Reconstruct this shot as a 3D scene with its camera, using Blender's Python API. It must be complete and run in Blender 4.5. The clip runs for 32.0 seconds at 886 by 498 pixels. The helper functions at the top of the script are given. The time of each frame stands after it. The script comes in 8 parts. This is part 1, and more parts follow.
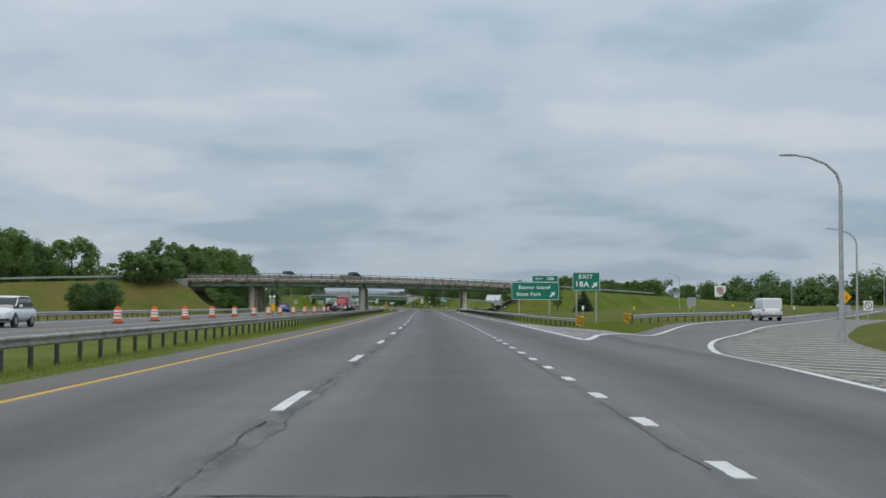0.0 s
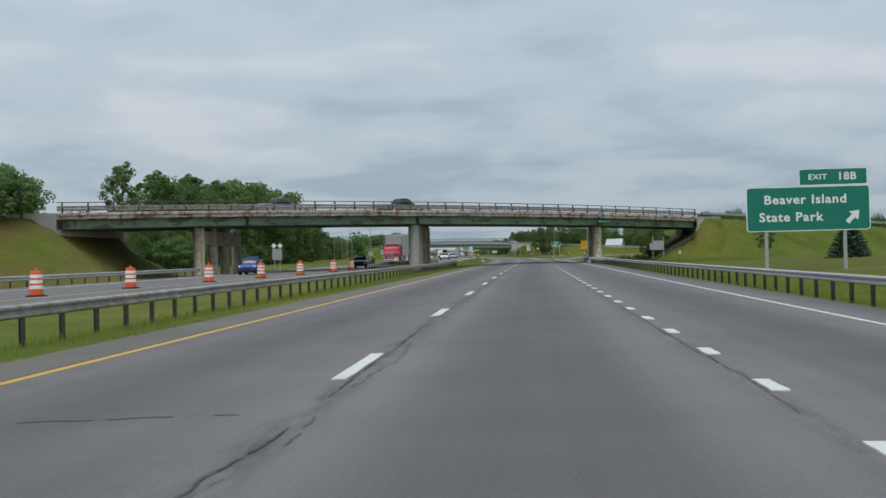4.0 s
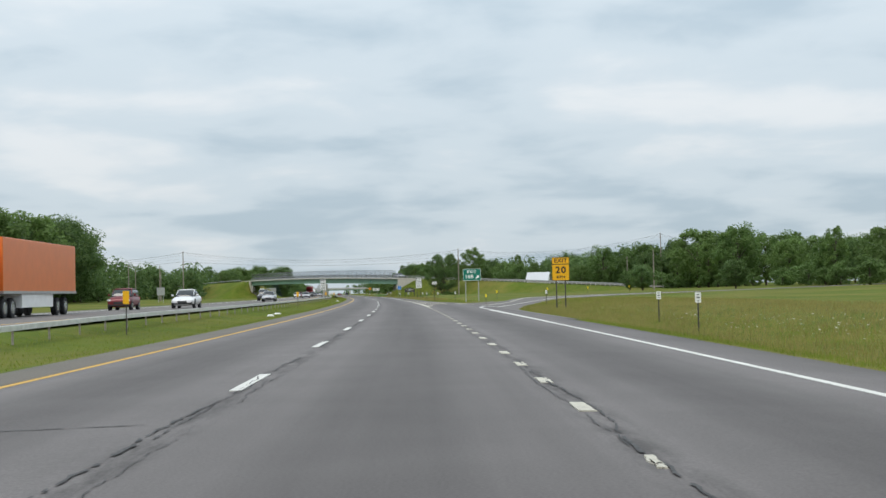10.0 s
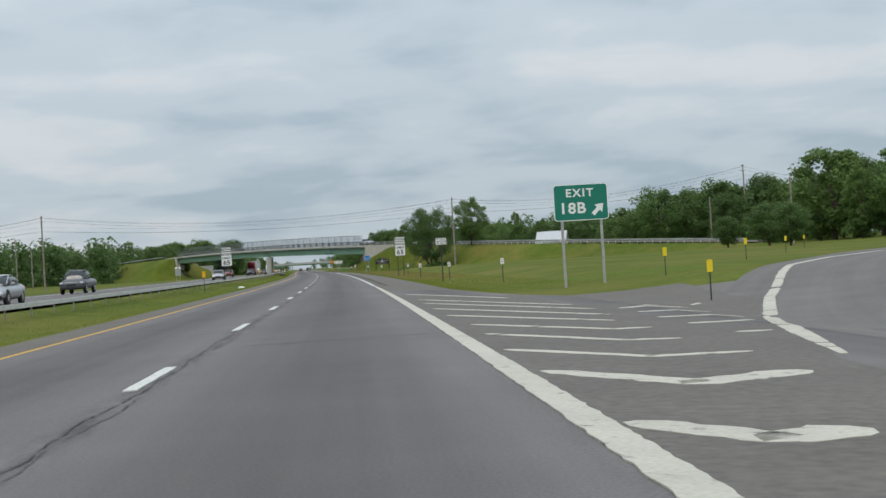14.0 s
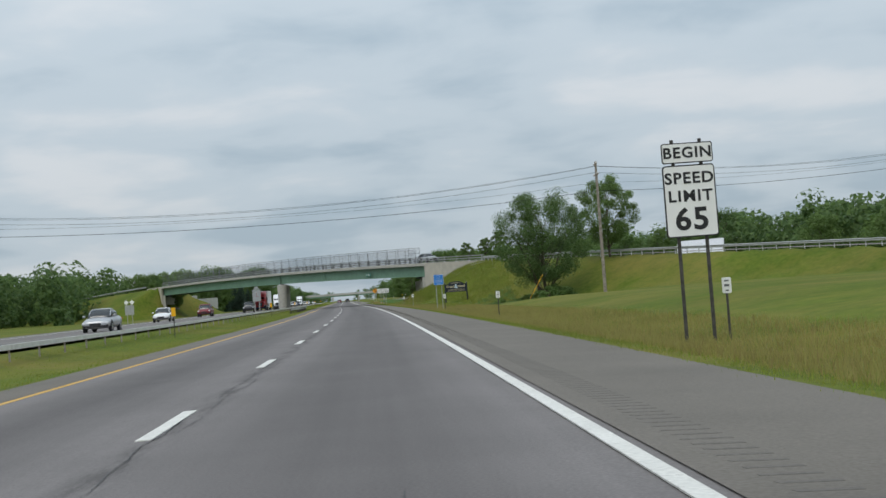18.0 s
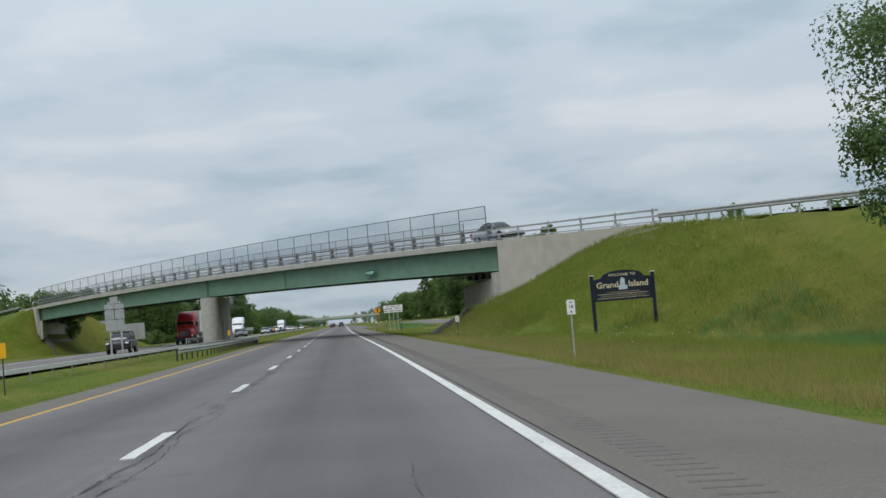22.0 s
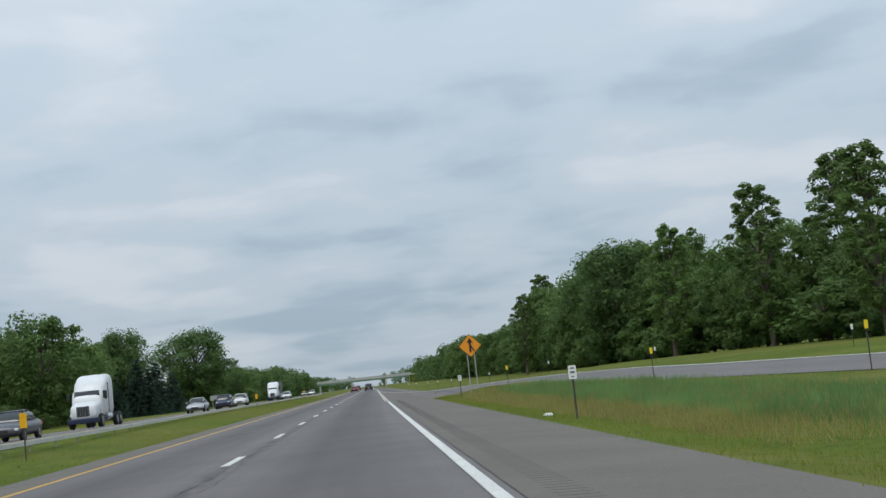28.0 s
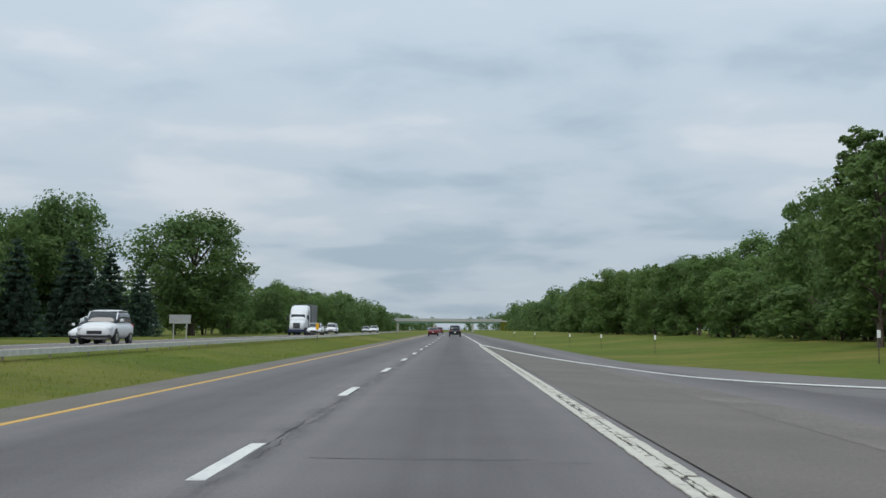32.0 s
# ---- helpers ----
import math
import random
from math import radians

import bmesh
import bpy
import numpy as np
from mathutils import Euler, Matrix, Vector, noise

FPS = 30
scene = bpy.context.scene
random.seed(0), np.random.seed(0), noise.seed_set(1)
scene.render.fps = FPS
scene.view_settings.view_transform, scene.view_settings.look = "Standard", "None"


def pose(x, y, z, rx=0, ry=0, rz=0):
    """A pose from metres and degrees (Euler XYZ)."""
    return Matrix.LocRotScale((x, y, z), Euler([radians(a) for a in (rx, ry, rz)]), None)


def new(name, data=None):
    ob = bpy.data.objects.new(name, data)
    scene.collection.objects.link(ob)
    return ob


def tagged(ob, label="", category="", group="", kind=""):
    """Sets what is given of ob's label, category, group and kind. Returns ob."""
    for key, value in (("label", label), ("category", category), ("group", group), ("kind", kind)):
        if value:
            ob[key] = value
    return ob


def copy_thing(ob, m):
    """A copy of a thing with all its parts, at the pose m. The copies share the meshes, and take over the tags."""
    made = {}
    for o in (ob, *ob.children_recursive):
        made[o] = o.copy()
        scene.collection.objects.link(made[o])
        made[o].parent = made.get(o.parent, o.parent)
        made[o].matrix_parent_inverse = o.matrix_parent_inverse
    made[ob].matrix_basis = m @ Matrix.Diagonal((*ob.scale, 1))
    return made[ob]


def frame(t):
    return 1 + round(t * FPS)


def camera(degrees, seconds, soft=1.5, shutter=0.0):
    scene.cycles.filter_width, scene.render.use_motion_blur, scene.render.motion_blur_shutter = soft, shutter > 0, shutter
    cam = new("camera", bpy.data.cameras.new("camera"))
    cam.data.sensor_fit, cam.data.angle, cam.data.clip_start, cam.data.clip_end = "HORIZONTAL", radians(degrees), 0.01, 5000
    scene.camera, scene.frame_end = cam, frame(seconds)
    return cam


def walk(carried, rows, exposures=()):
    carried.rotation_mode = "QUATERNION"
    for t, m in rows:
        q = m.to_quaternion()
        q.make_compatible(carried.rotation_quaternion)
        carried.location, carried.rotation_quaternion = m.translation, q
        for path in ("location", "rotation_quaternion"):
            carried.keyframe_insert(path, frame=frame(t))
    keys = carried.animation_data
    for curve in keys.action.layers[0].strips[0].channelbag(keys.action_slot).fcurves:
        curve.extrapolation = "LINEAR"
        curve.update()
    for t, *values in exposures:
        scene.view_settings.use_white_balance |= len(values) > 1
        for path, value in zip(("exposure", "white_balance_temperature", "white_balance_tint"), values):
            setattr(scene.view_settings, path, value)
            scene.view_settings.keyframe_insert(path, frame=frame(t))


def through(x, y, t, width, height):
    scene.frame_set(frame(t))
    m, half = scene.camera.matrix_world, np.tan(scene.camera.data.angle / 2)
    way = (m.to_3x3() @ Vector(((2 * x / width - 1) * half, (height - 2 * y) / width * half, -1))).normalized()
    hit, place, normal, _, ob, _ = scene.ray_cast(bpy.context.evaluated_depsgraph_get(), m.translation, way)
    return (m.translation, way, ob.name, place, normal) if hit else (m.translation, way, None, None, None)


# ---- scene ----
cam = camera(37.8, 32.0)
EYE = 1.114
# t, x, y, yaw, pitch, roll
ROWS = [
    (0.0, -0.1, 11.1, -0.1, 2.5, -0.15),
    (0.5, -0.1, 24.86, 1.31, 2.27, -0.42),
    (1.0, -0.14, 38.62, 2.38, 2.31, -0.04),
    (1.5, -0.2, 52.35, 2.36, 2.21, -0.6),
    (2.0, -0.29, 66.18, 3.17, 2.04, 0.63),
    (2.5, -0.39, 80.26, 2.77, 1.41, 0.42),
    (3.0, -0.55, 94.49, 1.02, 2.99, -0.42),
    (3.5, -0.74, 108.69, 4.25, 0.25, 0.55),
    (5.5, -1.39, 164.63, 3.96, 0.71, 3.19),
    (6.0, -1.46, 178.66, 2.69, 2.1, 2.05),
    (6.5, -1.55, 192.68, 0.32, 1.51, 4.63),
    (7.0, -1.64, 206.66, -5.13, 1.62, 6.5),
    (7.5, -1.76, 220.52, -8.05, 1.4, 6.19),
    (8.0, -1.89, 234.32, -6.54, 0.9, 4.24),
    (8.5, -2.08, 248.21, -5.31, 2.07, 4.54),
    (9.0, -2.26, 262.12, -6.41, 0.46, 3.0),
    (9.5, -2.44, 276.01, -4.9, 0.94, 1.84),
    (10.0, -2.65, 289.95, 0.1, 1.88, 1.27),
    (10.5, -2.86, 304.04, 2.43, 3.36, 1.7),
    (11.0, -3.11, 318.14, -0.12, -0.37, 2.15),
    (11.5, -3.42, 332.1, 2.96, 0.44, 2.39),
    (12.0, -3.8, 345.98, 1.61, 0.69, 2.57),
    (12.5, -4.29, 359.83, 0.73, 1.41, 2.96),
    (13.0, -4.86, 373.73, -0.72, 1.16, 3.26),
    (13.5, -5.44, 387.73, -1.31, 0.44, 2.81),
    (14.0, -6.13, 401.78, -1.2, 0.51, 3.47),
    (14.5, -6.87, 415.79, -0.11, 1.41, 3.52),
    (16.5, -10.08, 471.51, -1.26, 0.76, 3.12),
    (17.0, -10.87, 485.26, -0.06, 1.97, 2.66),
    (17.5, -11.82, 499.06, 0.73, 1.19, 3.64),
    (18.0, -12.73, 512.82, 0.79, 1.94, 4.25),
    (18.5, -13.71, 526.5, 1.18, 2.12, 2.94),
    (19.0, -14.71, 540.13, 1.36, 2.76, 3.27),
    (19.5, -15.66, 553.75, 0.59, 2.7, 3.4),
    (20.0, -16.69, 567.31, 0.65, 3.04, 3.56),
    (20.5, -17.67, 580.8, 0.57, 3.23, 4.7),
    (21.0, -18.71, 594.35, 0.44, 3.11, 5.07),
    (21.5, -19.78, 607.89, -0.28, 2.37, 4.53),
    (22.0, -20.81, 621.32, 0.7, 2.93, 4.81),
    (22.5, -21.84, 634.55, 0.79, 2.7, 3.36),
    (23.0, -23.0, 647.73, 0.91, 3.15, 4.1),
    (23.5, -24.17, 660.92, 0.94, 3.52, 4.05),
    (24.0, -25.35, 674.08, 1.08, 4.14, 4.25),
    (24.5, -26.6, 687.14, 1.41, 3.99, 3.47),
    (25.0, -27.82, 700.24, 4.7, 7.01, 2.8),
    (25.5, -29.08, 713.41, 3.34, 5.19, 3.15),
    (27.5, -34.04, 767.35, 1.25, 5.7, 6.45),
    (28.0, -35.28, 781.07, 1.92, 5.7, 6.06),
    (28.5, -36.57, 794.85, 3.36, 5.57, 4.05),
    (29.0, -37.86, 808.61, 2.51, 4.37, 4.02),
    (29.5, -39.18, 822.3, 2.83, 3.24, 4.78),
    (30.0, -40.49, 836.0, 2.93, 2.6, 2.8),
    (30.5, -41.79, 849.76, 3.68, 3.36, 1.46),
    (31.0, -43.08, 863.6, 4.87, 3.59, 0.28),
    (31.5, -44.49, 877.52, 5.89, 4.03, 0.78),
    (32.0, -45.89, 891.5, 5.59, 3.55, -0.42),
]
walk(cam, [(t, pose(x, y, EYE, 90 + pitch, roll, yaw)) for t, x, y, yaw, pitch, roll in ROWS],
     [(0, -0.22, 6450, 10), (3.5, -0.18, 6500, 10), (6, 0.0, 6750, 10), (7, 0.06, 6850, 10), (8.0, 0.0, 6850, 10), (9.0, 0.18, 6850, 10), (9.6, 0.24, 6800, 10), (10.0, 0.24, 6800, 10), (10.8, 0.04, 6750, 10),
      (14, -0.03, 6700, 10), (20, -0.04, 6650, 10), (24, -0.04, 6600, 10), (25.0, 0.06, 6600, 10), (25.5, 0.06, 6550, 10), (27.5, -0.08, 6450, 10), (30, -0.08, 6450, 10), (32, -0.04, 6500, 10)])

# ---- sky and sun: a bright overcast day ----
world = bpy.data.worlds.new("overcast_sky")
scene.world = world
world.use_nodes = True
wn, wl = world.node_tree.nodes, world.node_tree.links
wn.clear()
w_out = wn.new("ShaderNodeOutputWorld")
w_bg = wn.new("ShaderNodeBackground")
w_sky = wn.new("ShaderNodeTexSky")
w_sky.sky_type = "NISHITA"
w_sky.sun_disc = False
w_sky.sun_elevation = radians(52)
w_sky.sun_rotation = radians(200)
w_skymul = wn.new("ShaderNodeVectorMath")
w_skymul.operation = "SCALE"
w_skymul.inputs["Scale"].default_value = 0.085
w_tc = wn.new("ShaderNodeTexCoord")
w_sep = wn.new("ShaderNodeSeparateXYZ")
wl.new(w_tc.outputs["Generated"], w_sep.inputs[0])


def w_math(op, a, b=None, c=None):
    """A math node of the sky; each argument is a socket or a number."""
    q = wn.new("ShaderNodeMath")
    q.operation = op
    for k, v in enumerate((a, b, c)):
        if v is None:
            continue
        if isinstance(v, (int, float)):
            q.inputs[k].default_value = v
        else:
            wl.new(v, q.inputs[k])
    return q.outputs[0]


# the cloud deck is a level sheet overhead, so the clouds flatten towards the horizon
w_up = w_math("MAXIMUM", w_sep.outputs["Z"], 0.0)
w_den = w_math("ADD", w_up, 0.17)
w_pos = wn.new("ShaderNodeCombineXYZ")
wl.new(w_math("DIVIDE", w_sep.outputs["X"], w_den), w_pos.inputs[0])
wl.new(w_math("DIVIDE", w_sep.outputs["Y"], w_den), w_pos.inputs[1])
w_pos.inputs[2].default_value = 4.7


def w_noise(scale, detail, rough, distort, shift):
    mp = wn.new("ShaderNodeMapping")
    mp.inputs["Location"].default_value = shift
    wl.new(w_pos.outputs[0], mp.inputs["Vector"])
    q = wn.new("ShaderNodeTexNoise")
    q.inputs["Scale"].default_value = scale
    q.inputs["Detail"].default_value = detail
    q.inputs["Roughness"].default_value = rough
    q.inputs["Distortion"].default_value = distort
    wl.new(mp.outputs[0], q.inputs["Vector"])
    return q.outputs["Fac"]


w_n1 = w_noise(0.8, 2, 0.4, 0.1, (2.6, 1.4, 0.0))
w_n2 = w_noise(2.5, 6, 0.47, 0.2, (5.2, 3.9, 0.0))
w_sum = w_math("MULTIPLY_ADD", w_n1, 0.45, w_math("MULTIPLY", w_n2, 0.55))
w_ramp = wn.new("ShaderNodeValToRGB")
w_ramp.color_ramp.interpolation = "EASE"
w_ramp.color_ramp.elements[0].position = 0.36
w_ramp.color_ramp.elements[0].color = (0.365, 0.462, 0.550, 1)
w_ramp.color_ramp.elements[1].position = 0.64
w_ramp.color_ramp.elements[1].color = (0.600, 0.652, 0.705, 1)
w_mid = w_ramp.color_ramp.elements.new(0.50)
w_mid.color = (0.482, 0.568, 0.645, 1)
wl.new(w_sum, w_ramp.inputs["Fac"])
w_zen = wn.new("ShaderNodeMapRange")
w_zen.inputs["From Min"].default_value = 0.0
w_zen.inputs["From Max"].default_value = 0.9
w_zen.inputs["To Min"].default_value = 0.97
w_zen.inputs["To Max"].default_value = 2.0
w_cloud = wn.new("ShaderNodeVectorMath")
w_cloud.operation = "SCALE"
w_mix = wn.new("ShaderNodeMix")
w_mix.data_type = "RGBA"
w_mix.inputs["Factor"].default_value = 0.94
wl.new(w_up, w_zen.inputs["Value"])
wl.new(w_ramp.outputs["Color"], w_cloud.inputs[0])
wl.new(w_zen.outputs["Result"], w_cloud.inputs["Scale"])
wl.new(w_sky.outputs[0], w_skymul.inputs[0])
wl.new(w_skymul.outputs[0], w_mix.inputs["A"])
wl.new(w_cloud.outputs[0], w_mix.inputs["B"])
wl.new(w_mix.outputs["Result"], w_bg.inputs["Color"])
wl.new(w_bg.outputs[0], w_out.inputs["Surface"])
sun = new("sun", bpy.data.lights.new("sun", "SUN"))
sun.data.energy = 1.15
sun.data.angle = radians(28)
sun.data.color = (1.0, 0.96, 0.9)
sun.matrix_world = pose(0, 0, 60, 38, 0, -20)
scene.view_settings.exposure = 0.0

# ---- materials ----
MATS = {}


def mat(name, color, rough=0.7, metal=0.0, scale=6.0, amount=0.15, bump=0.0, bscale=60.0, color2=None, spec=0.4, big=0.0, bigscale=0.15, rand=0.0):
    """A surface with fine and coarse variation in colour and relief, at real size."""
    if name in MATS:
        return MATS[name]
    m = bpy.data.materials.new(name)
    m.use_nodes = True
    nt, n, l = m.node_tree, m.node_tree.nodes, m.node_tree.links
    b = n["Principled BSDF"]
    b.inputs["Roughness"].default_value = rough
    b.inputs["Metallic"].default_value = metal
    b.inputs["Specular IOR Level"].default_value = spec
    tc = n.new("ShaderNodeTexCoord")
    t1 = n.new("ShaderNodeTexNoise")
    t1.inputs["Scale"].default_value = scale
    t1.inputs["Detail"].default_value = 5
    l.new(tc.outputs["Object"], t1.inputs["Vector"])
    mx = n.new("ShaderNodeMix")
    mx.data_type = "RGBA"
    c2 = color2 or tuple(max(0.0, c * (1 - 2 * amount)) for c in color)
    c1 = color if color2 else tuple(min(1.0, c * (1 + amount)) for c in color)
    mx.inputs["A"].default_value = (*c2, 1)
    mx.inputs["B"].default_value = (*c1, 1)
    mr = n.new("ShaderNodeMapRange")
    mr.inputs["From Min"].default_value = 0.3
    mr.inputs["From Max"].default_value = 0.7
    l.new(t1.outputs["Fac"], mr.inputs["Value"])
    l.new(mr.outputs["Result"], mx.inputs["Factor"])
    last = mx.outputs["Result"]
    if big:
        t2 = n.new("ShaderNodeTexNoise")
        t2.inputs["Scale"].default_value = bigscale
        t2.inputs["Detail"].default_value = 4
        l.new(tc.outputs["Object"], t2.inputs["Vector"])
        m2 = n.new("ShaderNodeMapRange")
        m2.inputs["From Min"].default_value = 0.3
        m2.inputs["From Max"].default_value = 0.7
        m2.inputs["To Min"].default_value = 1 - big
        m2.inputs["To Max"].default_value = 1 + big
        l.new(t2.outputs["Fac"], m2.inputs["Value"])
        sc = n.new("ShaderNodeVectorMath")
        sc.operation = "SCALE"
        l.new(last, sc.inputs[0])
        l.new(m2.outputs["Result"], sc.inputs["Scale"])
        last = sc.outputs[0]
    if rand:
        oi = n.new("ShaderNodeObjectInfo")
        m3 = n.new("ShaderNodeMapRange")
        m3.inputs["To Min"].default_value = 1 - rand
        m3.inputs["To Max"].default_value = 1 + rand
        l.new(oi.outputs["Random"], m3.inputs["Value"])
        sc = n.new("ShaderNodeVectorMath")
        sc.operation = "SCALE"
        l.new(last, sc.inputs[0])
        l.new(m3.outputs["Result"], sc.inputs["Scale"])
        last = sc.outputs[0]
    l.new(last, b.inputs["Base Color"])
    if bump:
        t3 = n.new("ShaderNodeTexNoise")
        t3.inputs["Scale"].default_value = bscale
        t3.inputs["Detail"].default_value = 3
        l.new(tc.outputs["Object"], t3.inputs["Vector"])
        bp = n.new("ShaderNodeBump")
        bp.inputs["Strength"].default_value = bump
        bp.inputs["Distance"].default_value = 0.02
        l.new(t3.outputs["Fac"], bp.inputs["Height"])
        l.new(bp.outputs["Normal"], b.inputs["Normal"])
    MATS[name] = m
    return m


def add_streaks(m, color, axis_scale, lo=0.55, hi=0.72, strength=0.7):
    """Adds run-off stains, stretched along one axis, over a material's colour."""
    n, l = m.node_tree.nodes, m.node_tree.links
    b = n["Principled BSDF"]
    src = b.inputs["Base Color"].links[0].from_socket
    tc = n.new("ShaderNodeTexCoord")
    mp = n.new("ShaderNodeMapping")
    mp.inputs["Scale"].default_value = axis_scale
    t = n.new("ShaderNodeTexNoise")
    t.inputs["Scale"].default_value = 1.0
    t.inputs["Detail"].default_value = 6
    l.new(tc.outputs["Object"], mp.inputs["Vector"])
    l.new(mp.outputs[0], t.inputs["Vector"])
    mr = n.new("ShaderNodeMapRange")
    mr.inputs["From Min"].default_value = lo
    mr.inputs["From Max"].default_value = hi
    mr.inputs["To Max"].default_value = strength
    l.new(t.outputs["Fac"], mr.inputs["Value"])
    mx = n.new("ShaderNodeMix")
    mx.data_type = "RGBA"
    mx.inputs["B"].default_value = (*color, 1)
    l.new(mr.outputs["Result"], mx.inputs["Factor"])
    l.new(src, mx.inputs["A"])
    l.new(mx.outputs["Result"], b.inputs["Base Color"])
    return m


def asphalt_material(name, color, streak=0.27, joints=()):
    """Worn asphalt: stone grain, the darker oil band along each lane's middle, and ragged dark joints. UV holds metres across and along.
    joints: offset, half width, strength, from, to."""
    m = mat(name, color, 0.88, 0, 40, 0.10, 0.12, 160, spec=0.3, big=0.07, bigscale=0.5)
    n, l = m.node_tree.nodes, m.node_tree.links
    b = n["Principled BSDF"]
    src = b.inputs["Base Color"].links[0].from_socket
    uv = n.new("ShaderNodeUVMap")
    sp = n.new("ShaderNodeSeparateXYZ")
    l.new(uv.outputs[0], sp.inputs[0])

    def math_node(op, p, q=None, r=None):
        k = n.new("ShaderNodeMath")
        k.operation = op
        for i, v in enumerate((p, q, r)):
            if v is None:
                continue
            if isinstance(v, (int, float)):
                k.inputs[i].default_value = v
            else:
                l.new(v, k.inputs[i])
        return k.outputs[0]

    def ranged(v, a, c, lo, hi):
        k = n.new("ShaderNodeMapRange")
        for name_, val in (("From Min", a), ("From Max", c), ("To Min", lo), ("To Max", hi)):
            k.inputs[name_].default_value = val
        l.new(v, k.inputs["Value"])
        return k.outputs["Result"]

    def grain(sx, sy, detail, rough=0.55):
        mp = n.new("ShaderNodeMapping")
        mp.inputs["Scale"].default_value = (sx, sy, 1)
        l.new(uv.outputs[0], mp.inputs["Vector"])
        nz = n.new("ShaderNodeTexNoise")
        nz.inputs["Scale"].default_value = 1.0
        nz.inputs["Detail"].default_value = detail
        nz.inputs["Roughness"].default_value = rough
        l.new(mp.outputs[0], nz.inputs["Vector"])
        return nz.outputs["Fac"]

    wave = math_node("COSINE", math_node("MULTIPLY", sp.outputs["X"], 2 * math.pi / 3.7))
    shade = math_node("MULTIPLY_ADD", wave, -streak * 0.5, 1.0 - streak * 0.2)
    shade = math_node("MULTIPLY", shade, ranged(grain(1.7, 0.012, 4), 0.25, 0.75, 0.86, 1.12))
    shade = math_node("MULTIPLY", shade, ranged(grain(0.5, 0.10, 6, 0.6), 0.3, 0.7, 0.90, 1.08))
    for at, half, strength, s0, s1 in joints:
        band = ranged(math_node("ABSOLUTE", math_node("SUBTRACT", sp.outputs["X"], at)), half * 0.15, half, 1.0, 0.0)
        band = math_node("MULTIPLY", band, ranged(grain(4.0, 0.7, 7, 0.7), 0.42, 0.60, 0.0, 1.0))
        span = math_node("MULTIPLY", ranged(sp.outputs["Y"], s0, s0 + 25, 0.0, 1.0), ranged(sp.outputs["Y"], s1 - 25, s1, 1.0, 0.0))
        shade = math_node("MULTIPLY", shade, math_node("SUBTRACT", 1.0, math_node("MULTIPLY", math_node("MULTIPLY", band, span), strength)))
    sc = n.new("ShaderNodeVectorMath")
    sc.operation = "SCALE"
    l.new(src, sc.inputs[0])
    l.new(shade, sc.inputs["Scale"])
    l.new(sc.outputs[0], b.inputs["Base Color"])
    return m


def worn_paint(name, color, under, lo, hi, scale=7.0, rough=0.65):
    """Road paint flaked through to the asphalt in ragged patches."""
    m = mat(name, color, rough, 0, 22, 0.07, 0.15, 90, spec=0.3, big=0.08, bigscale=1.2)
    n, l = m.node_tree.nodes, m.node_tree.links
    b = n["Principled BSDF"]
    src = b.inputs["Base Color"].links[0].from_socket
    tc = n.new("ShaderNodeTexCoord")
    t = n.new("ShaderNodeTexNoise")
    t.inputs["Scale"].default_value = scale
    t.inputs["Detail"].default_value = 8
    t.inputs["Roughness"].default_value = 0.68
    l.new(tc.outputs["Object"], t.inputs["Vector"])
    mr = n.new("ShaderNodeMapRange")
    mr.inputs["From Min"].default_value = lo
    mr.inputs["From Max"].default_value = hi
    l.new(t.outputs["Fac"], mr.inputs["Value"])
    mx = n.new("ShaderNodeMix")
    mx.data_type = "RGBA"
    mx.inputs["B"].default_value = (*under, 1)
    l.new(mr.outputs["Result"], mx.inputs["Factor"])
    l.new(src, mx.inputs["A"])
    l.new(mx.outputs["Result"], b.inputs["Base Color"])
    return m


M_ROAD = asphalt_material("lane_asphalt", (0.160, 0.147, 0.144), 0.36, ((-1.72, 0.28, 0.42, -200, 1400), (1.90, 0.28, 0.45, 170, 420), (1.75, 0.16, 0.30, -200, 200)))
M_RAMP = asphalt_material("ramp_asphalt", (0.176, 0.162, 0.155), 0.06)
M_SHOULDER = mat("shoulder_asphalt", (0.153, 0.137, 0.117), 0.9, 0, 30, 0.12, 0.2, 120, big=0.12, bigscale=0.35)
M_APRON = mat("rough_pale_apron", (0.225, 0.208, 0.186), 0.93, 0, 8, 0.14, 0.35, 60, big=0.14, bigscale=0.5)
M_GORE = mat("stained_gore_asphalt", (0.152, 0.135, 0.121), 0.92, 0, 9, 0.12, 0.3, 60, big=0.08, bigscale=0.5)
M_NOSE = mat("old_faded_asphalt", (0.182, 0.161, 0.142), 0.94, 0, 14, 0.16, 0.4, 70, big=0.14, bigscale=0.45)
M_CRACK = mat("crack_sealer", (0.062, 0.060, 0.060), 0.7, 0, 9, 0.3)
M_WHITE = worn_paint("white_road_paint", (0.66, 0.65, 0.61), (0.22, 0.20, 0.19), 0.60, 0.70)
M_WORN = worn_paint("worn_white_paint", (0.54, 0.51, 0.43), (0.19, 0.172, 0.158), 0.58, 0.68, 5.0)
M_YELLOW = mat("yellow_road_paint", (0.62, 0.36, 0.06), 0.6, 0, 20, 0.12, 0.2, 90)
M_CONC = mat("concrete", (0.43, 0.415, 0.375), 0.85, 0, 3, 0.06, 0.15, 40, big=0.07, bigscale=0.5)
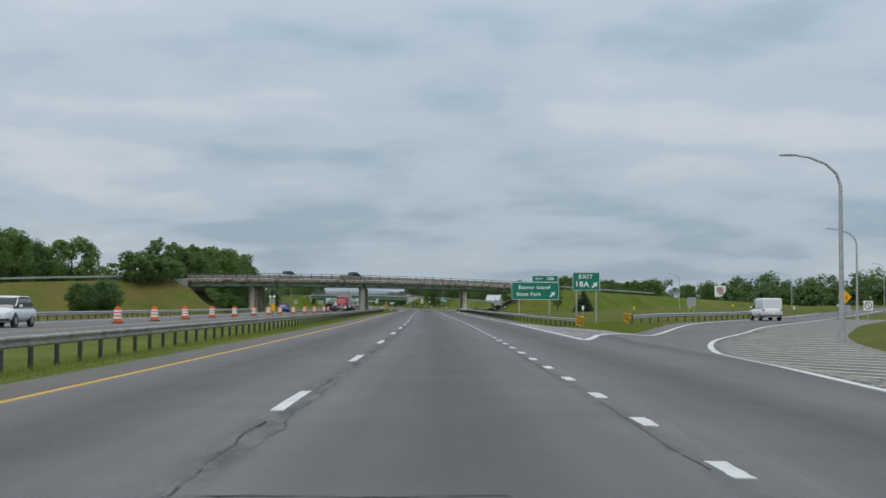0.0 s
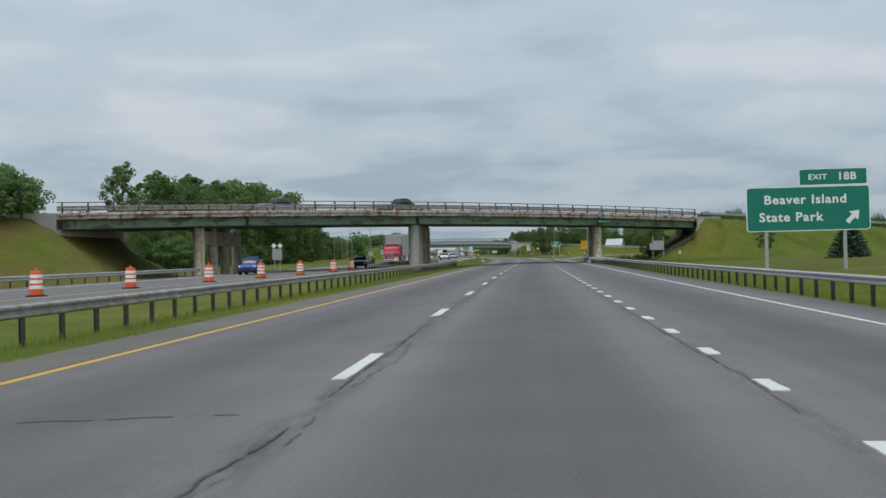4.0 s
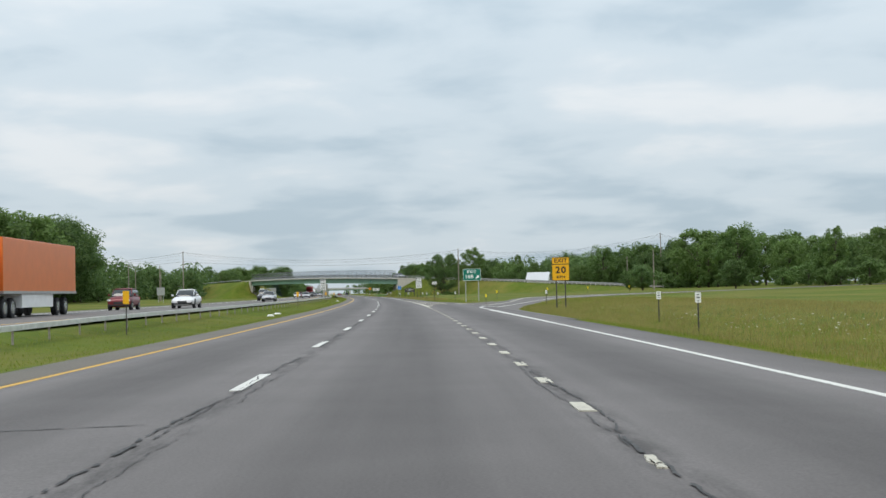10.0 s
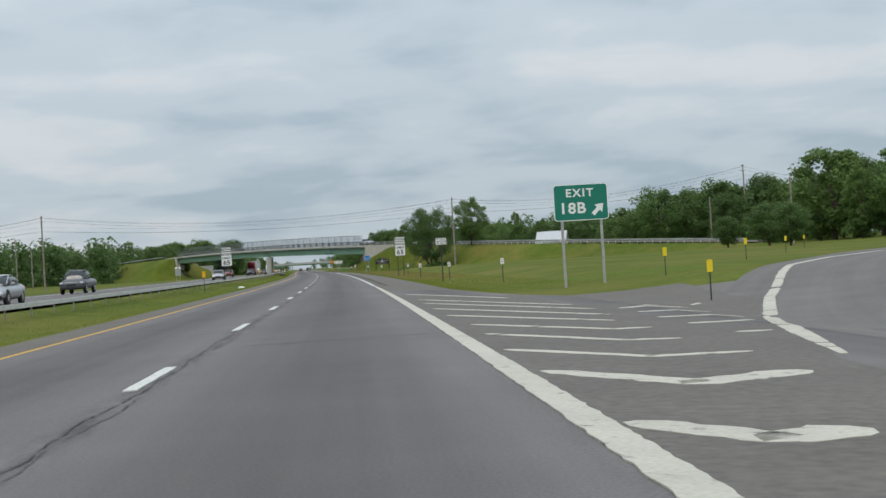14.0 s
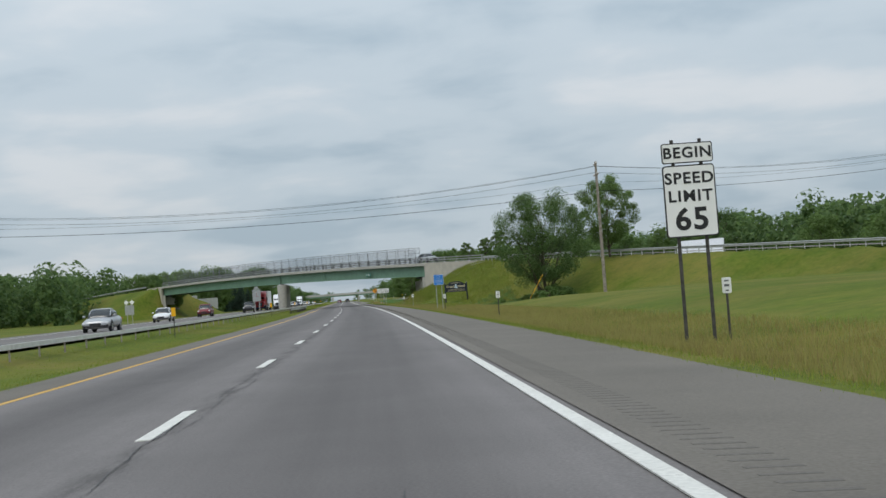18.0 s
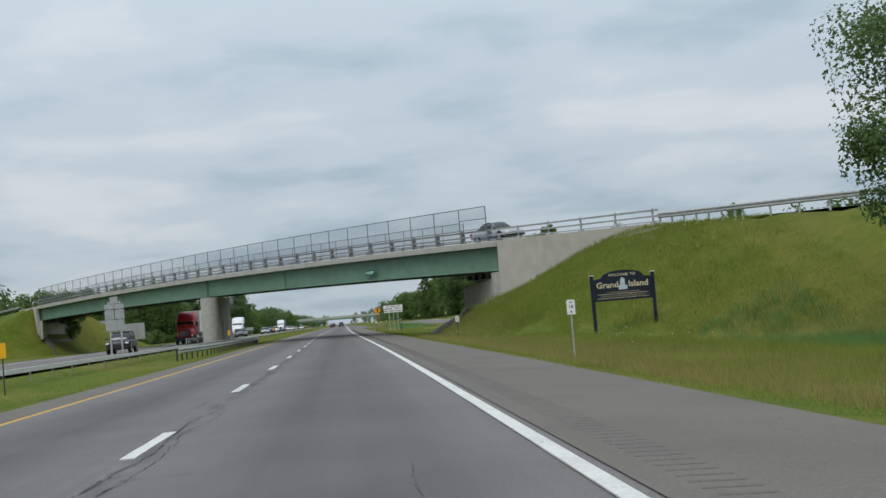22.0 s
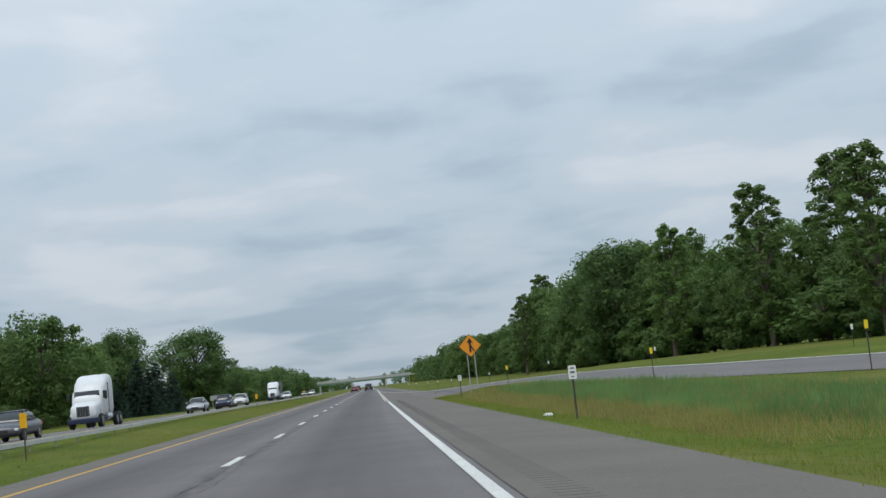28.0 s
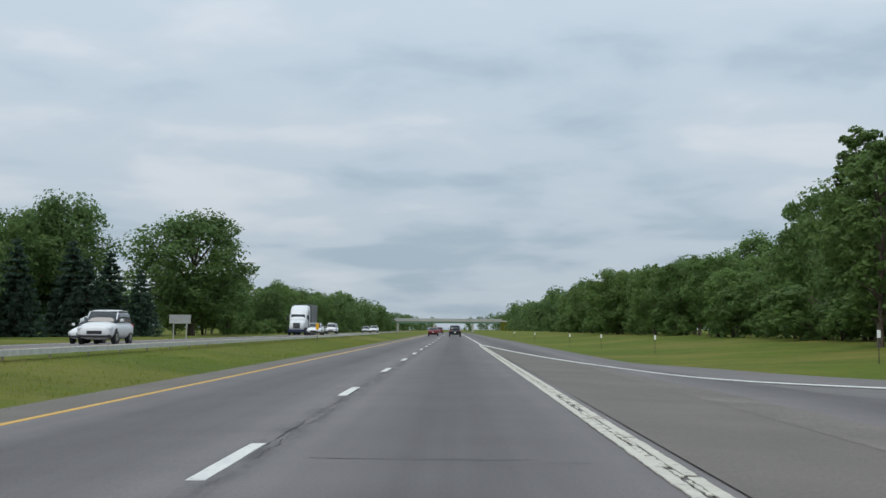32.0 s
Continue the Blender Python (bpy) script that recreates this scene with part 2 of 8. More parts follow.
M_CONC_OLD = add_streaks(mat("old_concrete", (0.56, 0.485, 0.385), 0.9, 0, 2.5, 0.2, 0.4, 22, big=0.16, bigscale=0.6), (0.16, 0.12, 0.085), (2.2, 2.2, 0.25), 0.5, 0.72, 0.7)
M_COLUMN = add_streaks(add_streaks(mat("stained_column_concrete", (0.66, 0.58, 0.46), 0.9, 0, 2.5, 0.14, 0.35, 22, big=0.12, bigscale=0.6), (0.20, 0.155, 0.11), (2.6, 2.6, 0.22), 0.54, 0.74, 0.55), (0.36, 0.16, 0.055), (2.6, 2.6, 0.22), 0.57, 0.68, 0.7)
M_BARRIER = add_streaks(mat("stained_barrier_concrete", (0.47, 0.43, 0.37), 0.9, 0, 4, 0.12, 0.3, 25, big=0.14, bigscale=0.7), (0.085, 0.075, 0.068), (0.45, 0.45, 1.2), 0.55, 0.72, 0.8)
M_FASCIA = add_streaks(add_streaks(mat("spalled_fascia_concrete", (0.47, 0.405, 0.345), 0.9, 0, 3, 0.18, 0.6, 14, big=0.15, bigscale=0.5), (0.075, 0.06, 0.05), (1.3, 1.3, 1.6), 0.55, 0.66, 0.85), (0.27, 0.11, 0.035), (1.3, 1.3, 0.35), 0.54, 0.66, 0.85)
M_WALL = mat("smooth_wall_concrete", (0.48, 0.445, 0.385), 0.85, 0, 1.2, 0.05, 0.1, 30, big=0.05, bigscale=0.3)
M_ABUT = add_streaks(mat("stained_abutment_concrete", (0.42, 0.40, 0.355), 0.88, 0, 2, 0.08, 0.15, 30, big=0.12, bigscale=0.5), (0.25, 0.17, 0.10), (1.5, 1.5, 0.2), 0.60, 0.72, 0.6)
# slope under the old overpass: tone lowered to hold the deck's shade
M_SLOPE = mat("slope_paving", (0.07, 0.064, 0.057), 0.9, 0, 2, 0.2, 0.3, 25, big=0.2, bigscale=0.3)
# concrete darkened in its base colour for the shade below the newer overpass
M_SLOPE_CONC = mat("shaded_slope_concrete", (0.150, 0.132, 0.112), 0.9, 0, 2, 0.2, 0.3, 25, big=0.2, bigscale=0.3)
M_GREEN1 = add_streaks(add_streaks(mat("faded_green_steel", (0.17, 0.24, 0.155), 0.6, 0.0, 2, 0.12, 0.1, 20, big=0.12, bigscale=0.3), (0.085, 0.065, 0.045), (0.42, 0.42, 1.3), 0.56, 0.61, 0.85), (0.15, 0.075, 0.035), (1.6, 1.6, 0.8), 0.62, 0.68, 0.8)
M_GREEN2 = mat("green_girder_paint", (0.150, 0.262, 0.190), 0.5, 0.0, 1.5, 0.06, 0.05, 20, big=0.08, bigscale=0.25)
M_UNDER = mat("dark_bridge_underside", (0.255, 0.285, 0.335), 0.85, 0, 3, 0.12)
# inner steel of the newer overpass: shade under the deck is put into this colour
M_UNDER2 = mat("shaded_inner_girder", (0.085, 0.10, 0.092), 0.7, 0, 3, 0.2)
M_GALV = mat("galvanised_steel", (0.44, 0.445, 0.44), 0.6, 0.4, 5, 0.1, 0.05, 40, big=0.08)
M_PALERAIL = mat("pale_galvanised_rail", (0.62, 0.62, 0.60), 0.6, 0.15, 4, 0.08)
M_RUSTY = mat("weathered_galvanised_rail", (0.42, 0.405, 0.38), 0.6, 0.4, 3, 0.2, 0.1, 30, color2=(0.22, 0.19, 0.16), big=0.12)
M_POST = mat("dark_steel_post", (0.075, 0.07, 0.065), 0.7, 0.3, 8, 0.2)
M_BRIDGEPOST = mat("grimy_bridge_steel", (0.115, 0.108, 0.098), 0.7, 0.3, 6, 0.25, 0.1, 40)
M_FENCE = mat("dull_fence_steel", (0.21, 0.215, 0.22), 0.55, 0.4, 5, 0.1)
M_BARSTEEL = mat("grey_painted_steel", (0.16, 0.165, 0.17), 0.55, 0.3, 5, 0.12)
M_BARK = mat("bark", (0.13, 0.105, 0.08), 0.95, 0, 9, 0.3, 0.6, 20)
M_WOODPOLE = mat("weathered_wood_pole", (0.30, 0.26, 0.22), 0.9, 0, 5, 0.2, 0.3, 30)
M_WIRE = mat("black_wire", (0.03, 0.03, 0.032), 0.6)
M_SGREEN = mat("sign_green", (0.008, 0.19, 0.135), 0.45, 0, 2, 0.04)
M_SWHITE = mat("sign_white", (0.82, 0.82, 0.81), 0.45, 0, 2, 0.03)
M_SBLACK = mat("sign_black", (0.02, 0.02, 0.022), 0.5)
M_SYELLOW = mat("sign_yellow", (0.82, 0.42, 0.01), 0.45, 0, 2, 0.03)
M_SORANGE = mat("sign_orange", (0.80, 0.30, 0.02), 0.45, 0, 2, 0.04)
M_SBLUE = mat("sign_blue", (0.03, 0.20, 0.60), 0.45, 0, 2, 0.03)
M_SBACK = mat("sign_back_aluminium", (0.42, 0.43, 0.43), 0.5, 0.5, 3, 0.08)
M_LEMON = mat("reflector_yellow", (0.80, 0.60, 0.02), 0.45, 0, 2, 0.03)
M_NAVY = mat("navy_sign_board", (0.011, 0.016, 0.032), 0.45, 0, 4, 0.1)
M_GOLD = mat("gold_lettering", (0.62, 0.54, 0.36), 0.5, 0.0, 4, 0.08)
M_ORANGE = mat("barrel_orange", (0.80, 0.13, 0.03), 0.5, 0, 3, 0.08)
M_RUBBER = mat("rubber", (0.025, 0.025, 0.026), 0.85, 0, 8, 0.2)
M_GLASS = mat("tinted_car_glass", (0.02, 0.026, 0.03), 0.08, 0.0, 2, 0.05, spec=0.7)
M_CHROME = mat("bright_metal", (0.55, 0.56, 0.58), 0.25, 0.9, 4, 0.05)
M_LAMP = mat("headlamp_glass", (0.75, 0.76, 0.78), 0.15, 0.1, 3, 0.05)
M_TAIL = mat("tail_lamp_red", (0.45, 0.02, 0.02), 0.3, 0, 3, 0.05)
M_BLACKTRIM = mat("black_plastic_trim", (0.03, 0.03, 0.032), 0.6)


def leaf_material(name, color, rand=0.25, through=0.5):
    m = mat(name, color, 0.6, 0, 0.35, 0.2, spec=0.25, big=0.2, bigscale=0.9, rand=rand)
    n, l = m.node_tree.nodes, m.node_tree.links
    b = n["Principled BSDF"]
    tr = n.new("ShaderNodeBsdfTranslucent")
    mixs = n.new("ShaderNodeMixShader")
    mixs.inputs["Fac"].default_value = through
    out = n["Material Output"]
    l.new(b.inputs["Base Color"].links[0].from_socket, tr.inputs["Color"])
    l.new(b.outputs[0], mixs.inputs[1])
    l.new(tr.outputs[0], mixs.inputs[2])
    l.new(mixs.outputs[0], out.inputs["Surface"])
    return m


M_LEAF = leaf_material("broad_leaves", (0.130, 0.222, 0.068))
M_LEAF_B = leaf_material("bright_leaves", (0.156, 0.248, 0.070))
M_LEAF_D = leaf_material("dark_leaves", (0.096, 0.168, 0.064))
M_NEEDLE = leaf_material("conifer_needles", (0.070, 0.118, 0.080))
M_BLADE = leaf_material("grass_blades", (0.175, 0.262, 0.034), 0.1, 0.6)


def island_mix(m, other):
    """Gives each blade its own mix towards another colour."""
    n, l = m.node_tree.nodes, m.node_tree.links
    b = n["Principled BSDF"]
    src = b.inputs["Base Color"].links[0].from_socket
    uses = [k.to_socket for k in src.links]
    g = n.new("ShaderNodeNewGeometry")
    mx = n.new("ShaderNodeMix")
    mx.data_type = "RGBA"
    mx.inputs["B"].default_value = (*other, 1)
    l.new(g.outputs["Random Per Island"], mx.inputs["Factor"])
    l.new(src, mx.inputs["A"])
    for u in uses:
        l.new(mx.outputs["Result"], u)
    return m


island_mix(M_BLADE, (0.300, 0.295, 0.070))
for _m in (M_LEAF, M_LEAF_B, M_LEAF_D):
    island_mix(_m, (0.150, 0.230, 0.070))
M_STRAW = leaf_material("straw_blades", (0.330, 0.260, 0.100), 0.1, 0.5)
island_mix(M_STRAW, (0.350, 0.330, 0.100))
M_REED = leaf_material("reed_blades", (0.196, 0.348, 0.116), 0.1, 0.6)


def grass_material():
    """Verge grass: green and yellow-green tufts, with dry straw patches at two sizes."""
    m = mat("mown_grass", (0.110, 0.140, 0.018), 0.95, 0, 2.2, 0.2, 0.5, 14, color2=(0.064, 0.100, 0.011), spec=0.1, big=0.18, bigscale=0.10)
    n, l = m.node_tree.nodes, m.node_tree.links
    b = n["Principled BSDF"]
    tc = n.new("ShaderNodeTexCoord")
    for scale, shift, lo, hi, most, color in ((0.06, (43.0, 27.0, 3.0), 0.45, 0.64, 0.60, (0.205, 0.165, 0.048, 1)), (0.33, (11.0, 5.0, 8.0), 0.48, 0.68, 0.40, (0.185, 0.165, 0.034, 1)), (1.4, (2.0, 9.0, 4.0), 0.52, 0.70, 0.45, (0.050, 0.088, 0.012, 1))):
        src = b.inputs["Base Color"].links[0].from_socket
        t = n.new("ShaderNodeTexNoise")
        t.inputs["Scale"].default_value = scale
        t.inputs["Detail"].default_value = 6
        t.inputs["Roughness"].default_value = 0.65
        mp = n.new("ShaderNodeMapping")
        mp.inputs["Location"].default_value = shift
        l.new(tc.outputs["Object"], mp.inputs["Vector"])
        l.new(mp.outputs[0], t.inputs["Vector"])
        mr = n.new("ShaderNodeMapRange")
        mr.inputs["From Min"].default_value = lo
        mr.inputs["From Max"].default_value = hi
        mr.inputs["To Max"].default_value = most
        l.new(t.outputs["Fac"], mr.inputs["Value"])
        mx = n.new("ShaderNodeMix")
        mx.data_type = "RGBA"
        mx.inputs["B"].default_value = color
        l.new(mr.outputs["Result"], mx.inputs["Factor"])
        l.new(src, mx.inputs["A"])
        l.new(mx.outputs["Result"], b.inputs["Base Color"])
    # the unmown meadow beside the first exit and the bank across the road are drier and browner
    xyz = n.new("ShaderNodeSeparateXYZ")
    l.new(tc.outputs["Object"], xyz.inputs[0])
    patch = n.new("ShaderNodeTexNoise")
    patch.inputs["Scale"].default_value = 0.22
    patch.inputs["Detail"].default_value = 5
    l.new(tc.outputs["Object"], patch.inputs["Vector"])

    def product(first, second):
        mu = n.new("ShaderNodeMath")
        mu.operation = "MULTIPLY"
        l.new(first, mu.inputs[0])
        l.new(second, mu.inputs[1])
        return mu.outputs[0]

    def ramp_of(socket, lo, hi, most=1.0):
        mr = n.new("ShaderNodeMapRange")
        mr.inputs["From Min"].default_value = lo
        mr.inputs["From Max"].default_value = hi
        mr.inputs["To Max"].default_value = most
        l.new(socket, mr.inputs["Value"])
        return mr.outputs["Result"]

    for x0, x1, far0, far1, y0, y1, p0, p1, most, color in ((9.0, 15.0, 190.0, 95.0, 290.0, 235.0, 0.25, 0.55, 0.68, (0.098, 0.090, 0.016, 1)), (-27.0, -33.0, -110.0, -60.0, 300.0, 250.0, 0.36, 0.60, 0.75, (0.155, 0.112, 0.042, 1))):
        src = b.inputs["Base Color"].links[0].from_socket
        fac = product(product(product(ramp_of(xyz.outputs["X"], x0, x1), ramp_of(xyz.outputs["X"], far0, far1)), ramp_of(xyz.outputs["Y"], y0, y1)), ramp_of(patch.outputs["Fac"], p0, p1, most))
        mx = n.new("ShaderNodeMix")
        mx.data_type = "RGBA"
        mx.inputs["B"].default_value = color
        l.new(fac, mx.inputs["Factor"])
        l.new(src, mx.inputs["A"])
        l.new(mx.outputs["Result"], b.inputs["Base Color"])
    return m


M_GRASS = grass_material()

# ---- the road's line: heading (degrees to the left of y) every 60 m ----
HEADS = [-0.52, -0.09, 0.34, 0.98, 0.71, 0.53, 1.10, 2.05, 2.99, 3.54, 4.02, 4.60, 5.22, 5.60, 5.24, 5.12, 4.99, 5.04, 5.10, 5.16, 5.22]
STEP = 4.0
S_MIN, S_MAX = -60.0, 1196.0
CX, CY = [], []
_x = _y = 0.0


def heading(s):
    i = (s + 60.0) / 60.0
    k = int(min(max(math.floor(i), 0), len(HEADS) - 2))
    f = min(max(i - k, 0.0), 1.0)
    return radians(HEADS[k] * (1 - f) + HEADS[k + 1] * f)


_n = int((S_MAX - S_MIN) / STEP) + 1
for _i in range(_n):
    CX.append(_x)
    CY.append(_y)
    _h = heading(S_MIN + _i * STEP + 2)
    _x -= math.sin(_h) * STEP
    _y += math.cos(_h) * STEP
_k0 = int(-S_MIN / STEP)
_ox, _oy = CX[_k0], CY[_k0]
CX = [c - _ox for c in CX]
CY = [c - _oy for c in CY]


def road(s, d):
    """World x, y of the point s metres along the road and d metres to its right."""
    h = heading(s)
    if s < S_MIN:
        x, y = CX[0] + math.sin(h) * (S_MIN - s), CY[0] - math.cos(h) * (S_MIN - s)
    elif s > S_MAX:
        x, y = CX[-1] - math.sin(h) * (s - S_MAX), CY[-1] + math.cos(h) * (s - S_MAX)
    else:
        i = (s - S_MIN) / STEP
        k = min(int(i), _n - 2)
        f = i - k
        x, y = CX[k] * (1 - f) + CX[k + 1] * f, CY[k] * (1 - f) + CY[k + 1] * f
    return x + d * math.cos(h), y + d * math.sin(h)


def lerp(x, xs, ys):
    if x <= xs[0]:
        return ys[0]
    for i in range(1, len(xs)):
        if x <= xs[i]:
            f = (x - xs[i - 1]) / (xs[i] - xs[i - 1])
            return ys[i - 1] * (1 - f) + ys[i] * f
    return ys[-1]


def smooth(a, b, x):
    t = min(max((x - a) / (b - a), 0.0), 1.0)
    return t * t * (3 - 2 * t)


def pave_edge(s):
    """Right edge of the main pavement."""
    return lerp(s, [60, 70, 80, 86, 90, 95, 101, 107, 440, 446, 456, 868, 882, 890, 905, 920, 940, 1300], [7.4, 8.0, 9.7, 10.2, 9.2, 8.1, 7.4, 7.2, 7.2, 5.6, 4.75, 4.75, 8.6, 10.5, 9.4, 7.6, 6.6, 6.2])


def opp_mid(s):
    return -23.0 + 4.8 * smooth(235, 345, s)


def opp_z(s):
    return -0.15 + 0.40 * smooth(235, 345, s) + 0.17 * smooth(800, 870, s)


def opp_tilt(s):
    """Cross fall of the opposite carriageway."""
    return 0.028 * smooth(800, 870, s)


# ---- bridges: axis origin, direction, height of the deck along it ----
B1_O, B1_A = Vector((5.0, 276.2)), radians(43)
B1_U = Vector((math.cos(B1_A), math.sin(B1_A)))
B1_N = Vector((-B1_U.y, B1_U.x))
B1_W, B1_L0, B1_L1, B1_K = 13.2, -66.0, 17.2, 0.91
B2_O, B2_U = Vector((-17.6, 707.0)), Vector((0.545, -0.838)).normalized()
B2_N = Vector((-B2_U.y, B2_U.x))
B2_W, B2_L0, B2_L1, B2_K = 9.6, -113.0, 0.0, -1.89


def deck1(l):
    tilt = 0.045 - 0.0025 * min(max(l, -70.0), 18.0)
    return tilt + 5.75 - 0.00028 * (l + 28) ** 2 if abs(l + 28) < 75 else tilt + 5.75 - 0.00028 * 75 * 75 - 0.035 * (abs(l + 28) - 75)


def deck2(l):
    return 5.69 - 0.031 * l - (0.00017 if l < 0 else 0.00006) * l * l


def local(x, y, o, u, n):
    v = Vector((x - o.x, y - o.y))
    return v.dot(u), v.dot(n)


def bank(x, y, o, u, n, width, l0, l1, deck, berm, skew, wall=False):
    """Height of a bridge's approach bank at x, y; its ends run along the road below."""
    l, w = local(x, y, o, u, n)
    l -= skew * min(max(w, 0.0), width)
    side = max(0.0, -w - 0.9, w - width - 0.9)
    if l > l1 or l < l0:
        cut = 0.0
        if wall and l > l1 and w < 3:
            cut = 3.75 * (1 - smooth(l1 - 2.0, l1 + 16.0, l))
        return deck(l) - 0.12 - cut - side / 1.9
    out = min(l1 - l, l - l0)
    return min(deck(l1 if l1 - l < l - l0 else l0) - berm - out / (1.55 if wall or l1 - l > l - l0 else 2.6), 99) - side / 1.9


RAMP_A = [(0, 4.2), (30, 5.6), (50, 7.4), (65, 9.0), (80, 12.9), (100, 19.2), (120, 27.5), (150, 43), (200, 76), (260, 120)]
RAMP_B = [(350, 3.8), (380, 4.3), (395, 5.0), (410, 7.2), (422, 10.2), (434, 14.2), (446, 19.3), (460, 26.5), (476, 36), (492, 50), (505, 75), (515, 130)]
GORE_B = [(414, 5.0), (424, 6.6), (434, 8.8), (445, 12.0)]
RAMP_C = [(690, 84), (740, 47), (780, 30), (800, 25.2), (835, 18.7), (857, 15.7), (877, 13.4), (890, 11.7), (905, 9.5), (923, 7.0), (940, 5.4), (985, 4.2), (1060, 3.6)]
FRONT = [(-40, 10.6), (0, 10.0), (30, 9.6), (45, 10.2), (56, 11.8), (66, 14.2), (80, 18.8), (100, 26.2), (130, 39.2)]


def polydist(s, d, line):
    best = 1e9
    for (a, b), (c, e) in zip(line, line[1:]):
        vx, vy = c - a, e - b
        t = min(max(((s - a) * vx + (d - b) * vy) / (vx * vx + vy * vy), 0), 1)
        q = math.hypot(s - a - t * vx, d - b - t * vy)
        if q < best:
            best = q
    return best


def base(s, d):
    """Ground height without the bridge banks."""
    if d >= -1.84:
        pe = lerp(s, [868, 940], [4.75, 6.6]) if 868 < s < 940 else pave_edge(s)
        z = -0.04 * max(0.0, min(d, pe) - 1.88)
        if d > pe:
            flat_nose = smooth(850, 868, s) * smooth(960, 935, s) * smooth(24, 14, d)
            low = z - min((d - pe) * 0.13, 0.24) * (1 - flat_nose)
            hill = lerp(s, [300, 470, 560, 690, 780, 840, 900, 1000], [0.3, 0.55, 0.75, 0.35, 0.1, 0.5, 0.95, 1.0])
            z = low + hill * smooth(pe + 3, pe + (12 if s < 760 else 22), d)
            if s < 300:
                z += 1.1 * smooth(12, 60, d) * smooth(110, 200, s) * smooth(300, 240, s)
            z += 1.2 * smooth(40, 140, d)
            z += 0.28 * smooth(6.5, 10.5, d) * smooth(800, 860, s) * smooth(950, 900, s)
            z -= 1.15 * smooth(9.5, 14.5, d) * smooth(31, 23, d) * smooth(618, 640, s) * smooth(696, 672, s)
        return z
    edge = opp_mid(s) + 6.3
    oz = opp_z(s)
    if d >= -6.8:
        return -0.025 * (-1.84 - d)
    if d > edge:
        f = (-6.8 - d) / (-6.8 - edge)
        return -0.124 * (1 - f) + oz * f - 0.26 * math.sin(math.pi * f) * (1 - smooth(790, 860, s))
    out = opp_mid(s) - 6.6
    if d >= out:
        return oz + opp_tilt(s) * (d - edge)
    oz -= 12.9 * opp_tilt(s)
    return oz - min((out - d) * 0.16, 0.55) + 0.9 * smooth(-45, -120, d) * 1.0 + 0.35 * smooth(-28, -36, d)


def ground_z(s, d):
    x, y = road(s, d)
    z = base(s, d)
    if 90 < s < 460:
        z = max(z, bank(x, y, B1_O, B1_U, B1_N, B1_W, B1_L0, B1_L1, deck1, 2.1, B1_K))
    if 560 < s < 1000:
        z = max(z, bank(x, y, B2_O, B2_U, B2_N, B2_W, B2_L0, B2_L1, deck2, 3.4, B2_K, True))
    return z


RAMPS = ((-60, 270, RAMP_A, 3.5), (-60, 135, FRONT, 3.1), (340, 520, RAMP_B, 4.7), (340, 460, GORE_B, 3.2), (680, 1070, RAMP_C, 3.5))


def bed(s, d):
    """How far the ground lies below a pavement here: 2 under it, 1 along its edge, 0 elsewhere."""
    nose = 862 < s < 965
    if -6.5 < d < pave_edge(s) - (1.0 if nose else 0.35) or abs(d - opp_mid(s)) < 6.0:
        return 2
    best = 1 if nose and 0 < d < pave_edge(s) + 1.5 else 0
    for s0, s1, line, half in RAMPS:
        if s0 < s < s1 and 0 < d < 140:
            q = polydist(s, d, line)
            if q < half - 1.7:
                return 2
            if q < half + 1.6:
                best = 1
    return best


def paved(s, d):
    if -6.5 < d < pave_edge(s) - 0.35 or abs(d - opp_mid(s)) < 6.0:
        return True
    return any(s0 < s < s1 and 0 < d < 140 and polydist(s, d, line) < half + 0.1 for s0, s1, line, half in RAMPS)


